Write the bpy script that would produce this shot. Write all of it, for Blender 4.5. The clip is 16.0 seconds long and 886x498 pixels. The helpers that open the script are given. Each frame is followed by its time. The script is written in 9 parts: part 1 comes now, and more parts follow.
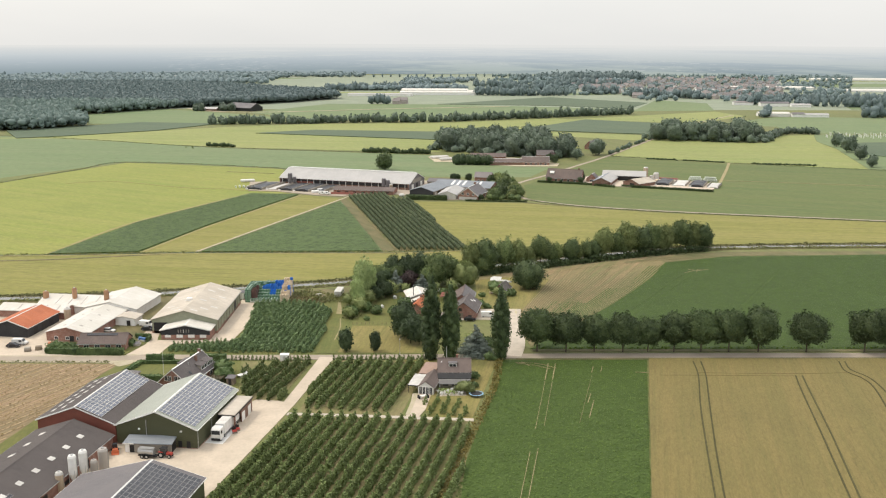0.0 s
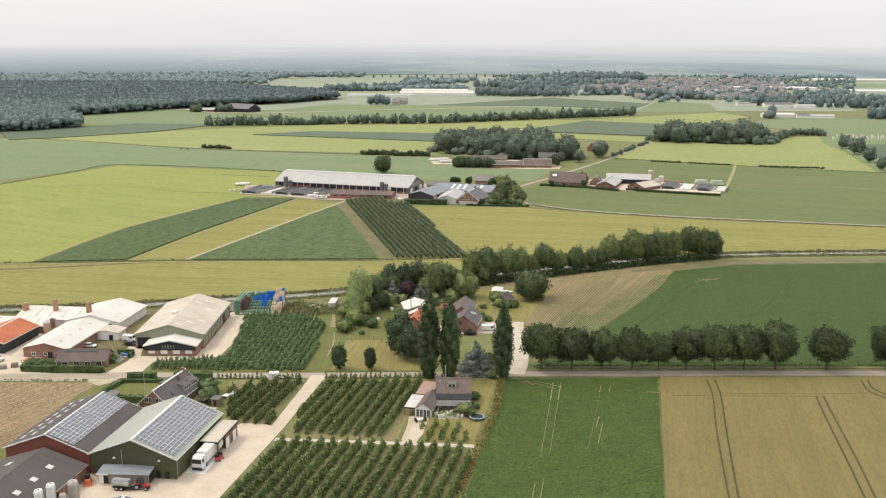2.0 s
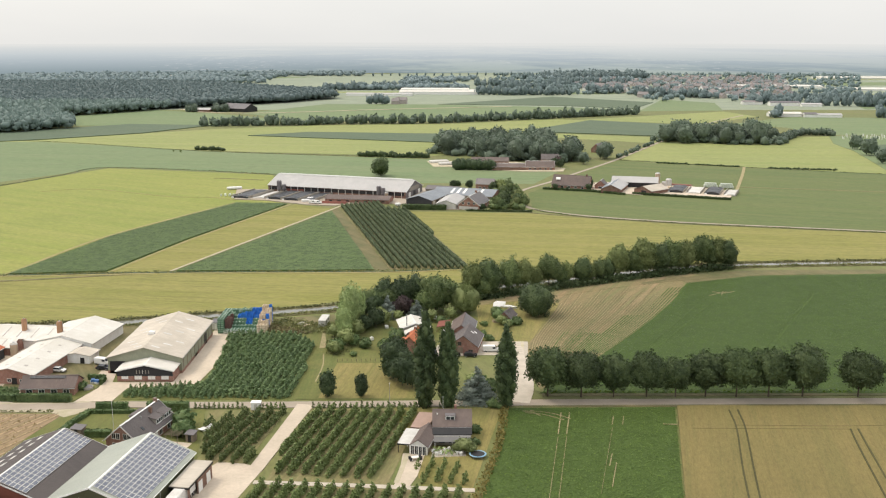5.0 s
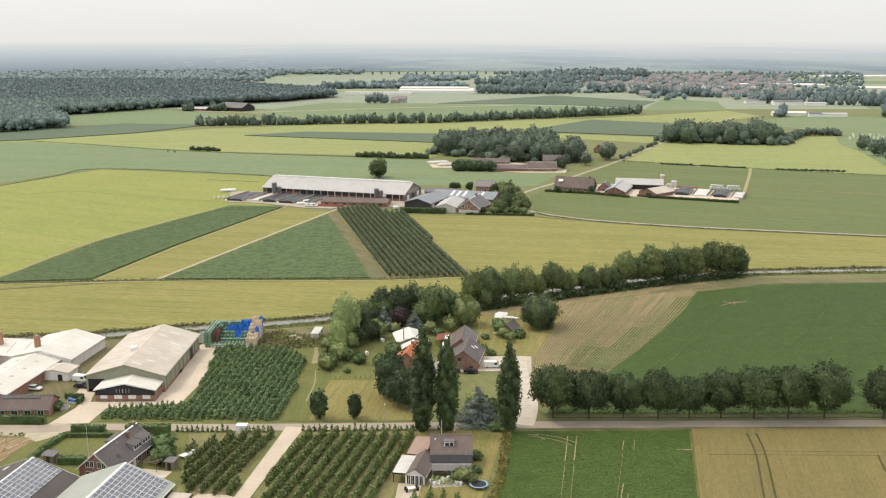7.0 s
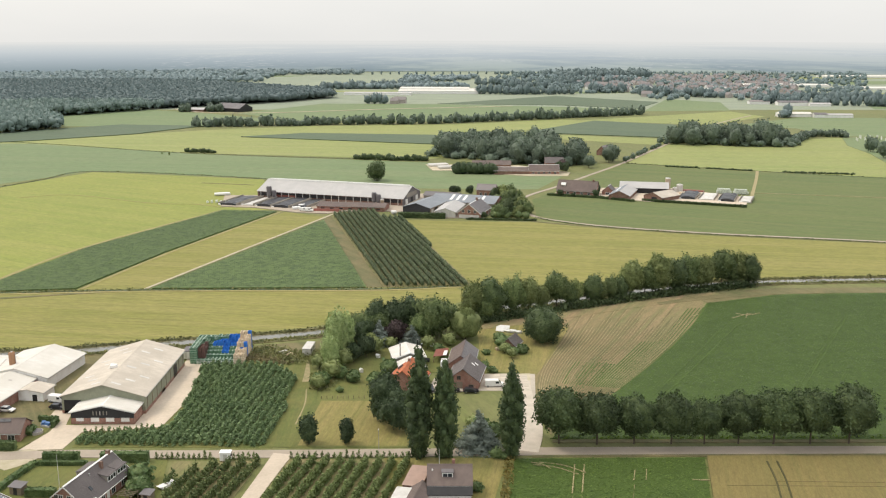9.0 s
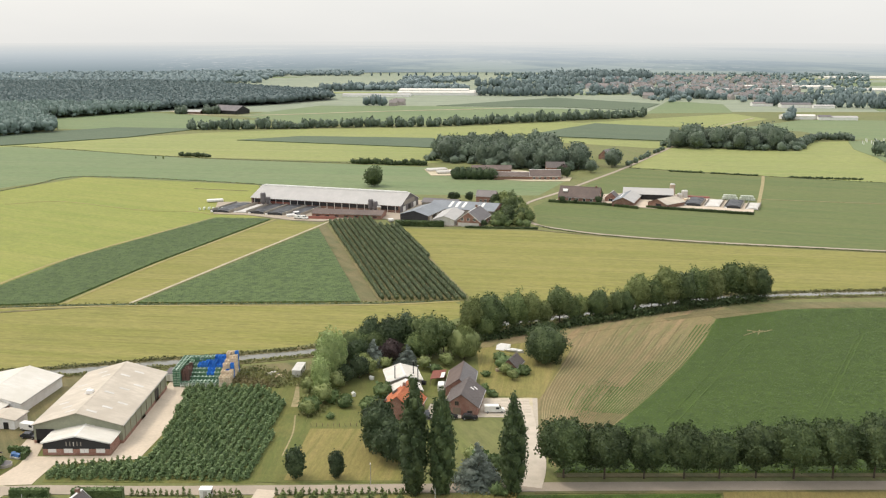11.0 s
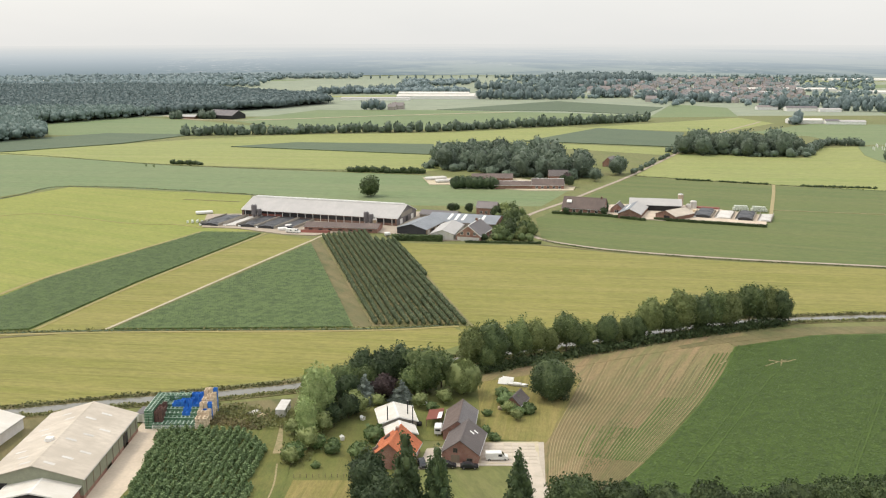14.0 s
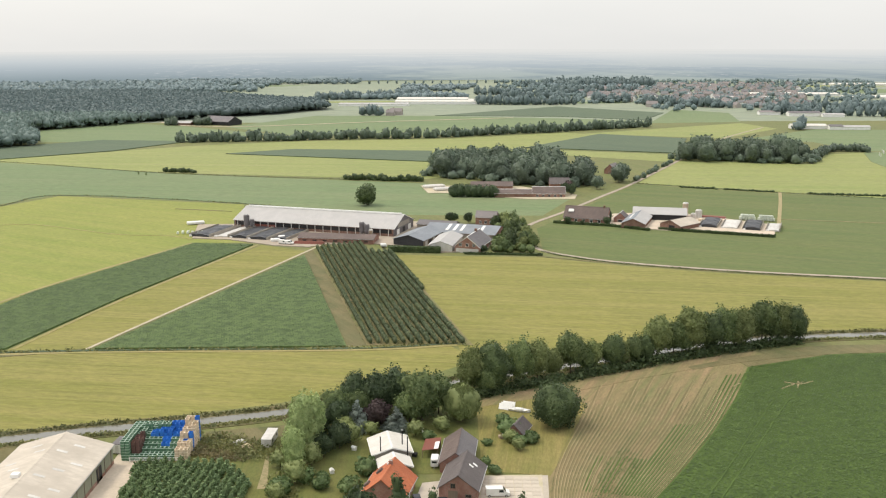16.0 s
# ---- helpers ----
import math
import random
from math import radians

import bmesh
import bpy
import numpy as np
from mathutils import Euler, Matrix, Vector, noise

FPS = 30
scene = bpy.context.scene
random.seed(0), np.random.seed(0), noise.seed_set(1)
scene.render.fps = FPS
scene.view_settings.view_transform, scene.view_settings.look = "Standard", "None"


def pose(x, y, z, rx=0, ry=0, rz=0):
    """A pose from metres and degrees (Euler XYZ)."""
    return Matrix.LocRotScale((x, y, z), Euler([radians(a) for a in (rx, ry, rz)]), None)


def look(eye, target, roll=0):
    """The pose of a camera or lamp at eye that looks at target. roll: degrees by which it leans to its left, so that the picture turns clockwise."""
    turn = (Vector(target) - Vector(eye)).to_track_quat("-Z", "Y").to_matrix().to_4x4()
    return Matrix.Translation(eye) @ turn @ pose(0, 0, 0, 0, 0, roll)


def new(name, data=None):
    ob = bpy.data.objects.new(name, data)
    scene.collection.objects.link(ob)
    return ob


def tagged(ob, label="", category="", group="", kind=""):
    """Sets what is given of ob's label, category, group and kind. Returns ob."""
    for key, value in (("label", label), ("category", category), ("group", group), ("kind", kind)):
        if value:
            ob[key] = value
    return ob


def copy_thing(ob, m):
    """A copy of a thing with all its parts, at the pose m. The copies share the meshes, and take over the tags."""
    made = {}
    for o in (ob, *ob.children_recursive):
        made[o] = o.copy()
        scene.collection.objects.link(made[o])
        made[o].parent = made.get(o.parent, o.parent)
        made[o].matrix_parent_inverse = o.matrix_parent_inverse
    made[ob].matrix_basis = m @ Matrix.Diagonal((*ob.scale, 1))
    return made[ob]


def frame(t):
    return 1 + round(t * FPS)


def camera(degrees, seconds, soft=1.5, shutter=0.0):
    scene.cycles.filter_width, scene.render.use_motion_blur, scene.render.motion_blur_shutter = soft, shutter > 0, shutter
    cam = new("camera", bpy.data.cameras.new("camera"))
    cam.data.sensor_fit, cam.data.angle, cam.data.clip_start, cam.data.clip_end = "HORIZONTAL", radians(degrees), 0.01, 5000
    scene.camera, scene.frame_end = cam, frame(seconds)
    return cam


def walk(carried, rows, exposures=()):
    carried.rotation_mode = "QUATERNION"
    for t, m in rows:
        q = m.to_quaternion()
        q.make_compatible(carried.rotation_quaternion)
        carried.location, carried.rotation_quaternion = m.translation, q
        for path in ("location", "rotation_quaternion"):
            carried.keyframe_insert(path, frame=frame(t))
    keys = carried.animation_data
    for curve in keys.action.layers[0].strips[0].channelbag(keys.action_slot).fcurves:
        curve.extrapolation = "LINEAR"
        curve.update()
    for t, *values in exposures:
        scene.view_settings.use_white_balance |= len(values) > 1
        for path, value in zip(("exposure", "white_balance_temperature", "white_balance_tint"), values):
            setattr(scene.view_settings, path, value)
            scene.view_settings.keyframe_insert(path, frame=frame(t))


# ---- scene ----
# Camera: a drone at about 100 m, gliding forward over farmland
cam = camera(50.0, 16.0, soft=1.15)
PATH = [
    (0, (1.226, 1.94, 100.193), (1.221, 3.893, 99.765), 0.1),
    (0.5, (1.295, 6.112, 100.295), (1.289, 8.066, 99.866), 0.1),
    (1, (1.359, 10.356, 100.263), (1.353, 12.309, 99.833), 0.1),
    (1.5, (1.576, 14.83, 100.058), (1.569, 16.783, 99.629), 0.1),
    (2, (1.694, 19.26, 100.053), (1.688, 21.214, 99.625), 0.1),
    (2.5, (1.812, 23.494, 100.175), (1.806, 25.447, 99.745), 0.1),
    (3, (1.96, 27.81, 100.091), (1.953, 29.764, 99.66), 0.1),
    (3.5, (2.079, 31.997, 100.163), (2.072, 33.95, 99.732), 0.1),
    (4, (2.263, 36.075, 100.156), (2.256, 38.028, 99.725), 0.0),
    (6.5, (2.875, 56.586, 100.082), (2.866, 58.538, 99.648), 0.0),
    (7, (2.883, 61.083, 100.145), (2.875, 63.035, 99.71), 0.0),
    (7.5, (2.998, 65.427, 100.095), (2.99, 67.379, 99.66), 0.0),
    (8, (3.111, 69.644, 100.097), (3.103, 71.596, 99.662), 0.0),
    (8.5, (3.22, 73.818, 100.007), (3.212, 75.771, 99.572), 0.0),
    (9, (3.397, 77.907, 99.939), (3.388, 79.859, 99.504), 0.0),
    (11.5, (4.263, 98.477, 101.618), (4.254, 100.429, 101.184), -0.0),
    (12, (4.383, 102.651, 102.083), (4.374, 104.603, 101.649), -0.0),
    (12.5, (4.577, 106.968, 102.492), (4.568, 108.92, 102.06), -0.1),
    (13, (4.735, 111.22, 102.835), (4.725, 113.173, 102.404), -0.1),
    (13.5, (4.815, 115.473, 103.0), (4.806, 117.426, 102.57), -0.1),
    (14, (4.967, 119.575, 103.021), (4.957, 121.528, 102.59), -0.1),
    (14.5, (5.1, 123.622, 103.002), (5.091, 125.575, 102.571), -0.1),
    (15, (5.079, 127.797, 102.97), (5.069, 129.75, 102.541), -0.1),
    (15.5, (5.352, 132.037, 102.93), (5.343, 133.991, 102.506), -0.1),
    (16, (5.625, 136.367, 102.951), (5.616, 138.322, 102.53), -0.2),
]
walk(cam, [(t, look(eye, target, roll)) for t, eye, target, roll in PATH])


# ---------------------------------------------------------------- light
SUN_EL, SUN_AZ = 55.0, 290.0   # elevation; compass bearing clockwise from +y
world = bpy.data.worlds.new("overcast_sky")
scene.world = world
world.use_nodes = True
wt = world.node_tree
wt.nodes.clear()
sky = wt.nodes.new("ShaderNodeTexSky")
sky.sky_type = "NISHITA"
sky.sun_disc = False
sky.sun_elevation, sky.sun_rotation = radians(SUN_EL), radians(SUN_AZ)
sky.air_density, sky.dust_density, sky.ozone_density = 1.0, 4.0, 1.0
bg_sky = wt.nodes.new("ShaderNodeBackground")
bg_sky.inputs["Strength"].default_value = 0.04
wt.links.new(sky.outputs[0], bg_sky.inputs["Color"])
# the closed layer of thin high cloud
deck = wt.nodes.new("ShaderNodeBackground")
w_geo = wt.nodes.new("ShaderNodeTexCoord")
w_map = wt.nodes.new("ShaderNodeMapping")
w_map.inputs["Scale"].default_value = (2.2, 2.2, 9.0)
w_noise = wt.nodes.new("ShaderNodeTexNoise")
w_noise.inputs["Scale"].default_value = 1.6
w_noise.inputs["Detail"].default_value = 5.0
w_ramp = wt.nodes.new("ShaderNodeValToRGB")
w_ramp.color_ramp.elements[0].position, w_ramp.color_ramp.elements[0].color = 0.3, (0.93, 0.93, 0.91, 1)
w_ramp.color_ramp.elements[1].position, w_ramp.color_ramp.elements[1].color = 0.75, (1.0, 0.99, 0.96, 1)
wt.links.new(w_geo.outputs["Generated"], w_map.inputs["Vector"])
wt.links.new(w_map.outputs[0], w_noise.inputs["Vector"])
wt.links.new(w_noise.outputs["Fac"], w_ramp.inputs["Fac"])
wt.links.new(w_ramp.outputs[0], deck.inputs["Color"])
# an overcast sky is brighter overhead than at the skyline
w_sep = wt.nodes.new("ShaderNodeSeparateXYZ")
w_rise = wt.nodes.new("ShaderNodeMapRange")
w_rise.inputs["To Min"].default_value, w_rise.inputs["To Max"].default_value = 0.82, 1.38
wt.links.new(w_geo.outputs["Generated"], w_sep.inputs[0])
wt.links.new(w_sep.outputs[2], w_rise.inputs["Value"])
wt.links.new(w_rise.outputs[0], deck.inputs["Strength"])
w_add = wt.nodes.new("ShaderNodeAddShader")
w_out = wt.nodes.new("ShaderNodeOutputWorld")
wt.links.new(bg_sky.outputs[0], w_add.inputs[0])
wt.links.new(deck.outputs[0], w_add.inputs[1])
wt.links.new(w_add.outputs[0], w_out.inputs["Surface"])

sun_data = bpy.data.lights.new("sun", "SUN")
sun_data.energy, sun_data.angle, sun_data.color = 1.55, radians(12), (1.0, 0.91, 0.75)
sun = new("sun", sun_data)
sa, se = radians(SUN_AZ), radians(SUN_EL)
sun.matrix_world = look((300 * math.sin(sa) * math.cos(se), 300 * math.cos(sa) * math.cos(se), 300 * math.sin(se)), (0, 0, 0))


# ---------------------------------------------------------------- materials
def base_mat(name, rough=0.7, metal=0.0, sheen=0.0):
    m = bpy.data.materials.new(name)
    m.use_nodes = True
    nt = m.node_tree
    p = nt.nodes["Principled BSDF"]
    p.inputs["Roughness"].default_value = rough
    p.inputs["Metallic"].default_value = metal
    p.inputs["Specular IOR Level"].default_value = 0.3
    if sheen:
        # bluish sheen layer put in for haze: lightens surfaces seen at grazing angles
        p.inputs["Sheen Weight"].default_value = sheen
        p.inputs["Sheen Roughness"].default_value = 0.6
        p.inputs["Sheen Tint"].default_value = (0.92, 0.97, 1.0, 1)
    return m, nt, p


def coords(nt, scale=(1, 1, 1), turn=0.0, space="Object"):
    c = nt.nodes.new("ShaderNodeTexCoord")
    mp = nt.nodes.new("ShaderNodeMapping")
    mp.inputs["Scale"].default_value = scale
    mp.inputs["Rotation"].default_value = (0, 0, radians(turn))
    # turn first, then stretch
    mp.vector_type = "TEXTURE"
    mp.inputs["Scale"].default_value = tuple(1.0 / s for s in scale)
    nt.links.new(c.outputs[space], mp.inputs["Vector"])
    return mp.outputs[0]


def noise_node(nt, vec, scale, detail=4.0, rough=0.55):
    n = nt.nodes.new("ShaderNodeTexNoise")
    n.inputs["Scale"].default_value = scale
    n.inputs["Detail"].default_value = detail
    n.inputs["Roughness"].default_value = rough
    nt.links.new(vec, n.inputs["Vector"])
    return n.outputs["Fac"]


def mix(nt, fac, a, b, mode="MIX"):
    n = nt.nodes.new("ShaderNodeMix")
    n.data_type, n.blend_type = "RGBA", mode
    for sock, val in ((n.inputs[0], fac), (n.inputs[6], a), (n.inputs[7], b)):
        if isinstance(val, (tuple, float, int)):
            sock.default_value = (*val, 1) if isinstance(val, tuple) else val
        else:
            nt.links.new(val, sock)
    return n.outputs[2]


def sharpen(nt, fac, lo, hi):
    n = nt.nodes.new("ShaderNodeMapRange")
    n.inputs["From Min"].default_value, n.inputs["From Max"].default_value = lo, hi
    nt.links.new(fac, n.inputs["Value"])
    return n.outputs[0]


def bump(nt, p, fac, strength, dist):
    b = nt.nodes.new("ShaderNodeBump")
    b.inputs["Strength"].default_value, b.inputs["Distance"].default_value = strength, dist
    nt.links.new(fac, b.inputs["Height"])
    nt.links.new(b.outputs[0], p.inputs["Normal"])


def field_mat(name, c1, c2, c3, turn=0.0, rows=0.0, row_amount=0.5, patch=0.02, grain=1.2, rough=0.9, sheen=0.04, c3_amount=0.5):
    """Ground or crop: two main colours in broad patches, a third in stripes that run along `turn` degrees, fine grain."""
    m, nt, p = base_mat(name, rough, 0, sheen)
    v = coords(nt)

    def times(fac, k):
        n = nt.nodes.new("ShaderNodeMath")
        n.operation = "MULTIPLY"
        n.inputs[1].default_value = k
        nt.links.new(fac, n.inputs[0])
        return n.outputs[0]

    broad = sharpen(nt, noise_node(nt, v, patch, 6, 0.6), 0.38, 0.62)
    col = mix(nt, broad, c1, c2)
    # wide swaths, then narrow streaks, both along the working direction
    swath = sharpen(nt, noise_node(nt, coords(nt, (1.0, 0.02, 1.0), turn), 0.085, 3), 0.42, 0.6)
    col = mix(nt, times(swath, row_amount * 0.7), col, c3)
    streak = sharpen(nt, noise_node(nt, coords(nt, (1.0, 0.03, 1.0), turn), rows if rows else 0.2, 4, 0.65), 0.45, 0.64)
    col = mix(nt, times(streak, row_amount), col, c3)
    dark = tuple(x * 0.72 for x in c1)
    streak2 = sharpen(nt, noise_node(nt, coords(nt, (1.0, 0.05, 1.0), turn), (rows or 0.2) * 2.3, 3, 0.6), 0.52, 0.7)
    col = mix(nt, times(streak2, row_amount * 0.8), col, dark)
    spots = sharpen(nt, noise_node(nt, v, 0.07, 7, 0.7), 0.5, 0.72)
    col = mix(nt, times(spots, c3_amount * 0.7), col, c3)
    worn = sharpen(nt, noise_node(nt, v, 0.03, 7, 0.65), 0.55, 0.75)
    col = mix(nt, times(worn, c3_amount * 0.6), col, dark)
    fine = noise_node(nt, coords(nt, (1.0, 0.3, 1.0), turn), grain, 6, 0.75)
    col = mix(nt, 0.5, col, mix(nt, sharpen(nt, fine, 0.28, 0.72), (0.25, 0.25, 0.25), (0.75, 0.75, 0.75)), "OVERLAY")
    nt.links.new(col, p.inputs["Base Color"])
    bump(nt, p, fine, 0.35, 0.15)
    return m


def leaf_mat(name, c1, c2, sheen=0.04, spread=0.6, drift=0.35):
    """Foliage: every leaf clump differs, every tree differs, and broad tone drifts through the crown."""
    m, nt, p = base_mat(name, 0.62, 0, sheen)
    g = nt.nodes.new("ShaderNodeNewGeometry")
    o = nt.nodes.new("ShaderNodeObjectInfo")
    v = coords(nt)
    col = mix(nt, g.outputs["Random Per Island"], c1, c2)
    dark = tuple(x * (1 - spread * 0.5) for x in c1)
    col = mix(nt, sharpen(nt, noise_node(nt, v, drift, 3), 0.4, 0.7), col, dark)
    tint = nt.nodes.new("ShaderNodeHueSaturation")
    vr = nt.nodes.new("ShaderNodeMapRange")
    vr.inputs["To Min"].default_value, vr.inputs["To Max"].default_value = 0.92, 1.42
    nt.links.new(o.outputs["Random"], vr.inputs["Value"])
    nt.links.new(vr.outputs[0], tint.inputs["Value"])
    nt.links.new(col, tint.inputs["Color"])
    nt.links.new(tint.outputs[0], p.inputs["Base Color"])
    # leaves let some light through
    thin = nt.nodes.new("ShaderNodeBsdfTranslucent")
    nt.links.new(tint.outputs[0], thin.inputs["Color"])
    both = nt.nodes.new("ShaderNodeMixShader")
    both.inputs[0].default_value = 0.25
    out = nt.nodes["Material Output"]
    nt.links.new(p.outputs[0], both.inputs[1])
    nt.links.new(thin.outputs[0], both.inputs[2])
    nt.links.new(both.outputs[0], out.inputs["Surface"])
    return m


def plain_mat(name, c1, c2=None, rough=0.6, metal=0.0, scale=0.6, streak=None, bumps=0.0, grain=6.0):
    """Built surfaces: weathered in patches, with streaks running down the object's z or y when asked for."""
    m, nt, p = base_mat(name, rough, metal)
    c2 = c2 or tuple(x * 0.78 for x in c1)
    v = coords(nt, streak or (1, 1, 1))
    col = mix(nt, sharpen(nt, noise_node(nt, v, scale, 6, 0.6), 0.35, 0.7), c1, c2)
    fine = noise_node(nt, coords(nt), grain, 4)
    col = mix(nt, 0.3, col, mix(nt, fine, (0.2, 0.2, 0.2), (0.8, 0.8, 0.8)), "OVERLAY")
    o = nt.nodes.new("ShaderNodeObjectInfo")
    vr = nt.nodes.new("ShaderNodeMapRange")
    vr.inputs["To Min"].default_value, vr.inputs["To Max"].default_value = 0.9, 1.1
    nt.links.new(o.outputs["Random"], vr.inputs["Value"])
    tint = nt.nodes.new("ShaderNodeHueSaturation")
    nt.links.new(vr.outputs[0], tint.inputs["Value"])
    nt.links.new(col, tint.inputs["Color"])
    nt.links.new(tint.outputs[0], p.inputs["Base Color"])
    if bumps:
        bump(nt, p, fine, bumps, 0.03)
    return m


def ribbed_mat(name, c1, c2, pitch=0.9, rough=0.5, metal=0.0, along="y"):
    """Profiled roof sheet: ribs run down the slope, so they repeat along the object's y; weather stains."""
    m, nt, p = base_mat(name, rough, metal)
    v = coords(nt)
    stain = sharpen(nt, noise_node(nt, coords(nt, (0.25, 1, 1)), 0.9, 6, 0.65), 0.35, 0.72)
    col = mix(nt, stain, c1, c2)
    col = mix(nt, sharpen(nt, noise_node(nt, v, 0.13, 4), 0.4, 0.65), col, c2)
    nt.links.new(col, p.inputs["Base Color"])
    w = nt.nodes.new("ShaderNodeTexWave")
    w.bands_direction = "Y" if along == "y" else "X"
    w.inputs["Scale"].default_value = 1.0 / pitch
    nt.links.new(v, w.inputs["Vector"])
    bump(nt, p, w.outputs["Fac"], 0.6, 0.05)
    return m


def brick_mat(name, c1, c2, mortar):
    m, nt, p = base_mat(name, 0.85)
    c = nt.nodes.new("ShaderNodeTexCoord")
    sep = nt.nodes.new("ShaderNodeSeparateXYZ")
    nt.links.new(c.outputs["Object"], sep.inputs[0])
    add = nt.nodes.new("ShaderNodeMath")
    add.operation = "ADD"
    nt.links.new(sep.outputs[0], add.inputs[0])
    nt.links.new(sep.outputs[1], add.inputs[1])
    com = nt.nodes.new("ShaderNodeCombineXYZ")
    nt.links.new(add.outputs[0], com.inputs[0])
    nt.links.new(sep.outputs[2], com.inputs[1])
    b = nt.nodes.new("ShaderNodeTexBrick")
    b.inputs["Color1"].default_value, b.inputs["Color2"].default_value = (*c1, 1), (*c2, 1)
    b.inputs["Mortar"].default_value = (*mortar, 1)
    b.inputs["Scale"].default_value = 4.5
    b.inputs["Mortar Size"].default_value = 0.012
    nt.links.new(com.outputs[0], b.inputs["Vector"])
    v = coords(nt)
    col = mix(nt, sharpen(nt, noise_node(nt, v, 0.5, 5), 0.4, 0.7), b.outputs["Color"], tuple(x * 0.75 for x in c1))
    nt.links.new(col, p.inputs["Base Color"])
    bump(nt, p, b.outputs["Fac"], -0.3, 0.01)
    return m


M = {}
M["ground"] = field_mat("rough_pasture", (0.122, 0.145, 0.040), (0.148, 0.158, 0.044), (0.180, 0.162, 0.068), 20, 0.1, 0.4, 0.01, 0.6)
M["hay"] = field_mat("mown_meadow", (0.172, 0.174, 0.031), (0.2, 0.19, 0.037), (0.25, 0.22, 0.064), 82, 0.3, 0.7, 0.012, 0.9)
M["hay_w"] = field_mat("yellow_meadow", (0.188, 0.222, 0.038), (0.22, 0.242, 0.044), (0.275, 0.258, 0.07), 62, 0.12, 0.4, 0.008, 0.9)
# paler and bluer than the near meadow, some haze put into the colour
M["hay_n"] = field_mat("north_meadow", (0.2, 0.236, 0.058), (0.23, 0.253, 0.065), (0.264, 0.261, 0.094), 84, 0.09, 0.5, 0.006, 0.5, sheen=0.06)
M["grass"] = field_mat("pasture_grass", (0.09, 0.125, 0.03), (0.108, 0.136, 0.033), (0.138, 0.145, 0.048), 70, 0.1, 0.45, 0.015, 0.8)
# grass colour with haze worked in, greyer and bluer than the near pasture
M["grass_n"] = field_mat("hazed_pasture", (0.12, 0.176, 0.066), (0.141, 0.19, 0.073), (0.178, 0.2, 0.092), 80, 0.08, 0.45, 0.006, 0.5, sheen=0.06)
M["lawn"] = field_mat("lawn", (0.096, 0.119, 0.024), (0.128, 0.136, 0.031), (0.185, 0.153, 0.05), 0, 0.4, 0.25, 0.08, 2.0)
M["mown"] = field_mat("mown_paddock", (0.148, 0.15, 0.033), (0.188, 0.165, 0.044), (0.25, 0.2, 0.068), -8, 0.5, 0.7, 0.06, 2.0)
M["rough_grass"] = field_mat("rough_grass", (0.086, 0.096, 0.031), (0.15, 0.124, 0.05), (0.205, 0.165, 0.082), 30, 0.3, 0.4, 0.1, 2.5)
M["orchard_floor"] = field_mat("orchard_grass", (0.135, 0.15, 0.045), (0.19, 0.165, 0.065), (0.25, 0.19, 0.10), -12.8, 0.5, 0.5, 0.06, 1.5)
M["beet"] = plain_mat("beet_canopy", (0.076, 0.121, 0.024), (0.058, 0.096, 0.018), 0.85, 0, 0.12, None, 0.3, 2.0)
M["wheat"] = field_mat("ripening_wheat", (0.172, 0.134, 0.042), (0.196, 0.15, 0.048), (0.142, 0.122, 0.036), -12, 0.7, 0.7, 0.02, 2.2)
M["stubble"] = field_mat("bare_rows", (0.31, 0.21, 0.122), (0.265, 0.185, 0.105), (0.19, 0.15, 0.075), -27.5, 0.5, 0.9, 0.03, 2.0)
M["dry_field"] = field_mat("dry_headland", (0.27, 0.19, 0.10), (0.225, 0.168, 0.078), (0.13, 0.145, 0.048), -27, 0.45, 0.6, 0.03, 1.6, c3_amount=0.8)
M["dry_edge"] = field_mat("dry_edge_grass", (0.265, 0.225, 0.085), (0.24, 0.22, 0.07), (0.31, 0.25, 0.12), 60, 0.3, 0.5, 0.1, 1.5)
M["crop_far"] = field_mat("dark_crop", (0.066, 0.098, 0.05), (0.078, 0.11, 0.056), (0.095, 0.122, 0.062), 60, 0.1, 0.3, 0.01, 0.6, sheen=0.06)
M["maize"] = leaf_mat("maize_leaves", (0.08, 0.128, 0.036), (0.142, 0.205, 0.064), 0.04, 0.4)
M["concrete"] = plain_mat("yard_concrete", (0.53, 0.445, 0.35), (0.43, 0.36, 0.28), 0.85, 0, 0.12, None, 0.3, 1.5)
M["gravel"] = plain_mat("pale_gravel", (0.52, 0.455, 0.375), (0.42, 0.37, 0.30), 0.9, 0, 0.3, None, 0.4, 5)
M["road"] = plain_mat("road_asphalt", (0.40, 0.335, 0.265), (0.33, 0.28, 0.22), 0.85, 0, 0.15, None, 0.2, 4)
M["track"] = plain_mat("sandy_track", (0.48, 0.41, 0.31), (0.38, 0.34, 0.22), 0.9, 0, 0.3, None, 0.3, 3)
M["dry_track"] = plain_mat("dry_wheel_track", (0.36, 0.285, 0.165), (0.2, 0.19, 0.085), 0.9, 0, 0.8, None, 0.3, 3)
M["pale_ridge"] = plain_mat("pale_dry_ridge", (0.36, 0.285, 0.165), (0.27, 0.205, 0.105), 0.95, 0, 0.25, None, 0.3, 3)
M["rust"] = plain_mat("rusty_steel", (0.40, 0.235, 0.135), (0.30, 0.165, 0.095), 0.8, 0, 0.8, (1, 1, 0.15))
M["soil_line"] = plain_mat("wheel_track_soil", (0.062, 0.058, 0.024), (0.09, 0.08, 0.034), 0.95, 0, 0.5)
M["bank"] = leaf_mat("bank_weeds", (0.115, 0.132, 0.046), (0.235, 0.222, 0.084))
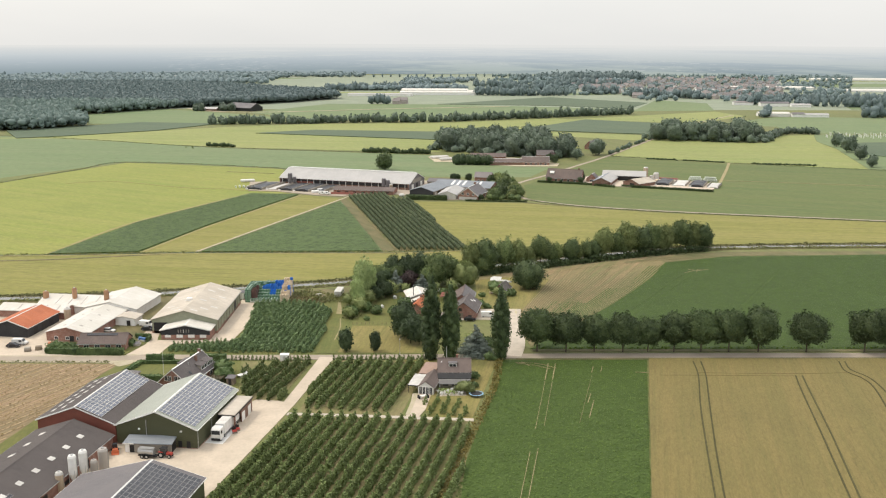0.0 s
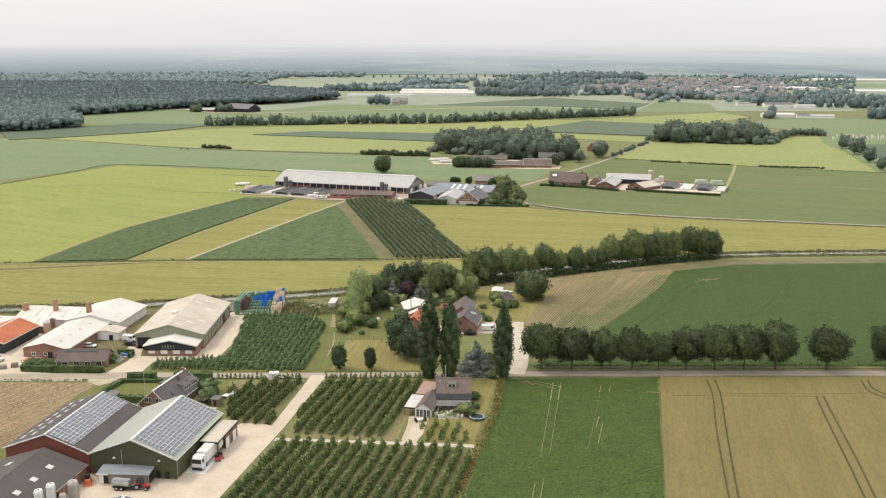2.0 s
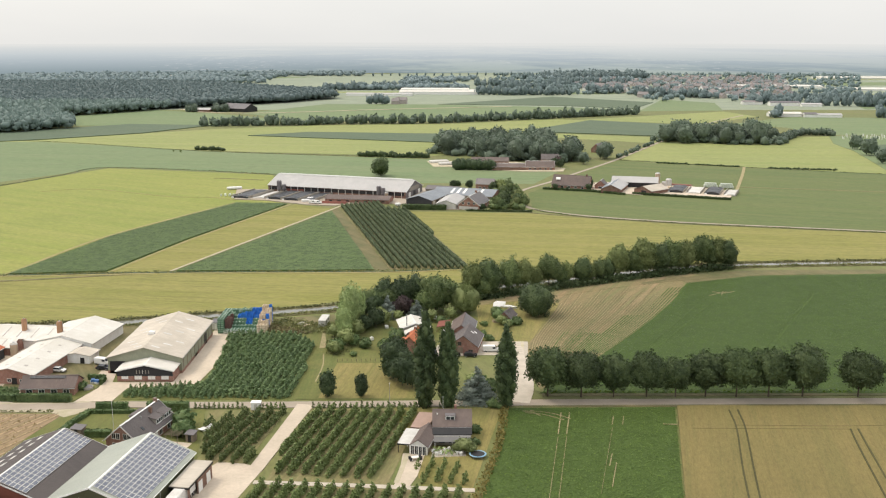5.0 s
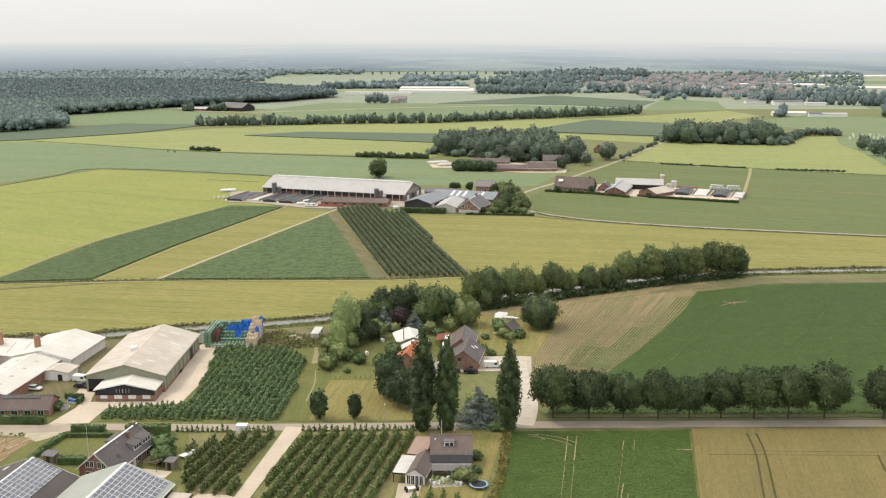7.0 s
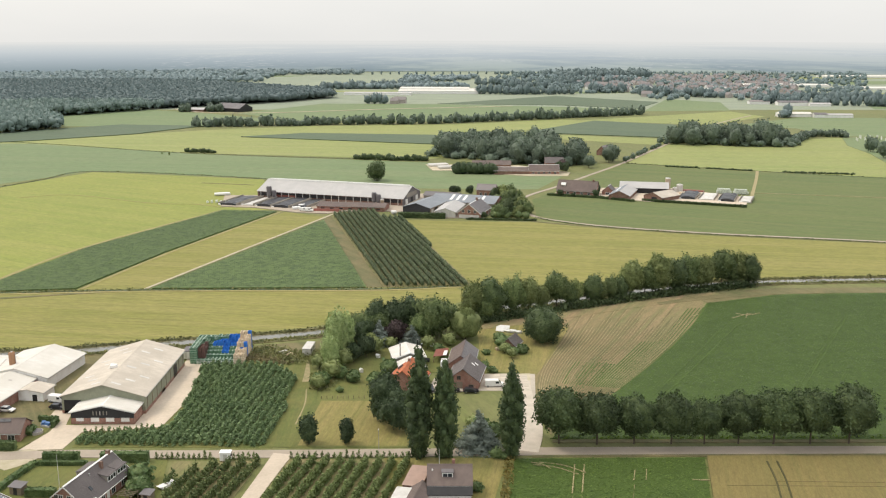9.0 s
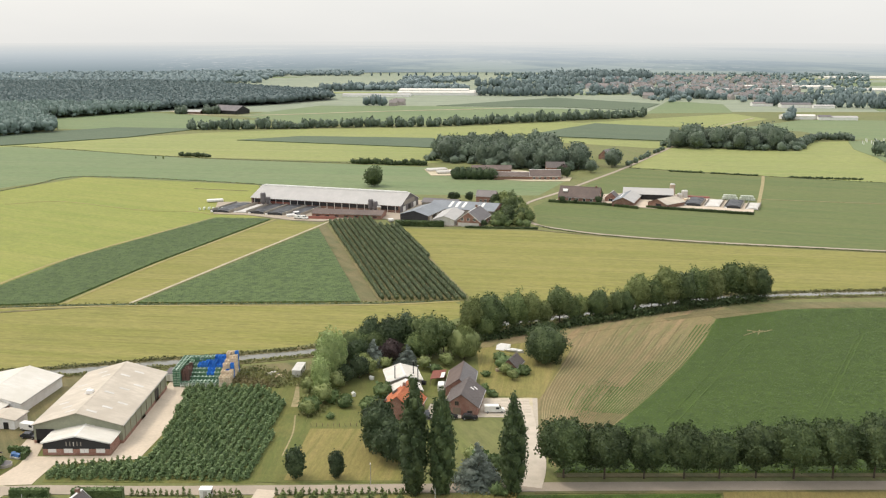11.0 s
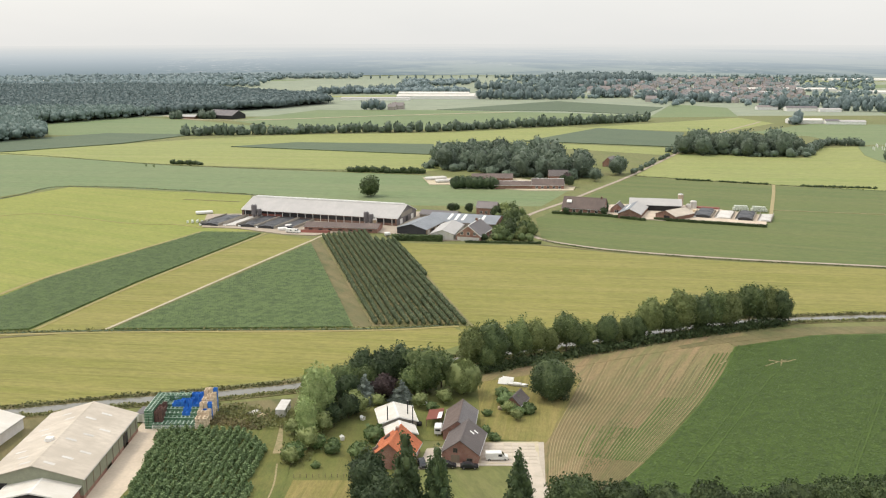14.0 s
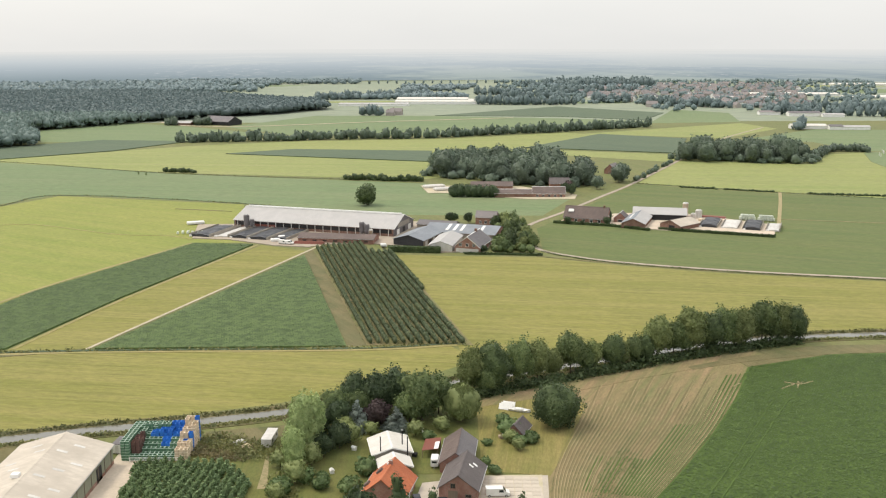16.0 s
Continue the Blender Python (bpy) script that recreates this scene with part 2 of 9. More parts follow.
M["rough_weeds"] = leaf_mat("dry_weeds", (0.17, 0.15, 0.07), (0.29, 0.24, 0.115))
M["leaf"] = leaf_mat("broad_leaves", (0.043, 0.068, 0.025), (0.095, 0.128, 0.046), 0.04, 0.4)
M["leaf_light"] = leaf_mat("pale_leaves", (0.235, 0.305, 0.115), (0.37, 0.44, 0.19), 0.05, 0.2)
M["leaf_willow"] = leaf_mat("willow_leaves", (0.125, 0.16, 0.052), (0.22, 0.25, 0.095), 0.04, 0.4)
M["leaf_mid"] = leaf_mat("mid_leaves", (0.075, 0.112, 0.038), (0.155, 0.195, 0.07), 0.04, 0.4)
M["leaf_row"] = leaf_mat("young_orchard_leaves", (0.072, 0.098, 0.048), (0.125, 0.152, 0.072), 0.05, 0.3)
M["leaf_dark"] = leaf_mat("dark_leaves", (0.031, 0.053, 0.022), (0.070, 0.098, 0.042))
M["leaf_copper"] = leaf_mat("copper_leaves", (0.05, 0.035, 0.035), (0.09, 0.06, 0.055))
M["leaf_blue"] = leaf_mat("blue_needles", (0.165, 0.2, 0.17), (0.28, 0.315, 0.27), 0.04, 0.3)
M["leaf_fruit"] = leaf_mat("fruit_tree_leaves", (0.115, 0.155, 0.048), (0.2, 0.24, 0.088), 0.05, 0.3)
M["leaf_pop"] = leaf_mat("poplar_leaves", (0.045, 0.073, 0.028), (0.098, 0.133, 0.050))
M["leaf_beet"] = leaf_mat("beet_leaves", (0.07, 0.118, 0.014), (0.122, 0.185, 0.028), 0.04, 0.2)
M["leaf_beet_dull"] = leaf_mat("dull_beet_leaves", (0.056, 0.096, 0.019), (0.094, 0.144, 0.033), 0.04, 0.35)
# forest base colour has haze mixed in: paler and bluer than near leaves
M["leaf_forest"] = leaf_mat("hazed_forest_leaves", (0.122, 0.166, 0.148), (0.142, 0.186, 0.166), 0.06, 0.15, 0.05)
# village roofs and walls: greyed and paled, the haze is in their colours
M["village_tile"] = ribbed_mat("haze_muted_village_tiles", (0.27, 0.24, 0.232), (0.235, 0.212, 0.206), 0.3, 0.9)
M["village_slate"] = ribbed_mat("haze_pale_village_slates", (0.24, 0.235, 0.235), (0.19, 0.19, 0.195), 0.3, 0.9)
M["village_wall"] = plain_mat("haze_pale_village_brick", (0.38, 0.34, 0.31), (0.33, 0.30, 0.275), 0.9)
M["leaf_orchard"] = leaf_mat("plantation_leaves", (0.125, 0.19, 0.08), (0.22, 0.29, 0.125), 0.05, 0.3)
M["straw_bed"] = plain_mat("straw_bed", (0.46, 0.35, 0.215), (0.33, 0.24, 0.13), 0.95, 0, 0.5, None, 0.4, 4)
M["straw_rows"] = leaf_mat("dry_straw", (0.40, 0.30, 0.165), (0.28, 0.225, 0.09))
# next three: leaves lightened and blued step by step, distance haze in the colour
M["leaf_far"] = leaf_mat("hazed_distant_leaves", (0.084, 0.118, 0.08), (0.122, 0.158, 0.106), 0.14, 0.25, 0.1)
M["leaf_farther"] = leaf_mat("hazed_far_leaves", (0.138, 0.184, 0.182), (0.154, 0.2, 0.197), 0.06, 0.15, 0.02)
M["leaf_skyline"] = leaf_mat("hazed_skyline_leaves", (0.168, 0.216, 0.222), (0.185, 0.233, 0.238), 0.06, 0.2, 0.012)
# the greyed colour of the far plain carries the distance haze
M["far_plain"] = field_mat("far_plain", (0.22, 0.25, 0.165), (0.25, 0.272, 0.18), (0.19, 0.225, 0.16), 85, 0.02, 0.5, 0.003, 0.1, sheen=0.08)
M["hedge"] = leaf_mat("hedge_leaves", (0.070, 0.119, 0.039), (0.154, 0.203, 0.077))
M["shrub_yellow"] = leaf_mat("golden_shrub", (0.19, 0.165, 0.04), (0.32, 0.245, 0.07))
M["bark"] = plain_mat("bark", (0.115, 0.09, 0.065), (0.07, 0.055, 0.042), 0.95, 0, 2, (1, 1, 0.2), 0.6)
M["wood"] = plain_mat("weathered_wood", (0.24, 0.19, 0.13), (0.17, 0.14, 0.11), 0.85, 0, 2, (1, 1, 0.2))
M["white"] = plain_mat("white_paint", (0.80, 0.79, 0.76), (0.68, 0.66, 0.62), 0.5, 0, 0.5)
M["white_roof"] = ribbed_mat("white_sheet", (0.70, 0.67, 0.62), (0.58, 0.545, 0.48), 1.0, 0.55)
M["terrace_sheet"] = ribbed_mat("grey_terrace_sheet", (0.17, 0.165, 0.16), (0.14, 0.135, 0.13), 0.6, 0.6)
M["grey_roof"] = ribbed_mat("fibre_cement_sheet", (0.60, 0.535, 0.45), (0.46, 0.405, 0.335), 0.9, 0.8)
M["steel_roof"] = ribbed_mat("grey_steel_sheet", (0.47, 0.45, 0.43), (0.40, 0.385, 0.37), 0.9, 0.5)
M["blue_grey_roof"] = ribbed_mat("blue_grey_sheet", (0.26, 0.28, 0.30), (0.20, 0.215, 0.235), 0.9, 0.55)
M["dark_roof"] = ribbed_mat("dark_brown_sheet", (0.075, 0.064, 0.062), (0.098, 0.083, 0.078), 0.9, 0.75)
M["slate_roof"] = ribbed_mat("slate_sheet", (0.13, 0.12, 0.125), (0.165, 0.15, 0.15), 0.9, 0.6)
M["pale_green_roof"] = ribbed_mat("pale_green_sheet", (0.37, 0.385, 0.33), (0.31, 0.325, 0.28), 0.9, 0.5)
M["tile_brown"] = ribbed_mat("brown_tiles", (0.19, 0.145, 0.125), (0.135, 0.105, 0.095), 0.3, 0.8)
M["tile_grey"] = ribbed_mat("grey_tiles", (0.165, 0.142, 0.135), (0.125, 0.108, 0.104), 0.3, 0.7)
M["tile_orange"] = ribbed_mat("orange_tiles", (0.58, 0.19, 0.085), (0.43, 0.13, 0.06), 0.3, 0.7)
M["brick"] = brick_mat("red_brick", (0.29, 0.145, 0.11), (0.36, 0.20, 0.15), (0.36, 0.32, 0.28))
M["brick_brown"] = brick_mat("brown_brick", (0.20, 0.11, 0.08), (0.26, 0.15, 0.11), (0.30, 0.26, 0.22))
M["green_wall"] = ribbed_mat("dark_green_cladding", (0.078, 0.08, 0.042), (0.09, 0.092, 0.05), 0.35, 0.55, 0, "x")
M["red_wall"] = ribbed_mat("red_brown_cladding", (0.25, 0.085, 0.06), (0.20, 0.07, 0.052), 0.35, 0.6, 0, "x")
M["black_wall"] = ribbed_mat("black_boards", (0.03, 0.031, 0.034), (0.045, 0.045, 0.047), 0.3, 0.7, 0, "x")
M["grey_wall"] = ribbed_mat("grey_boards", (0.36, 0.33, 0.28), (0.29, 0.26, 0.22), 0.4, 0.8, 0, "x")
M["green_grey_wall"] = plain_mat("green_grey_panels", (0.27, 0.28, 0.20), (0.22, 0.225, 0.165), 0.7, 0, 0.8)
M["dark"] = plain_mat("dark_opening", (0.02, 0.02, 0.022), (0.035, 0.033, 0.032), 0.6)
M["metal"] = plain_mat("galvanised_steel", (0.52, 0.52, 0.51), (0.42, 0.41, 0.40), 0.4, 0.6)
M["silo"] = plain_mat("pale_silo_sheet", (0.62, 0.60, 0.56), (0.50, 0.47, 0.43), 0.5, 0.1, 0.6, (1, 1, 0.15))
M["silo_grey"] = plain_mat("galvanised_silo_sheet", (0.46, 0.42, 0.38), (0.37, 0.335, 0.30), 0.5, 0.2, 0.6, (1, 1, 0.15))
M["silo_tan"] = plain_mat("tan_silo_sheet", (0.48, 0.38, 0.27), (0.40, 0.31, 0.22), 0.6, 0.0, 0.6, (1, 1, 0.15))
M["black_film"] = plain_mat("black_silage_film", (0.028, 0.03, 0.034), (0.055, 0.055, 0.058), 0.45, 0, 0.25)


def crate_mat(name, c, slot):
    """Harvest crate: slotted sides, a little different from crate to crate."""
    m, nt, p = base_mat(name, 0.55)
    v = coords(nt)
    w = nt.nodes.new("ShaderNodeTexWave")
    w.bands_direction = "Z"
    w.inputs["Scale"].default_value = 1.35
    nt.links.new(v, w.inputs["Vector"])
    o = nt.nodes.new("ShaderNodeObjectInfo")
    col = mix(nt, o.outputs["Random"], c, tuple(x * 0.7 for x in c))
    col = mix(nt, sharpen(nt, w.outputs["Fac"], 0.62, 0.75), col, slot)
    nt.links.new(col, p.inputs["Base Color"])
    return m


M["plastic_green"] = crate_mat("green_plastic", (0.15, 0.29, 0.17), (0.05, 0.12, 0.075))
M["crate_rim_green"] = plain_mat("worn_green_rim", (0.52, 0.62, 0.52), (0.36, 0.5, 0.38), 0.6)
M["crate_rim_tan"] = plain_mat("worn_pale_rim", (0.85, 0.74, 0.58), (0.7, 0.56, 0.38), 0.7)
M["plastic_blue"] = crate_mat("blue_plastic", (0.04, 0.22, 0.70), (0.025, 0.12, 0.42))
M["pallet_wood"] = crate_mat("pale_crate_wood", (0.78, 0.64, 0.46), (0.5, 0.38, 0.25))
M["plastic_brown"] = crate_mat("brown_plastic", (0.20, 0.11, 0.09), (0.07, 0.04, 0.035))
M["red_paint"] = plain_mat("red_paint", (0.42, 0.06, 0.045), (0.33, 0.05, 0.04), 0.45)
M["orange_paint"] = plain_mat("orange_paint", (0.6, 0.16, 0.07), (0.5, 0.14, 0.06), 0.5)
M["car_dark"] = plain_mat("black_car_paint", (0.025, 0.026, 0.03), (0.035, 0.035, 0.04), 0.25)
M["car_blue"] = plain_mat("blue_paint", (0.05, 0.12, 0.28), (0.06, 0.14, 0.3), 0.35)
M["rubber"] = plain_mat("black_rubber", (0.02, 0.02, 0.02), (0.035, 0.034, 0.032), 0.85)
M["cream"] = plain_mat("cream_wrap", (0.62, 0.64, 0.55), (0.52, 0.56, 0.48), 0.45)


def glass_mat():
    m, nt, p = base_mat("window_glass", 0.12)
    p.inputs["Base Color"].default_value = (0.03, 0.035, 0.04, 1)
    p.inputs["Specular IOR Level"].default_value = 0.6
    return m


def panel_mat(name, c1, c2, line, gloss=0.7):
    """Photovoltaic module: dark cells behind glass in a pale frame, the frame is modelled apart."""
    m, nt, p = base_mat(name, 0.22)
    p.inputs["Specular IOR Level"].default_value = gloss
    o = nt.nodes.new("ShaderNodeObjectInfo")
    col = mix(nt, o.outputs["Random"], c1, c2)
    v = coords(nt)
    ck = nt.nodes.new("ShaderNodeTexBrick")
    ck.offset = 0.0
    for key in ("Color1", "Color2"):
        ck.inputs[key].default_value = (1, 1, 1, 1)
    ck.inputs["Mortar"].default_value = (0, 0, 0, 1)
    ck.inputs["Scale"].default_value = 1.0
    ck.inputs["Brick Width"].default_value, ck.inputs["Row Height"].default_value = 0.165, 0.165
    ck.inputs["Mortar Size"].default_value = 0.006
    nt.links.new(v, ck.inputs["Vector"])
    col = mix(nt, ck.outputs["Fac"], col, line)
    nt.links.new(col, p.inputs["Base Color"])
    return m


def water_mat():
    m, nt, p = base_mat("canal_water", 0.06)
    p.inputs["Base Color"].default_value = (0.15, 0.142, 0.11, 1)
    p.inputs["Specular IOR Level"].default_value = 0.75
    bump(nt, p, noise_node(nt, coords(nt), 0.8, 4), 0.08, 0.05)
    return m


M["glass"] = glass_mat()
M["panel"] = panel_mat("solar_cells", (0.085, 0.095, 0.13), (0.12, 0.13, 0.165), (0.24, 0.25, 0.27))
M["panel_dark"] = panel_mat("dark_solar_cells", (0.035, 0.037, 0.045), (0.05, 0.052, 0.06), (0.12, 0.12, 0.125), 0.3)
M["panel_rim"] = plain_mat("grey_module_rim", (0.24, 0.23, 0.23), (0.2, 0.195, 0.195), 0.5)
M["water"] = water_mat()


# ---------------------------------------------------------------- mesh helpers
def mesh_of(name, verts, faces, mat, smooth=False):
    me = bpy.data.meshes.new(name)
    me.from_pydata([tuple(v) for v in verts], [], [tuple(f) for f in faces])
    me.update()
    if mat:
        me.materials.append(mat)
    if smooth:
        me.shade_smooth()
    return me


def quads_mesh(name, corners, mat):
    """Many loose quads from an array (n, 4, 3)."""
    n = len(corners)
    me = bpy.data.meshes.new(name)
    me.vertices.add(4 * n)
    me.vertices.foreach_set("co", np.ascontiguousarray(corners, dtype=np.float32).ravel())
    me.loops.add(4 * n)
    me.loops.foreach_set("vertex_index", np.arange(4 * n, dtype=np.int32))
    me.polygons.add(n)
    me.polygons.foreach_set("loop_start", np.arange(0, 4 * n, 4, dtype=np.int32))
    me.materials.append(mat)
    me.update(calc_edges=True)
    return me


def tris_mesh(name, verts, tris, mat, smooth=False):
    """Many triangles from arrays (n, 3) and (m, 3)."""
    me = bpy.data.meshes.new(name)
    me.vertices.add(len(verts))
    me.vertices.foreach_set("co", np.ascontiguousarray(verts, dtype=np.float32).ravel())
    me.loops.add(3 * len(tris))
    me.loops.foreach_set("vertex_index", np.ascontiguousarray(tris, dtype=np.int32).ravel())
    me.polygons.add(len(tris))
    me.polygons.foreach_set("loop_start", np.arange(0, 3 * len(tris), 3, dtype=np.int32))
    me.materials.append(mat)
    me.update(calc_edges=True)
    if smooth:
        me.shade_smooth()
    return me


def part(name, data, material, parent, label=""):
    """One mesh object under a thing or part. data: a bmesh or a finished mesh."""
    if isinstance(data, bmesh.types.BMesh):
        me = bpy.data.meshes.new(name)
        data.to_mesh(me)
        data.free()
        me.materials.append(material)
    else:
        me = data
    ob = new(name, me)
    ob.parent = parent
    return tagged(ob, label)


def thing(name, m, label, category, group="", kind=""):
    ob = new(name)
    ob.empty_display_size = 0.5
    ob.matrix_world = m
    return tagged(ob, label, category, group, kind)


def box_into(bm, x0, x1, y0, y1, z0, z1, bevel=0.0):
    vs = [bm.verts.new((x, y, z)) for z in (z0, z1) for y in (y0, y1) for x in (x0, x1)]
    fs = [(0, 2, 3, 1), (4, 5, 7, 6), (0, 1, 5, 4), (2, 6, 7, 3), (0, 4, 6, 2), (1, 3, 7, 5)]
    made = [bm.faces.new([vs[i] for i in f]) for f in fs]
    if bevel:
        edges = {e for f in made for e in f.edges}
        bmesh.ops.bevel(bm, geom=list(edges), offset=bevel, segments=1, affect="EDGES")
    return bm


def box(x0, x1, y0, y1, z0, z1, bevel=0.0):
    return box_into(bmesh.new(), x0, x1, y0, y1, z0, z1, bevel)


def prism_into(bm, outline, axis, a, b):
    """Extrude an outline of (u, z) pairs along x or y from a to b."""
    def put(u, z, w):
        return bm.verts.new((w, u, z) if axis == "x" else (u, w, z))
    lo = [put(u, z, a) for u, z in outline]
    hi = [put(u, z, b) for u, z in outline]
    n = len(outline)
    bm.faces.new(lo)
    bm.faces.new(hi[::-1])
    for i in range(n):
        bm.faces.new((lo[(i + 1) % n], lo[i], hi[i], hi[(i + 1) % n]))
    bmesh.ops.recalc_face_normals(bm, faces=bm.faces)
    return bm


def prism(outline, axis, a, b):
    return prism_into(bmesh.new(), outline, axis, a, b)


def tube_into(bm, x, y, z0, z1, r0, r1, seg=12):
    m = Matrix.Translation((x, y, (z0 + z1) / 2))
    bmesh.ops.create_cone(bm, cap_ends=True, segments=seg, radius1=r0, radius2=r1, depth=z1 - z0, matrix=m)
    return bm


def rod_into(bm, a, b, r, seg=6):
    a, b = Vector(a), Vector(b)
    d = b - a
    m = Matrix.Translation((a + b) / 2) @ d.to_track_quat("Z", "Y").to_matrix().to_4x4()
    bmesh.ops.create_cone(bm, cap_ends=True, segments=seg, radius1=r, radius2=r, depth=d.length, matrix=m)
    return bm


def inside(px, py, poly):
    """Which of the points lie inside a polygon."""
    hit = np.zeros(len(px), bool)
    n = len(poly)
    for i in range(n):
        (x1, y1), (x2, y2) = poly[i], poly[(i + 1) % n]
        if y1 == y2:
            continue
        cross = ((y1 > py) != (y2 > py)) & (px < (x2 - x1) * (py - y1) / (y2 - y1) + x1)
        hit ^= cross
    return hit


def along(line, step):
    """Points at even steps along a polyline, with the direction at each."""
    out, carry = [], 0.0
    for (x1, y1), (x2, y2) in zip(line, line[1:]):
        d = math.hypot(x2 - x1, y2 - y1)
        s = carry
        while s < d:
            out.append((x1 + (x2 - x1) * s / d, y1 + (y2 - y1) * s / d, math.atan2(y2 - y1, x2 - x1)))
            s += step
        carry = s - d
    return out


def smooth_line(line, n=8):
    """A polyline rounded by a Catmull-Rom spline."""
    p = [Vector((*a, 0)) for a in line]
    p = [2 * p[0] - p[1]] + p + [2 * p[-1] - p[-2]]
    out = []
    for i in range(1, len(p) - 2):
        for k in range(n):
            t = k / n
            a, b, c, d = p[i - 1], p[i], p[i + 1], p[i + 2]
            q = 0.5 * ((2 * b) + (c - a) * t + (2 * a - 5 * b + 4 * c - d) * t * t + (3 * b - a - 3 * c + d) * t ** 3)
            out.append((q.x, q.y))
    out.append(line[-1])
    return out


def sheet(name, corners, z, mat, label="", category="field", skirt=0.0, kind="structure"):
    """A flat piece of ground with a given outline, lying z over the plain, with its sides down to the plain."""
    bm = bmesh.new()
    top = [bm.verts.new((x, y, z)) for x, y in corners]
    f = bm.faces.new(top)
    f.normal_update()
    if f.normal.z < 0:
        f.normal_flip()
        f.normal_update()
    low = [bm.verts.new((x, y, -0.3)) for x, y in corners]
    n = len(corners)
    for i in range(n):
        bm.faces.new((low[i], low[(i + 1) % n], top[(i + 1) % n], top[i]))
    bmesh.ops.triangulate(bm, faces=[f])
    me = bpy.data.meshes.new(name)
    bm.to_mesh(me)
    bm.free()
    me.materials.append(mat)
    return tagged(new(name, me), label, category, "", kind)


def ribbon(name, line, width, z, mat, label="", category="road", kind="structure", rounded=True, thick=0.25):
    """A road, ditch or path of even width along a line."""
    pts = smooth_line(line) if rounded else line
    wid = width if isinstance(width, (list, tuple)) else (width, width)
    verts, faces = [], []
    n = len(pts)
    for i, (x, y) in enumerate(pts):
        a, b = pts[max(0, i - 1)], pts[min(n - 1, i + 1)]
        d = Vector((b[0] - a[0], b[1] - a[1])).normalized()
        w = (wid[0] + (wid[1] - wid[0]) * i / (n - 1)) / 2
        nx, ny = -d.y * w, d.x * w
        verts += [(x + nx, y + ny, z - thick), (x + nx, y + ny, z), (x - nx, y - ny, z), (x - nx, y - ny, z - thick)]
    for i in range(n - 1):
        k = 4 * i
        faces += [(k + 1, k + 2, k + 6, k + 5), (k, k + 1, k + 5, k + 4), (k + 2, k + 3, k + 7, k + 6)]
    me = mesh_of(name, verts, faces, mat)
    return tagged(new(name, me), label, category, "", kind)

# ---------------------------------------------------------------- the plain and its fields


def plain():
    verts, faces = [], []
    ring = [(-4600, -300), (4600, -300), (4600, 4750), (-4600, 4750)]
    me = mesh_of("ground", [(x, y, 0.196) for x, y in ring], [(0, 1, 2, 3)], M["ground"])
    return tagged(new("ground", me), "flat river plain of pasture reaching the horizon", "ground", "", "structure")


plain()
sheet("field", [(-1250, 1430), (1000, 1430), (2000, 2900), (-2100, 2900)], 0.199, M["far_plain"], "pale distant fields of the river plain")

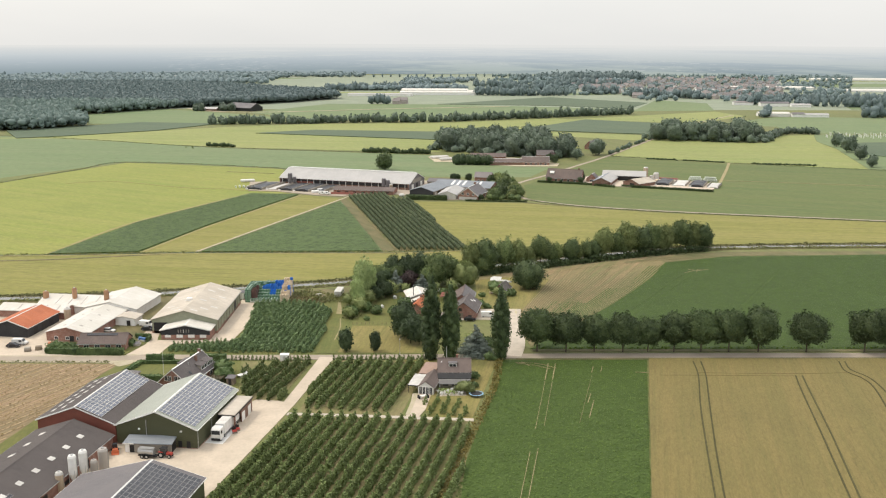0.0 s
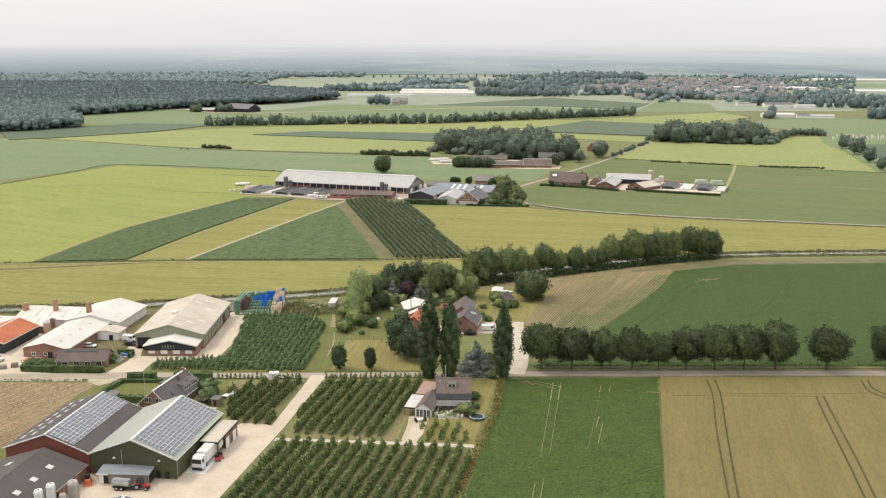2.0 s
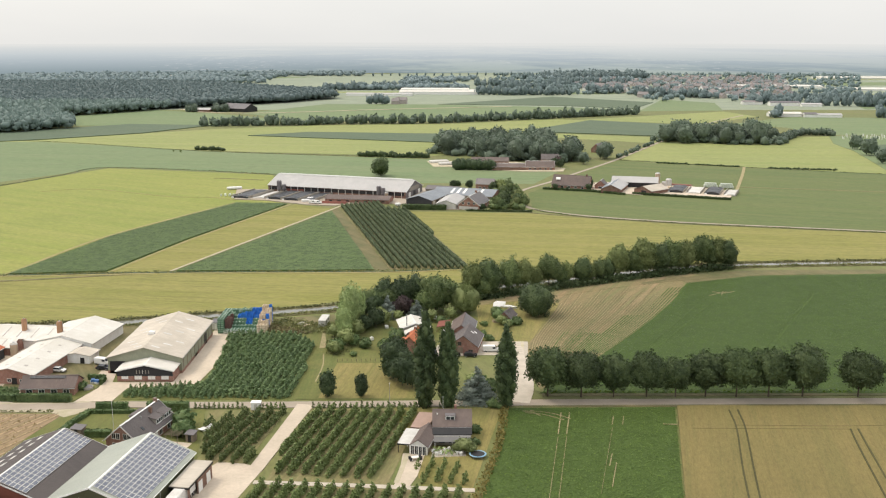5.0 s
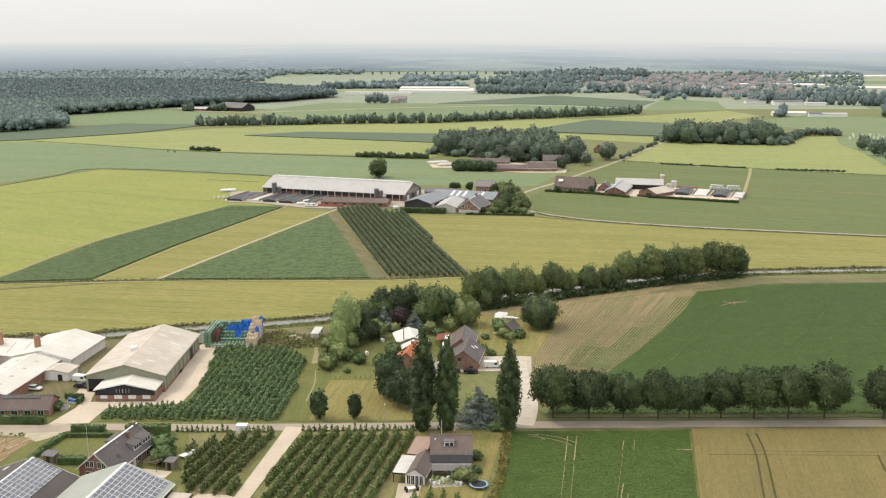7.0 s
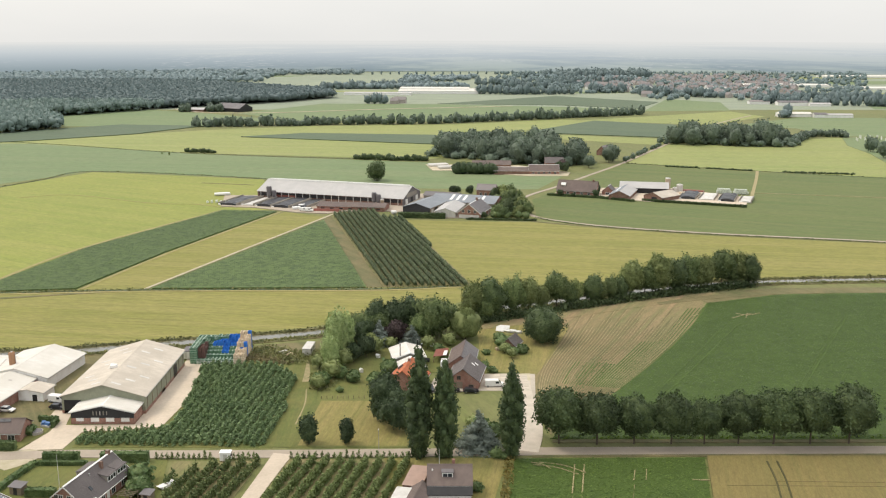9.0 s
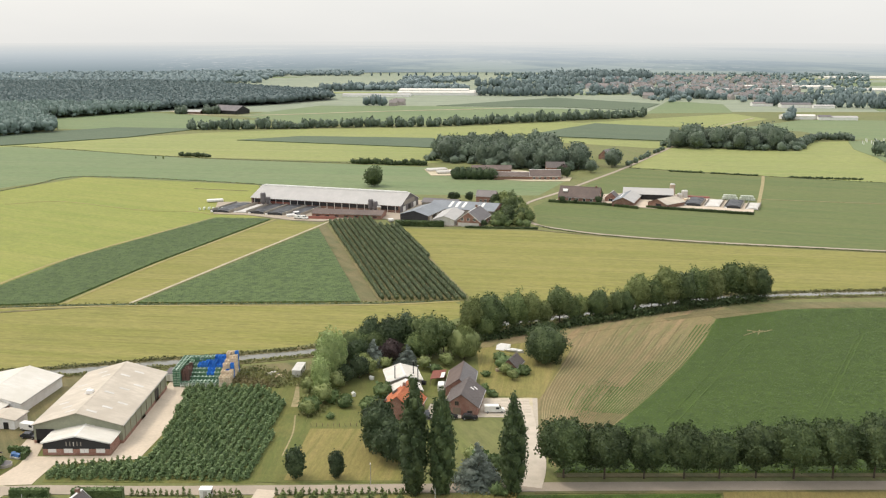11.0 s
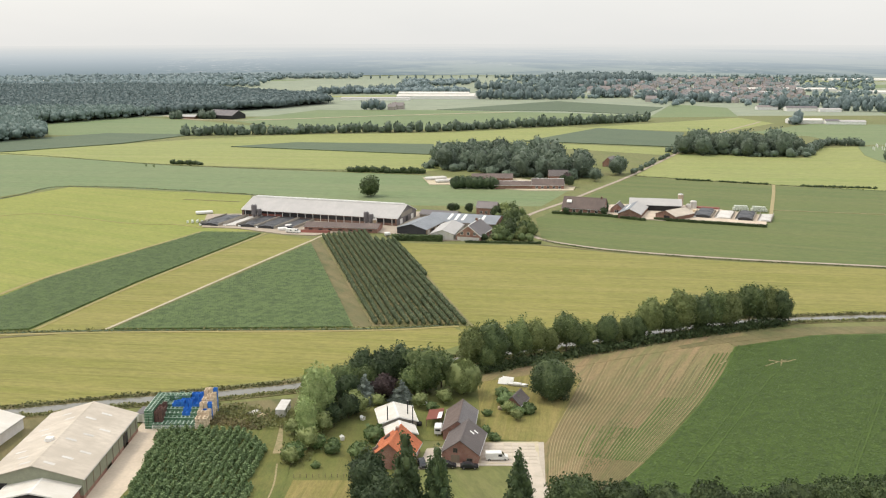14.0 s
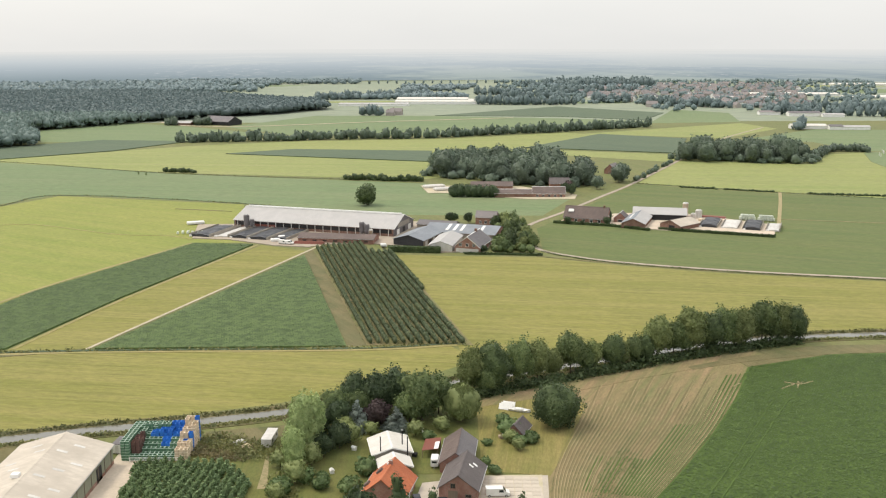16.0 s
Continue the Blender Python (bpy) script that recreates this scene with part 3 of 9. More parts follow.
FIELDS = [
    ("field", "hay", 0.06, "yellow-green mown meadow strip along the canal", [(-240, 437), (-172, 441), (-148.7, 448.2), (-117.8, 449.3), (-52, 450.6), (5.2, 455.3), (16, 438), (-7, 417), (-27, 409), (-46, 398), (-90, 384), (-113, 377), (-150, 372), (-240, 368)]),
    ("field", "hay_w", 0.07, "large yellow-green meadow with faint mowing stripes", [(-343, 631), (-265.2, 792.3), (-128.8, 754.5), (-95, 632), (-130, 628), (-171.3, 525.7), (-189, 444), (-300, 436)]),
    ("field", "hay", 0.06, "narrow mown strip between two maize plots", [(-146.6, 449), (-119, 449.5), (-64.7, 608.6), (-92, 624.4), (-129.7, 517.8)]),
    ("field", "rough_grass", 0.09, "grassy headland beside the young orchard", [(-64, 615.4), (-22, 453.6), (-29, 452), (-66, 597.6)]),
    ("field", "hay", 0.07, "wide yellow-green meadow beyond the canal", [(-22, 600), (52.4, 593), (87.9, 575), (136.4, 558), (198.3, 543), (300, 520), (300, 474), (207.5, 473), (132.3, 467), (75.1, 448), (12.5, 425.4), (9, 456)]),
    ("field", "grass", 0.06, "green pasture round the cattle farm", [(56.6, 668), (146.9, 842.9), (174.4, 825.2), (238.2, 794.5), (301.8, 771), (420, 735), (420, 505), (300, 526), (202.5, 549), (139, 564), (89.8, 582), (64.6, 599), (54.6, 614.4)]),
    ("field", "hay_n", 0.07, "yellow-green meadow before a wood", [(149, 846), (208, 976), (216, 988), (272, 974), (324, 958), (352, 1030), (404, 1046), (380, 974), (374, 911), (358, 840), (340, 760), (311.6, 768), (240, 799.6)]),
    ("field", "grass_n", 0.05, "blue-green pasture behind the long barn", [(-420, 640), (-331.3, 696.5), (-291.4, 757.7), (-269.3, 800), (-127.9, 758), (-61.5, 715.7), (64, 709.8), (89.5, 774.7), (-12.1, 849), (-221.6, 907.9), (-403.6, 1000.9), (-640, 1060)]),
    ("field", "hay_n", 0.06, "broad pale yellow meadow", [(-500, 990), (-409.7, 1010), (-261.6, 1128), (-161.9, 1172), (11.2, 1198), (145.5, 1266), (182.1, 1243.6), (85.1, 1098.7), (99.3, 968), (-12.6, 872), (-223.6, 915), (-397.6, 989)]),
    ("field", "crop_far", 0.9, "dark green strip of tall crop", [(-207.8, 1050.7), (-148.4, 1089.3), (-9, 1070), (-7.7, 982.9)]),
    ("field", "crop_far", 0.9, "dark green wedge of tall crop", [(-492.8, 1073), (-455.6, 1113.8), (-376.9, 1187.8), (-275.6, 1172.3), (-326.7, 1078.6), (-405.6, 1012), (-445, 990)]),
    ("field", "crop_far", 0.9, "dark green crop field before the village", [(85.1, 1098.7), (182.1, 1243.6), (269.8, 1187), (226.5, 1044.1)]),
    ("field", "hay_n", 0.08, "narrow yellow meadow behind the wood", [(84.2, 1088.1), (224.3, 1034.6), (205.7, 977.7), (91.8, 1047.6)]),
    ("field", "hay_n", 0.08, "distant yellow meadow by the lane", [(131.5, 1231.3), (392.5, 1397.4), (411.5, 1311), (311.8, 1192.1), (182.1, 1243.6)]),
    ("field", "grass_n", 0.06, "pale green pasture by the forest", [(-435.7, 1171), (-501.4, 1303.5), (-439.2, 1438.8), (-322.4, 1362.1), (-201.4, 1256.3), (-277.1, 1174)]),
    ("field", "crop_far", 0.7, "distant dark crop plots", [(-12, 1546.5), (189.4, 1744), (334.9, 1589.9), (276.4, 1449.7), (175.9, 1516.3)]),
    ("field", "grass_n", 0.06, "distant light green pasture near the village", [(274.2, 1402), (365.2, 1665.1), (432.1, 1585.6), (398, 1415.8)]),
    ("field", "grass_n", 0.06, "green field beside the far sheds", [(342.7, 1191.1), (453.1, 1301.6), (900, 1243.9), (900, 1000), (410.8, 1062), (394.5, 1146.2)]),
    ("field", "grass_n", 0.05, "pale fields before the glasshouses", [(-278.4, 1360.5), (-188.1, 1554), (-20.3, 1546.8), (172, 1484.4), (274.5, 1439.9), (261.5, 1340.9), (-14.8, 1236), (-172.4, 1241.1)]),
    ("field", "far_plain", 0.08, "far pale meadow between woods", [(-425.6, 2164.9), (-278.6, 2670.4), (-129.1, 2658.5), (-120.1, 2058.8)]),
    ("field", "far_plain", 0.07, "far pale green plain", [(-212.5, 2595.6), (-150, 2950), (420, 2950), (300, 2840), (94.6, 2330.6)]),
    # this side of the canal
    ("field", "beet", 0.05, "green sugar beet field beyond the tree row", [(30, 303.5), (34, 312), (54, 339), (66, 358), (77, 376.5), (92, 404.5), (103, 430), (135, 443), (214, 448), (330, 452), (330, 303)]),
    ("field", "dry_field", 0.07, "dry brown headland with curved drilling rows", [(30, 306), (27, 330), (30, 352), (36, 366), (42, 394), (34, 404), (15, 402), (40, 415), (75, 433), (100, 443), (102.8, 430.2), (91.8, 404.5), (76.8, 376.5), (65.8, 358), (53.8, 339), (33.8, 312)]),
    ("field", "rough_grass", 0.07, "olive green headland along the canal", [(100.2, 443), (110, 447), (140, 453), (214, 455), (330, 458), (330, 452.2), (214, 448.2), (135, 443.2), (103.2, 430.2)]),
    ("field", "beet", 0.04, "lush green sugar beet field", [(20, 291.8), (66, 292.6), (47.3, 198), (40, 150), (-6, 150), (3, 198)]),
    ("field", "wheat", 0.7, "ripening golden wheat field with tramlines", [(66.6, 292.6), (300, 294), (300, 150), (38.4, 150), (47.6, 198)]),
    ("field", "stubble", 0.06, "brown plot of dry planted rows", [(-250, 287), (-102, 287.2), (-105, 272), (-112, 222), (-118, 150), (-250, 150)]),
    ("field", "orchard_floor", 0.05, "grass floor of the fruit orchard", [(-35, 291.2), (-4, 291.2), (-11, 244), (8.5, 243), (1, 150), (-56, 150), (-50, 198), (-39.5, 247), (-39, 250)]),
    ("field", "orchard_floor", 0.05, "grass floor of a small orchard plot", [(-63, 290), (-41.5, 290), (-46.2, 254), (-58, 257)]),
    ("field", "lawn", 0.05, "grass floor of the low orchard", [(-74, 362), (-44, 366), (-36, 326), (-40, 297.5), (-90, 297.8), (-90, 306.5), (-71, 309.5), (-70, 334)]),
    ("lawn", "lawn", 0.05, "farmhouse garden lawn with worn patches", [(-36, 297.6), (-33, 345), (-36, 380), (-5, 398), (14, 398), (24, 372), (28, 352), (-3, 352), (-3, 298)]),
    ("lawn", "mown", 0.08, "freshly mown paddock strip", [(-34, 299), (-32, 329), (-8, 329), (-6, 299)]),
    ("lawn", "mown", 0.05, "dry grass round the bungalow", [(-12, 292), (18, 292), (8.5, 243), (-3, 244)]),
    ("lawn", "lawn", 0.05, "lawn beside the brick farmhouse", [(-101, 287), (-64, 290.5), (-58, 257), (-80, 255), (-104, 262)]),
    ("lawn", "rough_grass", 0.06, "rough ground with weeds and spoil heaps", [(-62, 362), (-36, 366), (-33, 384), (-60, 378)]),
    ("lawn", "mown", 0.06, "dry worn grass round the old shed", [(14, 354), (30.5, 350.5), (36.5, 366), (46, 398), (36, 407), (14, 400)]),
    ("lawn", "lawn", 0.045, "grass strip beside the dark barns", [(-101, 287), (-104, 262), (-100, 255), (-60, 250), (-90, 222), (-84, 150), (-118, 150), (-112, 222), (-105, 272)]),
    ("field", "grass_n", 0.05, "green pasture east of the meadow", [(374.5, 911), (380.5, 974), (404.5, 1046), (420, 1052), (900, 998), (900, 560), (424, 736), (340.5, 759.5), (358.5, 840)]),
    ("field", "crop_far", 0.6, "dark low crop beside the far orchard", [(376, 864), (386, 905), (408, 961), (900, 1010), (900, 770), (390, 846)]),
    ("lawn", "rough_grass", 0.045, "green verge behind the pig barns", [(-180, 300), (-100, 300), (-100, 372), (-180, 360)]),
]
for i, (nm, mt, zz, lab, poly) in enumerate(FIELDS):
    sheet(nm, poly, (zz if zz > 0.5 else 0.2) + 0.0025 * i, M[mt], lab, nm)

# yards and roads
sheet("pavement", [(-52.6, 257), (-46, 256), (-41, 253.5), (-51.3, 201.5), (-56, 185), (-60, 150), (-84, 150), (-90, 222), (-82, 226), (-58, 246)], 0.31, M["concrete"], "pale concrete farmyard with dusty patches", "yard")
sheet("pavement", [(-102.6, 295.6), (-92, 296.6), (-91, 306.8), (-71.5, 310.3), (-70, 325), (-71, 345), (-72.6, 366), (-79, 366), (-79, 312), (-97, 311.5), (-99, 322), (-104, 322), (-103.6, 316), (-99.6, 315), (-99.5, 307)], 0.31, M["concrete"], "pale concrete apron round the storage barn", "yard")
sheet("pavement", [(-190, 294.5), (-108, 294.5), (-112, 306), (-128, 306), (-132, 345), (-190, 345)], 0.30, M["concrete"], "sandy concrete yard of the pig farm", "yard")
sheet("pavement", [(-2.5, 335), (-0.5, 347), (13.5, 350.5), (30, 351), (28, 326), (24, 326), (24.5, 337), (13, 337)], 0.32, M["gravel"], "pale paved yard of the old farmstead", "yard")
sheet("pavement", [(-8.2, 262), (-2.6, 262.5), (-4.2, 250), (-5.8, 244.6), (-9.6, 244.4), (-8.6, 250)], 0.32, M["concrete"], "paved drive of the bungalow", "drive")
sheet("pavement", [(-175, 288.4), (-106, 288.2), (-101, 284.6), (-98.8, 286.4), (-96.2, 290.2), (-95, 294.6), (-100, 296.6), (-104, 295.0), (-175, 294.9)], 0.335, M["track"], "sandy shoulder and farm entrance beside the road", "shoulder")
sheet("lawn", [(-119.5, 295.2), (-103.2, 295.2), (-100.2, 306), (-100.4, 309.4), (-106.2, 310.6), (-106.4, 300.4), (-119.5, 300.4)], 0.338, M["lawn"], "front lawn of the brick bungalow", "lawn")
ribbon("road", [(-260, 291.5), (-141.8, 291.7), (-110, 292), (-90, 293.8), (-64, 293.6), (-25.8, 294.3), (18, 295.6), (58.6, 296.4), (145, 297.4), (320, 299)], 4.4, 0.36, M["road"], "narrow pale asphalt country road")
ribbon("road", [(-36.8, 294), (-38.6, 282), (-43, 252)], (5.0, 3.6), 0.37, M["concrete"], "concrete lane between two orchard plots", "lane")
ribbon("road", [(22, 296), (24.5, 306), (25.8, 318), (25.6, 330), (26, 345)], (8, 3.6), 0.38, M["gravel"], "pale gravel drive to the farmstead", "drive")
ribbon("path", [(-42, 246.3), (-20, 244.8), (9, 242.4)], 1.8, 0.37, M["gravel"], "pale paved path crossing the orchard", "path")
ribbon("path", [(-38.4, 298), (-36.8, 326), (-38.6, 350), (-41.5, 374)], 6.4, 0.318, M["lawn"], "green strip beside the low orchard", "path")
ribbon("path", [(-36.6, 312), (-36.2, 326), (-37.4, 338)], 0.4, 0.33, M["dry_track"], "dry worn wheel line in the grass", "path")
ribbon("path", [(-38.4, 344), (-39.2, 352), (-40.4, 362)], (2.4, 0.8), 0.335, M["dry_track"], "bare sandy patch beside the low orchard", "path")
ribbon("path", [(-9, 246), (-7, 262)], 1.2, 0.36, M["track"], "narrow path beside the drive", "path")
ribbon("road", [(420, 498), (300, 523), (201.1, 548), (138.4, 563.7), (89.4, 581.6), (64.2, 598.2), (52.5, 612), (48, 640), (52.5, 676.6), (79.5, 723.6), (110, 780), (145.4, 845.9), (212.7, 985.9), (300, 1170), (400, 1330)], 2.7, 0.39, M["road"], "pale winding country road between pastures")
ribbon("path", [(-119.4, 449.5), (-92.4, 530), (-65.4, 609), (-60, 626)], 1.3, 0.40, M["track"], "sandy track along the maize field", "track")
ribbon("path", [(240, 800), (226, 758), (197, 676)], 2.2, 0.38, M["dry_track"], "grassy farm track between pastures", "track")
ribbon("path", [(200, 696), (300, 672), (420, 640)], 1.1, 0.37, M["dry_track"], "thin cattle path across the pasture", "track")
ribbon("path", [(14, 398), (34, 406.5), (60, 420), (88, 433.5), (112, 442.5)], (5, 8), 0.322, M["dry_field"], "dry brown strip along the canal trees", "headland")
ribbon("path", [(84, 429), (104, 437.5), (128, 444.5), (160, 449)], (3, 7), 0.326, M["rough_grass"], "olive grass strip at the field corner", "headland")
# the ditch south of the maize plots, and field drains
DRAINS = [
    [(-300, 436), (-189, 443), (-117, 448.6), (-28, 450.5), (9, 456)],
    [(-420, 590), (-343.4, 631.5), (-290, 745), (-265, 795), (-128, 757), (-62, 714)],
    [(-640, 1060), (-403.6, 995), (-221.6, 911), (-12, 858)],
    [(149, 845), (240, 799), (311, 768), (420, 730)],
]
for d in DRAINS:
    ribbon("ditch", d, 1.6, 0.35, M["crop_far"], "narrow dark field ditch", "ditch")

# canal: water with raised green banks
CANAL = [(-330, 362), (-240, 362), (-175.2, 364), (-153.5, 366), (-121.4, 370.5), (-89.3, 379.5), (-71.6, 383), (-44.6, 390.5), (-27.8, 397.8), (19.5, 421), (43.9, 431), (72.1, 443.5), (104.9, 456.5), (130.4, 461.5), (163.9, 465.3), (223, 468), (330, 466)]
ribbon("water", CANAL, 4.6, 0.38, M["water"], "still grey canal water", "canal")

# worn edges and faint tracks in the meadows
for k_, (ln, w, mt, lab) in enumerate((([(-189, 444), (-173.5, 526), (-130, 630)], 2.2, "dry_edge", "dry worn strip along the maize"), ([(-145, 450), (-128, 518), (-94, 625)], 1.6, "dry_edge", "dry worn strip along the maize"),
                       ([(-240, 427), (-190, 432), (-155, 440), (-120, 449.5)], 2.0, "rough_grass", "faint tractor track across the meadow"), ([(-270, 674), (-240, 685), (-180, 655), (-150, 650), (-132, 640)], 0.9, "dry_edge", "dry worn track across the meadow"), ([(-169, 738), (-130, 728)], 1.8, "rough_grass", "faint ditch end in the meadow"),
                       ([(-300, 437.5), (-189, 441), (-117, 446.5), (-28, 448.4), (9, 453.6)], 1.8, "dry_edge", "dry mown edge along the ditch"), ([(12, 458), (-28, 620), (-24, 601)], 1.6, "rough_grass", "grass edge of the young orchard"),
                       ([(50, 596), (89, 578.5), (138, 560.5), (201, 545), (300, 520)], 1.6, "rough_grass", "ragged verge of the country road"), ([(-104, 289.2), (-260, 289)], 1.4, "rough_grass", "dry verge of the country road"), ([(24, 293.2), (145, 294.6), (300, 295.6)], 1.4, "rough_grass", "dry verge of the country road"), ([(30, 301.8), (145, 302.6), (300, 304)], 1.8, "rough_grass", "grass verge below the lime trees"))):
    ribbon("verge", ln, w, 0.31 + 0.003 * k_, M[mt], lab, "verge", "structure", True, 0.2)

# concrete slabs of the paved farmstead yard, each laid on its own
slab_bed = sheet("pavement", [(12.8, 338.2), (27.6, 337.6), (28.6, 351.2), (13.6, 351.0)], 0.36, M["track"], "sandy bed of the slab yard", "yard")
slab_me = bpy.data.meshes.new("slab")
sb_ = box(-0.96, 0.96, -0.96, 0.96, -0.05, 0.06, 0.02)
sb_.to_mesh(slab_me)
sb_.free()
slab_me.materials.append(M["gravel"])
SL = np.random.default_rng(44)
for i in range(7):
    for j in range(6):
        o = new("slab", slab_me)
        o.parent = slab_bed
        o.matrix_local = pose(14.2 + 2.02 * i + 0.03 * j, 339.4 + 2.02 * j - 0.08 * i, 0.37 + SL.uniform(-0.012, 0.012), SL.uniform(-0.4, 0.4), SL.uniform(-0.4, 0.4), SL.uniform(-0.6, 0.6) - 2)

# ---------------------------------------------------------------- plants
def ico(sub):
    bm = bmesh.new()
    bmesh.ops.create_icosphere(bm, subdivisions=sub, radius=1.0)
    v = np.array([x.co[:] for x in bm.verts])
    f = np.array([[a.index for a in x.verts] for x in bm.faces])
    bm.free()
    return v, f


ICO1, ICO2, ICO3 = ico(1), ico(2), ico(3)


def leaf_quads(rng, centres, normals, size, flat=0.6):
    """Leaf clumps: bent quads round given points, turned mostly outward."""
    n = len(centres)
    d = normals * flat + rng.normal(size=(n, 3)) * 0.6
    d /= np.linalg.norm(d, axis=1, keepdims=True) + 1e-9
    h = rng.normal(size=(n, 3))
    u = np.cross(d, h)
    u /= np.linalg.norm(u, axis=1, keepdims=True) + 1e-9
    w = np.cross(d, u)
    s = (size * rng.uniform(0.55, 1.25, n))[:, None]
    t = s * rng.uniform(0.5, 1.0, n)[:, None]
    c = centres
    return np.stack([c - u * s, c - w * t + d * t * 0.25, c + u * s, c + w * t + d * t * 0.25], axis=1)


def crown_mesh(name, lobes, count, leaf, mat, seed, core=0.68, ball=None):
    """A crown: dark uneven cores inside, and loose leaf clumps all over and between them."""
    rng = np.random.default_rng(seed)
    lobes = np.array(lobes, float)
    quads = []
    vol = (lobes[:, 3] * lobes[:, 4] + lobes[:, 4] * lobes[:, 5] + lobes[:, 3] * lobes[:, 5])
    share = np.maximum(20, (count * vol / vol.sum()).astype(int))
    for L, k in zip(lobes, share):
        d = rng.normal(size=(k, 3))
        d /= np.linalg.norm(d, axis=1, keepdims=True)
        r = rng.uniform(0.74, 1.16, k)[:, None]
        p = L[:3] + d * r * L[3:6]
        keep = np.ones(k, bool)
        for O in lobes:
            if O is not L:
                keep &= (((p - O[:3]) / (O[3:6] * 0.85)) ** 2).sum(1) > 1
        quads.append(leaf_quads(rng, p[keep], d[keep], leaf))
    q = np.concatenate(quads)
    verts, tris, off = [q.reshape(-1, 3)], [], 0
    n = len(q)
    idx = np.arange(n) * 4
    tris.append(np.stack([idx, idx + 1, idx + 2], 1))
    tris.append(np.stack([idx, idx + 2, idx + 3], 1))
    off = 4 * n
    v0, f0 = ball or ICO2
    for L in lobes:
        wob = 1 + 0.16 * rng.normal(size=len(v0))
        verts.append(L[:3] + v0 * wob[:, None] * L[3:6] * core)
        tris.append(f0 + off)
        off += len(v0)
    return tris_mesh(name, np.concatenate(verts), np.concatenate(tris), mat)


def ripples(rng, d, freq, n=7):
    """Smooth random waves over directions, about -1 to 1."""
    return np.cos(d @ (rng.normal(size=(n, 3)) * freq).T + rng.uniform(0, 6.283, n)).sum(1) / math.sqrt(n) * 0.8


def dome_mesh(name, h, rad, stem, count, leaf, mat, seed, rough=1.0):
    """A grown crown: an uneven dome, billowed at three sizes, of leaf clumps over a darker body, ragged below."""
    rng = np.random.default_rng(seed)
    zc, rz = stem + (h - stem) * 0.46, (h - stem) * 0.54
    radii = np.array([rad, rad, rz])
    v0, f0 = ICO3
    d = rng.normal(size=(count, 3))
    d /= np.linalg.norm(d, axis=1, keepdims=True)
    both = np.concatenate([v0, d])
    R = 0.74 + rough * (0.12 * ripples(rng, both, 1.8) + 0.24 * np.abs(ripples(rng, both, 4.2)) + 0.13 * np.abs(ripples(rng, both, 9.0)))
    R = np.where(both[:, 2] < -0.35, R * (1 + (both[:, 2] + 0.35) * 0.35), R)
    core, shell = R[:len(v0)], R[len(v0):]
    cv = np.array([0, 0, zc]) + v0 * core[:, None] * radii * 0.86
    c = np.array([0, 0, zc]) + d * (shell * rng.uniform(0.84, 1.05, count))[:, None] * radii
    nor = d / radii
    nor /= np.linalg.norm(nor, axis=1, keepdims=True)
    q = leaf_quads(rng, c, nor, leaf, 0.9)
    j = len(cv) + np.arange(count) * 4
    tris = np.concatenate([f0, np.stack([j, j + 1, j + 2], 1), np.stack([j, j + 2, j + 3], 1)])
    return tris_mesh(name, np.concatenate([cv, q.reshape(-1, 3)]), tris, mat)


def trunk_bm(h, r, limbs, rng, spread):
    bm = bmesh.new()
    tube_into(bm, 0, 0, -0.2, h, r, r * 0.55, 8)
    for i in range(limbs):
        a = 2 * math.pi * (i + rng.uniform(-0.3, 0.3)) / max(1, limbs)
        z0 = h * rng.uniform(0.55, 0.95)
        rod_into(bm, (0, 0, z0), (math.cos(a) * spread, math.sin(a) * spread, z0 + spread * rng.uniform(0.5, 1.1)), r * 0.32, 5)
    return bm


def weeping_mesh(name, h, rad, count, leaf, mat, seed):
    """A willow: a low billowed dome with curtains of hanging branches, each a line of narrow leaf clumps."""
    rng = np.random.default_rng(seed)
    a = rng.uniform(0, 6.283, count)
    top = rng.uniform(0.45, 1.0, count) ** 0.7
    r0 = rad * np.sqrt(np.maximum(0.0, 1.02 - top ** 2)) * (1 + 0.1 * np.cos(a * 5 + 1) + 0.07 * np.cos(a * 11))
    drop = rng.uniform(0, 1, count) * h * 0.42 * (r0 / rad)
    c = np.stack([np.cos(a) * (r0 + 0.3), np.sin(a) * (r0 + 0.3), np.maximum(0.5, top * h - drop)], 1)
    out = np.stack([np.cos(a), np.sin(a), 0.5 + 0 * a], 1)
    q = leaf_quads(rng, c, out, leaf, 1.2)
    mid = q.mean(1, keepdims=True)
    q = mid + (q - mid) * np.array([0.6, 0.6, 1.7])
    v0, f0 = ICO3
    body = v0 * np.array([rad * 0.86, rad * 0.86, h * 0.45]) * (1 + 0.07 * rng.normal(size=(len(v0), 1))) + np.array([0, 0, h * 0.52])
    k = len(body) + np.arange(count) * 4
    tris = np.concatenate([f0, np.stack([k, k + 1, k + 2], 1), np.stack([k, k + 2, k + 3], 1)])
    return tris_mesh(name, np.concatenate([body, q.reshape(-1, 3)]), tris, mat)


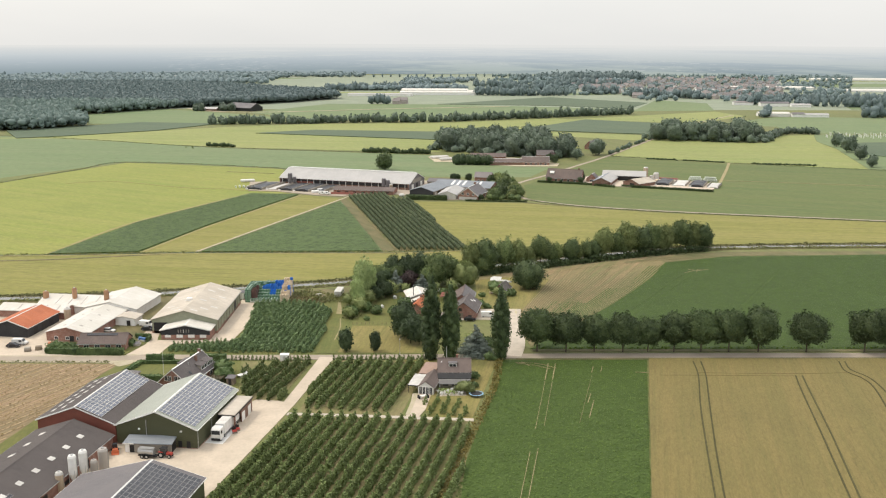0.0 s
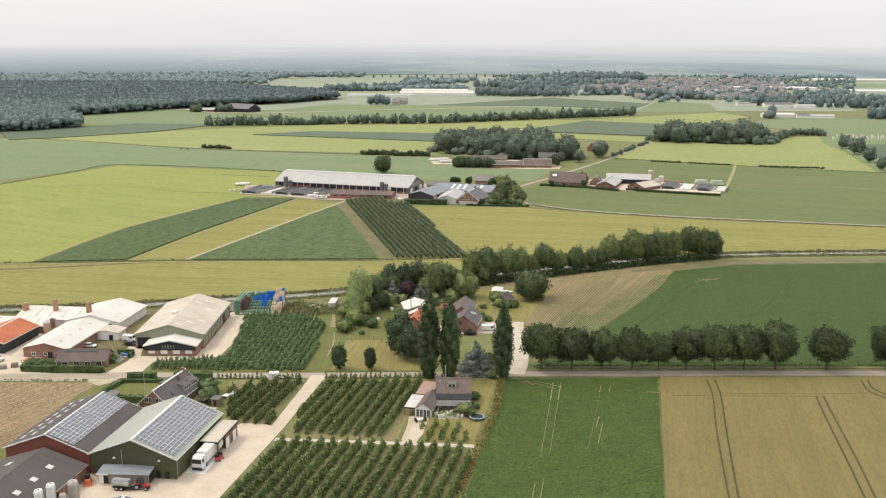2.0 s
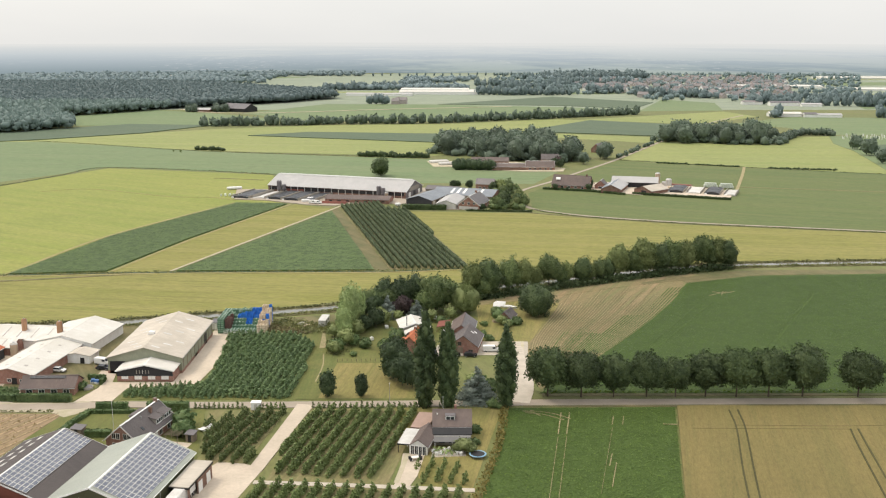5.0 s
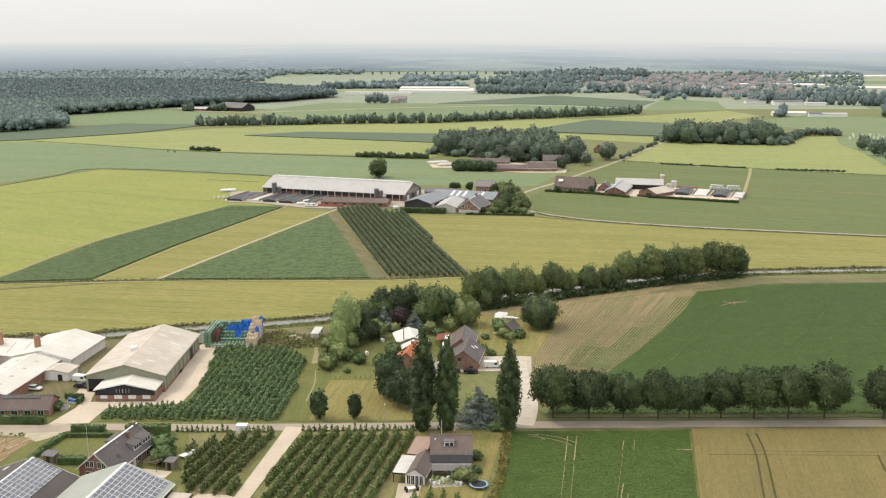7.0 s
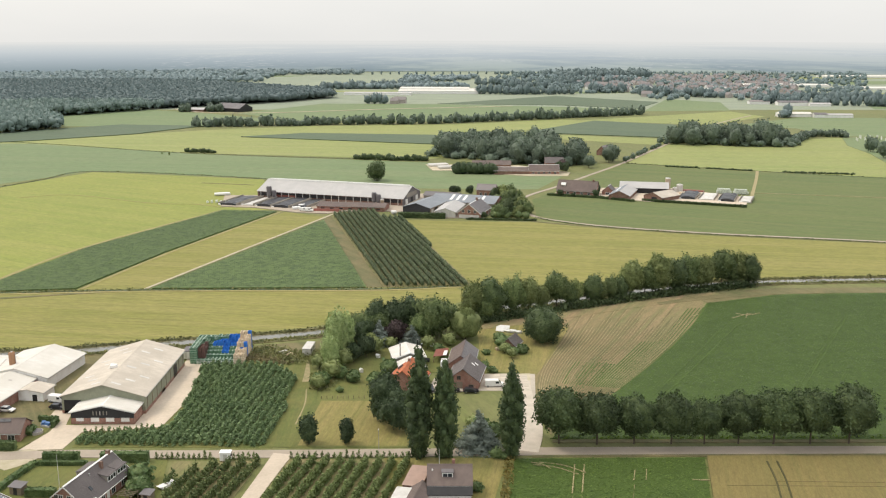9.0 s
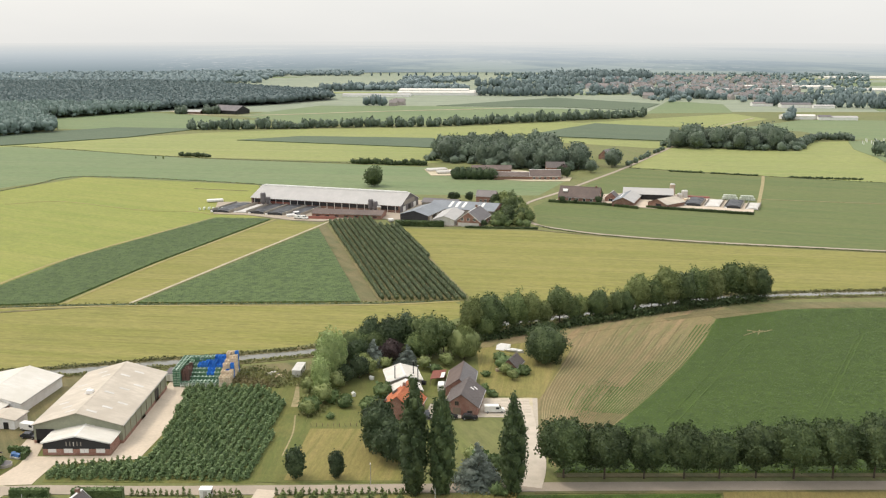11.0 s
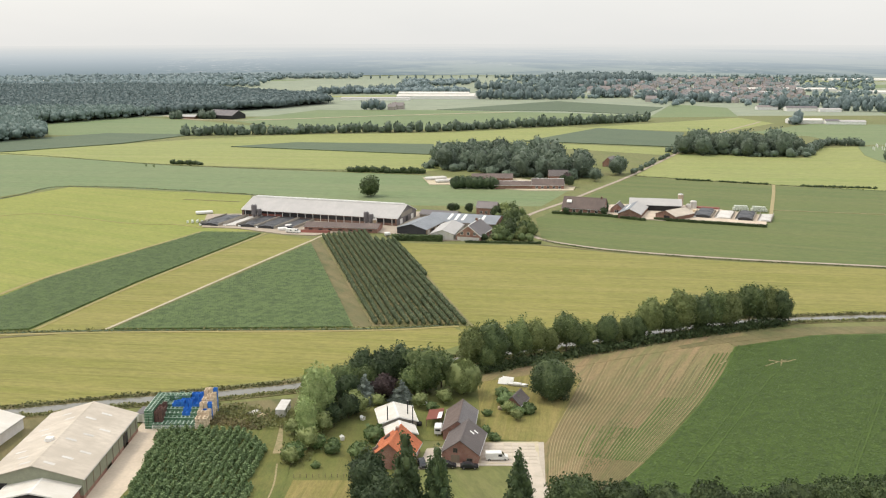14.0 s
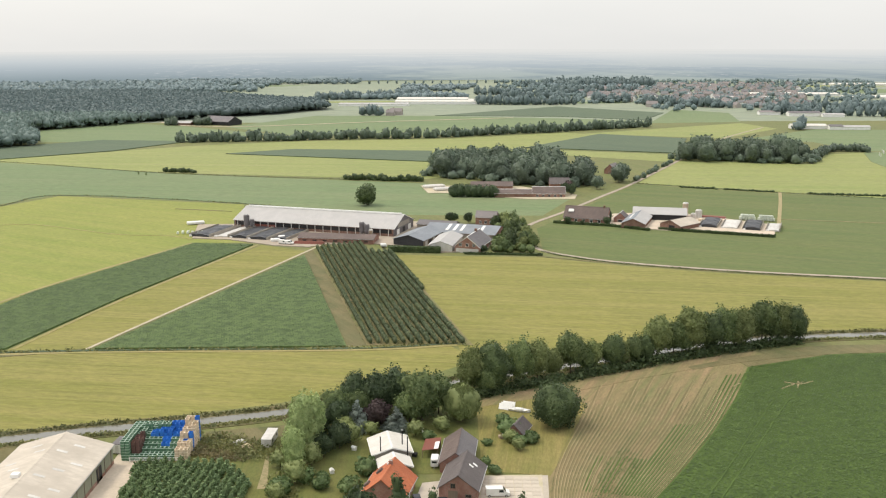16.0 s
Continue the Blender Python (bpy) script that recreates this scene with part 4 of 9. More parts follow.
def make_tree(name, h, rad, stem, mat, seed, count=2400, leaf=0.42, lobes=14, kind="round", label="", category="tree", group="", lobe=None):
    rng = np.random.default_rng(seed)
    t = thing(name, pose(0, 0, 0), label, category, group)
    zc, rz = (h + stem) / 2, (h - stem) / 2
    L = []
    if kind == "column":
        # a spindle of steep, narrow sprays round a leafy core
        for i in range(lobes):
            s = (i + 0.5) / lobes
            w = rad * min(1.0, 0.55 + 1.9 * s) * max(0.1, 1 - max(0, s - 0.55) / 0.45) ** 0.5
            z = stem + s * (h - stem)
            L.append((0, 0, z, w * 0.72, w * 0.72, (h - stem) / lobes * 1.25))
            for k in range(4 if s < 0.85 else 2):
                a = i * 1.1 + k * 1.571 + rng.uniform(-0.4, 0.4)
                L.append((math.cos(a) * w * 0.55, math.sin(a) * w * 0.55, z + rng.uniform(-0.5, 0.5), w * rng.uniform(0.34, 0.5), w * rng.uniform(0.34, 0.5), (h - stem) / lobes * rng.uniform(0.9, 1.5)))
    elif kind == "cone":
        for i in range(lobes):
            s = i / (lobes - 1)
            ring = max(1, round(5 * (1 - s)))
            for k in range(ring):
                a = 2 * math.pi * k / ring + i
                rr = rad * (1 - s) * 0.62
                w = rad * (0.42 * (1 - s) + 0.12)
                L.append((math.cos(a) * rr, math.sin(a) * rr, stem + s * (h - stem - 0.6), w, w, (h - stem) / lobes * 0.75))
    part("trunk", trunk_bm(max(1.0, stem + (h - stem) * 0.45), max(0.12, h * 0.018), 5, rng, rad * 0.45), M["bark"], t)
    if kind == "round":
        part("crown", dome_mesh("crown", h, rad, stem, int(count * 0.62), leaf, mat, seed, 1.22 if lobes < 30 else 1.1), mat, t)
    elif kind == "weep":
        part("crown", weeping_mesh("crown", h, rad, count, leaf, mat, seed), mat, t)
    else:
        part("crown", crown_mesh("crown", L, count, leaf, mat, seed), mat, t)
    return t


def plant(proto, spots, rng, lo=0.85, hi=1.15):
    """Copies of trees at (x, y[, scale]) with their own turn and size; the first spot of each proto takes the proto itself."""
    for i, s in enumerate(spots):
        k = (s[2] if len(s) > 2 else 1.0) * rng.uniform(lo, hi)
        m = pose(s[0], s[1], 0, 0, 0, rng.uniform(0, 360))
        t = proto[i % len(proto)]
        if i < len(proto):
            t.matrix_world = m
            t.scale = (k, k, k * rng.uniform(0.95, 1.06))
        else:
            c = copy_thing(t, m)
            c.scale = (k, k, k * rng.uniform(0.95, 1.06))


def wood_shapes(leaves, leaf, blobs, flat, seed):
    """Tree shapes one metre in radius and height: a dark core of a few lumps in a ragged coat of leaf clumps down to the ground."""
    out = []
    for i in range(7):
        rng = np.random.default_rng(seed + i)
        V, T, off = [], [], 0
        lumps = [(0, 0, 1 - flat, 1.0, flat)]
        for b in range(1, blobs):
            a, k = rng.uniform(0, 6.283), rng.uniform(0.5, 0.75)
            lumps.append((math.cos(a) * 0.55, math.sin(a) * 0.55, rng.uniform(0.25, 0.6), k, k * flat * 0.9))
        v0, f0 = ICO1
        for x, y, z, r, h in lumps:
            wob = 1 + 0.15 * rng.normal(size=len(v0))
            V.append(v0 * wob[:, None] * np.array([r, r, h]) * 0.97 + np.array([x, y, z]))
            T.append(f0 + off)
            off += len(v0)
            k = max(4, int(leaves * r * r / sum(q[3] ** 2 for q in lumps)))
            d = rng.normal(size=(k, 3))
            d /= np.linalg.norm(d, axis=1, keepdims=True)
            c = np.array([x, y, z]) + d * rng.uniform(0.86, 1.1, k)[:, None] * np.array([r, r, h])
            q = leaf_quads(rng, c, d, leaf, 1.8)
            q[:, :, 2] = c[:, None, 2] + (q[:, :, 2] - c[:, None, 2]) * 0.8
            V.append(q.reshape(-1, 3))
            j = off + np.arange(k) * 4
            T += [np.stack([j, j + 1, j + 2], 1), np.stack([j, j + 2, j + 3], 1)]
            off += 4 * k
        out.append((np.concatenate(V), np.concatenate(T)))
    return out


def woods(name, spots, mat, label, seed, radius=(4, 6.5), height=(9, 15), leaves=44, blobs=3, flat=0.5, leaf=0.26):
    """Far wood: one mesh of uneven ragged crowns, of kind stuff."""
    rng = np.random.default_rng(seed)
    shapes = wood_shapes(leaves, leaf, blobs, flat, seed)
    P = np.array([tuple(q)[:2] for q in spots], float)
    n = len(P)
    r, h, a, which = rng.uniform(*radius, n), rng.uniform(*height, n), rng.uniform(0, 6.283, n), rng.integers(0, len(shapes), n)
    V, T, off = [], [], 0
    for k, (v0, f0) in enumerate(shapes):
        i = np.nonzero(which == k)[0]
        if not len(i):
            continue
        c, s_ = np.cos(a[i])[:, None], np.sin(a[i])[:, None]
        v = np.stack([(v0[:, 0] * c - v0[:, 1] * s_) * r[i][:, None] + P[i, 0:1], (v0[:, 0] * s_ + v0[:, 1] * c) * r[i][:, None] + P[i, 1:2], np.maximum(v0[:, 2] * h[i][:, None], -0.1)], 2)
        V.append(v.reshape(-1, 3))
        T.append((f0[None] + (np.arange(len(i)) * len(v0))[:, None, None] + off).reshape(-1, 3))
        off += len(i) * len(v0)
    me = tris_mesh(name, np.concatenate(V), np.concatenate(T), mat, True)
    return tagged(new(name, me), label, "wood", "", "stuff")


def scatter(poly, step, seed, jitter=0.4):
    rng = np.random.default_rng(seed)
    p = np.array(poly, float)
    gx, gy = np.meshgrid(np.arange(p[:, 0].min(), p[:, 0].max(), step), np.arange(p[:, 1].min(), p[:, 1].max(), step))
    gx, gy = gx.ravel() + rng.uniform(-jitter, jitter, gx.size) * step, gy.ravel() + rng.uniform(-jitter, jitter, gy.size) * step
    k = inside(gx, gy, poly)
    return np.stack([gx[k], gy[k]], 1)


def weeds(name, line, width, height, mat, label, seed, density=3.0, leaf=0.35, category="bank", kind="stuff", base=0.2):
    """Tall growth along a line: loose leaf clumps heaped to a ragged height."""
    rng = np.random.default_rng(seed)
    pts = np.array([(x, y) for x, y, a in along(smooth_line(line), 1.0)])
    k = int(len(pts) * density * width)
    i = rng.integers(0, len(pts), k)
    c = np.zeros((k, 3))
    c[:, :2] = pts[i] + rng.uniform(-0.5, 0.5, (k, 2)) * width
    hh = height * (0.5 + 0.5 * np.sin(i * 0.37) * np.sin(i * 0.11)) * 0.6 + height * 0.4
    c[:, 2] = base + rng.uniform(0.05, 1, k) * hh
    q = leaf_quads(rng, c, np.tile([0, 0, 1.0], (k, 1)), leaf)
    return tagged(new(name, quads_mesh(name, q, mat)), label, category, "", kind)


TR = np.random.default_rng(31)
lime = [make_tree("lime_tree", 15.0, 6.5, 3.0, M["leaf"], 100 + i, 8600, 0.31, 40, "round", "full dark green roadside lime tree", "tree", "lime trees along the road", 2.0) for i in range(3)]
plant(lime, [(31.5, 300.8), (41, 300.2), (50.3, 300.4, 0.82), (59.7, 300.5, 0.92), (68, 300.6, 0.8), (76.6, 300.8, 0.92), (85.4, 300.6, 1.04), (94.6, 300.8, 1.0), (104.4, 301, 0.98), (120.2, 300.8, 0.98), (139.5, 301.2, 0.98), (147, 301.2, 1.0), (158, 301.4), (168, 301.5)], TR, 0.95, 1.04)
poplar = [make_tree("poplar_tree", 26.0, 3.9, 1.0, M["leaf_pop"], 120 + i, 7600, 0.32, 13, "column", "tall narrow dark green poplar tree", "tree", "poplars by the road") for i in range(3)]
plant(poplar, [(-3.4, 292.4, 1.0), (2.9, 292.4, 0.93), (19.1, 292.9, 0.93)], TR, 0.98, 1.02)

# garden and canal trees
mid = [make_tree("ash_tree", 15.0, r_, st_, M[mt_], 140 + i, 4800, 0.34, 26, "round", lab_, "tree", "trees along the canal", lb_) for i, (r_, st_, mt_, lab_, lb_) in enumerate((
    (5.6, 1.8, "leaf_mid", "bushy green canal-side ash tree", 2.1), (5.0, 2.4, "leaf_willow", "olive green canal-side willow with open stems", 1.8), (5.6, 2.0, "leaf_mid", "broad green canal-side ash tree", 2.2), (4.6, 2.2, "leaf_willow", "pale green canal-side tree", 1.7), (5.6, 1.4, "leaf", "dark green canal-side tree", 2.2)))]
plant(mid, [(x_ + 0.8, y_ - 2.2, k_ * 0.94) for x_, y_, k_ in [(16, 408.5, 0.6), (38, 423.5, 0.62), (49, 428.5, 0.6), (62, 434.5, 0.55), (70, 439, 0.62), (84, 445.5, 0.8), (104, 453.5, 0.85), (118.5, 459, 0.8), (12, 410, 1.1), (19, 413.5, 1.0), (27, 419, 0.95), (33, 421.5, 1.0), (44, 427, 1.0), (52, 431.5, 0.8), (58, 433, 0.75), (66, 437, 0.8), (75, 442.5, 0.95), (81, 445, 1.05), (87, 447, 1.1), (94, 450, 1.1), (100, 452.5, 1.1), (107, 455, 1.05), (115, 458, 1.0), (122, 460, 1.0), (127, 461, 0.9)]], TR)
dark = [make_tree("alder_tree", 13.0, 5.0, 1.6, M["leaf_dark"], 150 + i, 4200, 0.34, 18, "round", "dark green garden tree", "tree", "dark garden trees") for i in range(2)]
plant(dark, [(-21, 393, 0.84), (-14, 391, 0.9), (-8.5, 393, 0.88), (-13, 318, 0.9), (-9.5, 312, 0.75)], TR)
green = [make_tree("maple_tree", 13.0, 5.2, 1.8, M["leaf_mid"], 160 + i, 4400, 0.34, 18, "round", "green garden maple tree", "tree") for i in range(2)]
plant(green, [(-1.5, 386, 1.0), (3, 391, 0.85), (-24, 390, 0.7), (-5, 384, 0.78), (-12, 396, 0.78), (-19, 386, 0.7), (-26, 385, 0.75)], TR)
pale = [make_tree("robinia_tree", 15.0, 3.9, 1.2, M["leaf_light"], 170, 4600, 0.34, 22, "round", "pale green feathery garden tree", "tree")]
plant(pale, [(-31, 362, 1.05), (-32.5, 354, 0.7), (-29.5, 369, 0.95)], TR, 0.97, 1.03)
walnut = make_tree("walnut_tree", 10.8, 7.4, 0.3, M["leaf"], 171, 7600, 0.3, 36, "round", "broad dark green walnut tree beside the old shed", "tree", "", 2.3)
walnut.matrix_world = pose(35, 383, 0)
willow = make_tree("weeping_willow", 12.0, 5.2, 0.8, M["leaf_willow"], 180, 6400, 0.34, 16, "weep", "weeping willow with hanging pale green branches", "tree")
willow.matrix_world = pose(9.6, 385.5, 0)
willow.scale = (1.08, 1.05, 0.92)
copper = make_tree("copper_beech", 8.0, 3.6, 1.0, M["leaf_copper"], 182, 1800, 0.4, 11, "round", "dark copper-leaved beech tree", "tree")
copper.matrix_world = pose(-14, 381.5, 0)
spruce = [make_tree("blue_spruce", 9.5, 5.4, 0.3, M["leaf_blue"], 184, 5200, 0.3, 9, "cone", "broad blue-grey cedar beside the poplars", "tree")]
plant(spruce, [(11.0, 298.0, 1.02), (-19, 380, 0.9), (-8.5, 379, 0.75)], TR, 0.98, 1.02)
cypress = [make_tree("hornbeam_tree", 8.4, 2.3, 0.3, M["leaf_dark"], 186, 2200, 0.28, 16, "round", "small dark conical garden tree", "tree")]
plant(cypress, [(-31.5, 300.2, 1.0), (-21.8, 300.4, 0.85)], TR, 0.98, 1.02)
lone = make_tree("oak_tree", 14.0, 7.6, 0.6, M["leaf"], 188, 2600, 0.55, 34, "round", "lone round oak behind the long barn", "tree")
lone.matrix_world = pose(-47, 750, 0)

# far woods
FAR = np.random.default_rng(33)
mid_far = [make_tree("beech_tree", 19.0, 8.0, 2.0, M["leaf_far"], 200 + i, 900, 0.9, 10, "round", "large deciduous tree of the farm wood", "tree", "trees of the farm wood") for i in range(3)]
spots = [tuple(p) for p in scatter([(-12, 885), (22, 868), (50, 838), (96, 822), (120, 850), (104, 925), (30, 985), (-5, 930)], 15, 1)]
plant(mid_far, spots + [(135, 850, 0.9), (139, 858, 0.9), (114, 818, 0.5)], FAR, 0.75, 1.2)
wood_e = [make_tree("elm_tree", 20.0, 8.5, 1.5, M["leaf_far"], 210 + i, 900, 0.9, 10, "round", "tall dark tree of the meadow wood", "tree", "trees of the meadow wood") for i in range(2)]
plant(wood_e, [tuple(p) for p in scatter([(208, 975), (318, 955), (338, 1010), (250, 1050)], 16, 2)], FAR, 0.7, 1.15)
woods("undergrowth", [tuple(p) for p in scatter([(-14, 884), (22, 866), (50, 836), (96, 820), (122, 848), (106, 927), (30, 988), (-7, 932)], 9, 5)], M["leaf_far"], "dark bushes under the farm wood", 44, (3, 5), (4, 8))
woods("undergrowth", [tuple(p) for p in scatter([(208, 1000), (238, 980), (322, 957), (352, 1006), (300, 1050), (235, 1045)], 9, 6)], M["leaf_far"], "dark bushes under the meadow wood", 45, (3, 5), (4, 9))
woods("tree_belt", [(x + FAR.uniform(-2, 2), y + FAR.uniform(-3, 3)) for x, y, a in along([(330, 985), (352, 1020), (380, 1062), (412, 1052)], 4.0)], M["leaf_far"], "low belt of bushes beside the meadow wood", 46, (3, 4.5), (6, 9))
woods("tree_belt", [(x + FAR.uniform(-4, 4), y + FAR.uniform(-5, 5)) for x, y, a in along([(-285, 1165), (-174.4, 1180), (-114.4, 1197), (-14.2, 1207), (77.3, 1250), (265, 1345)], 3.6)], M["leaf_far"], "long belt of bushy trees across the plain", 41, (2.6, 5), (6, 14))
FOREST = [(-900, 1040), (-594, 1050), (-470, 1080), (-424, 1134), (-440, 1165), (-511, 1292), (-391, 1454), (-250, 1589), (-187, 1695), (-215, 1790), (-330, 1880), (-460, 2040), (-620, 2130), (-1100, 2130), (-1000, 1600)]
forest_spots = scatter(FOREST, 7.6, 3)
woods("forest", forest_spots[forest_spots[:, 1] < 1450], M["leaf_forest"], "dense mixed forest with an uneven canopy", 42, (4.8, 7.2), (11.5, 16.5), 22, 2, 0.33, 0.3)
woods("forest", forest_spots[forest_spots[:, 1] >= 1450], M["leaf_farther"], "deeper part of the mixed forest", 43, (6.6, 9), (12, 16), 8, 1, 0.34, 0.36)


# ---------------------------------------------------------------- crops and orchards
def axis(deg):
    a = radians(deg)
    return np.array([-math.sin(a), math.cos(a)]), np.array([math.cos(a), math.sin(a)])


def row_spots(poly, deg, gap, step, seed, jitter=0.15, first=None):
    """Planting places in rows that run along deg, inside a polygon; also gives the row number."""
    rng = np.random.default_rng(seed)
    u, v = axis(deg)
    p = np.array(poly, float)
    a, b = p @ u, p @ v
    rows = np.arange(b.min() + gap * 0.4, b.max(), gap) if first is None else np.arange(first - 40 * gap, b.max(), gap)
    steps = np.arange(a.min(), a.max(), step)
    B, A = np.meshgrid(rows, steps, indexing="ij")
    R = np.repeat(np.arange(len(rows)), len(steps))
    A = A.ravel() + rng.uniform(-jitter, jitter, A.size) * step
    B = B.ravel() + rng.normal(size=B.size) * jitter * 0.3
    xy = A[:, None] * u + B[:, None] * v
    k = inside(xy[:, 0], xy[:, 1], poly)
    return xy[k], R[k]


def tufts(name, poly, deg, gap, step, size, height, mat, label, seed, per=1, base=0.3, keep=1.0, category="crop", flat=3.6):
    rng = np.random.default_rng(seed)
    xy, r = row_spots(poly, deg, gap, step, seed, 0.35)
    xy = xy[rng.uniform(size=len(xy)) < keep]
    xy = np.repeat(xy, per, 0)
    c = np.zeros((len(xy), 3))
    c[:, :2] = xy + rng.normal(size=xy.shape) * size * 0.35
    c[:, 2] = base + rng.uniform(0.25, 1.0, len(xy)) * height
    q = leaf_quads(rng, c, np.tile([0, 0, 1.0], (len(c), 1)), size, flat)
    return tagged(new(name, quads_mesh(name, q, mat)), label, category, "", "stuff")


BEET_NEAR = [(20, 291.5), (66, 292.3), (47.3, 198), (38, 152), (-5, 152), (3.4, 198)]
tufts("beet_plants", BEET_NEAR, -10, 0.62, 0.45, 0.30, 0.22, M["leaf_beet"], "dense leafy green sugar beet plants", 50, 1, 0.24, 0.95)
tufts("beet_plants", [(31, 304), (34.5, 312), (54.5, 339), (66.5, 358), (77.5, 376.5), (92.5, 404.5), (103.5, 430), (135, 442), (214, 447), (290, 450), (290, 304)], -28, 0.74, 0.6, 0.4, 0.12, M["leaf_beet_dull"], "leafy sugar beet plants in long rows", 51, 1, 0.29, 1.0, "crop", 9.0)
tufts("beet_plants", [(38, 334), (44, 356), (51, 367), (56, 361), (47, 339)], -28, 0.9, 0.5, 0.3, 0.16, M["leaf_beet_dull"], "green patch of beet on the dry soil", 56, 1, 0.26, 0.7)
MAIZE = [(-116.2, 449.6), (-65.4, 597.6), (-29.6, 452)]
MAIZE_STRIP = [(-187.7, 444), (-147.4, 449.5), (-130.2, 517.8), (-96.5, 624.4), (-128.4, 628), (-171, 525.7)]


def stand(name, poly, z, mat, label):
    """The closed body of a tall crop below its leaf tips."""
    return sheet(name, poly, z, mat, label, "crop")


stand("maize_field", MAIZE, 0.85, M["maize"], "closed stand of tall blue-green maize")
tufts("maize_plants", MAIZE, 12.6, 0.9, 0.5, 0.32, 0.55, M["maize"], "tops of the maize plants in rows", 52, 1, 0.75)
stand("maize_field", MAIZE_STRIP, 0.8, M["maize"], "narrow stand of tall maize")
tufts("maize_plants", MAIZE_STRIP, -22, 0.9, 0.5, 0.32, 0.55, M["maize"], "tops of the maize plants in the strip", 53, 1, 0.7)

def fruit_mesh(seed, h, r, count, leaf, mat, tiers=6):
    rng = np.random.default_rng(seed)
    L = []
    for i in range(tiers):
        s = i / (tiers - 1)
        k = r * (1.0 - 0.62 * s) * rng.uniform(0.75, 1.05)
        L.append((rng.normal() * 0.18 * r, rng.normal() * 0.3 * r, 0.6 + s * (h - 0.9), k, k * 1.1, h / (tiers + 1)))
    return crown_mesh("crown", L, count, leaf, mat, seed, 0.6, ICO1)


def fruit_tree(seed, h=2.7, r=0.76):
    t = thing("fruit_tree", pose(0, 0, 0), "slender young fruit tree in an orchard row", "tree", "fruit trees in rows")
    bm = bmesh.new()
    tube_into(bm, 0, 0, -0.1, h * 0.8, 0.06, 0.03, 6)
    part("trunk", bm, M["bark"], t)
    part("crown", fruit_mesh(seed, h, r, 170, 0.24, M["leaf_fruit"]), M["leaf_fruit"], t)
    return t


def fruit_variants(count, leaf, tiers):
    out = []
    for i in range(5):
        me = fruit_mesh(400 + i, 2.7, 0.68, count, leaf, M["leaf_fruit"], tiers)
        v = np.empty(len(me.vertices) * 3, np.float32)
        me.vertices.foreach_get("co", v)
        out.append((v.reshape(-1, 3), np.array([p.vertices[:] for p in me.polygons], np.int32)))
        bpy.data.meshes.remove(me)
    return out


FRUIT_VARIANTS, FRUIT_LITE = fruit_variants(84, 0.25, 5), fruit_variants(38, 0.34, 3)


def orchard_stuff(name, spots, label, seed, size=1.0, wide=1.0, mat=None, high=None, kinds=None):
    """Fruit trees past counting, joined into one mesh."""
    rng = np.random.default_rng(seed)
    V, T, off = [], [], 0
    for x, y in spots:
        v0, f0 = (kinds or FRUIT_VARIANTS)[rng.integers(0, 5)]
        a = rng.uniform(0, 6.283)
        k = size * rng.uniform(0.8, 1.15)
        c, s = math.cos(a), math.sin(a)
        v = np.empty_like(v0)
        v[:, 0] = (v0[:, 0] * c - v0[:, 1] * s) * k * wide + x
        v[:, 1] = (v0[:, 0] * s + v0[:, 1] * c) * k * wide + y
        v[:, 2] = v0[:, 2] * k * (high or 1.0) * rng.uniform(0.85, 1.1)
        V.append(v)
        T.append(f0 + off)
        off += len(v0)
    me = tris_mesh(name, np.concatenate(V), np.concatenate(T), mat or M["leaf_fruit"])
    return tagged(new(name, me), label, "orchard", "", "stuff")


ORCH_NEAR = [(-40.5, 244.5), (8.0, 241), (1.5, 160), (-57, 160), (-50.5, 198)]
spots, rows_ = row_spots(ORCH_NEAR, -12.8, 3.15, 0.95, 60, 0.15, -88.9)
near = spots[(spots[:, 1] > 196) & (spots[:, 1] < 221)]
rest = spots[~((spots[:, 1] > 196) & (spots[:, 1] < 221))]
near, extra = near[:320], near[320:]
protos = [fruit_tree(420 + i) for i in range(6)]
rngf = np.random.default_rng(61)
for i, (x, y) in enumerate(near):
    k = rngf.uniform(0.82, 1.15)
    m = pose(x, y, 0, 0, 0, rngf.uniform(0, 360))
    if i < 6:
        protos[i].matrix_world = m
        protos[i].scale = (k, k, k)
    else:
        c = copy_thing(protos[i % 6], m)
        c.scale = (k, k, k)
orchard_stuff("fruit_trees", np.concatenate([rest, extra]), "rows of slender fruit trees", 62, 1.0, 1.12)
spots, _ = row_spots([(-35, 289.5), (-5.5, 289.5), (-13, 248), (-39.5, 250.5)], -12.8, 3.15, 0.95, 63, 0.15, -88.9)
orchard_stuff("fruit_trees", spots, "rows of fruit trees beside the country road", 64, 1.0, 1.12)
spots, _ = row_spots([(-5, 258), (7.5, 258), (7, 245), (-4, 246)], -12.8, 3.15, 1.7, 65, 0.15, -88.9)
orchard_stuff("fruit_trees", [s for s in spots if s[1] < 256], "loose fruit trees on the lawn", 66, 0.95)
spots, _ = row_spots([(-61, 279), (-52, 288.5), (-40.4, 289), (-45.6, 255.4), (-57, 258)], -12.8, 3.15, 1.0, 67, 0.15, -88.9)
orchard_stuff("fruit_trees", spots, "dense rows of fruit trees by the lane", 68, 1.0, 1.0)
spots, _ = row_spots([(-72, 358), (-50, 358), (-41, 345), (-41.5, 298.6), (-68, 298.6), (-90, 299.6), (-89, 303.6), (-71.5, 307.5), (-69, 312), (-69.6, 325), (-70.5, 340)], -4, 2.0, 1.0, 69, 0.3)
orchard_stuff("fruit_trees", spots, "dense plantation of low green fruit trees", 70, 0.92, 1.2, M["leaf_orchard"], 0.92)
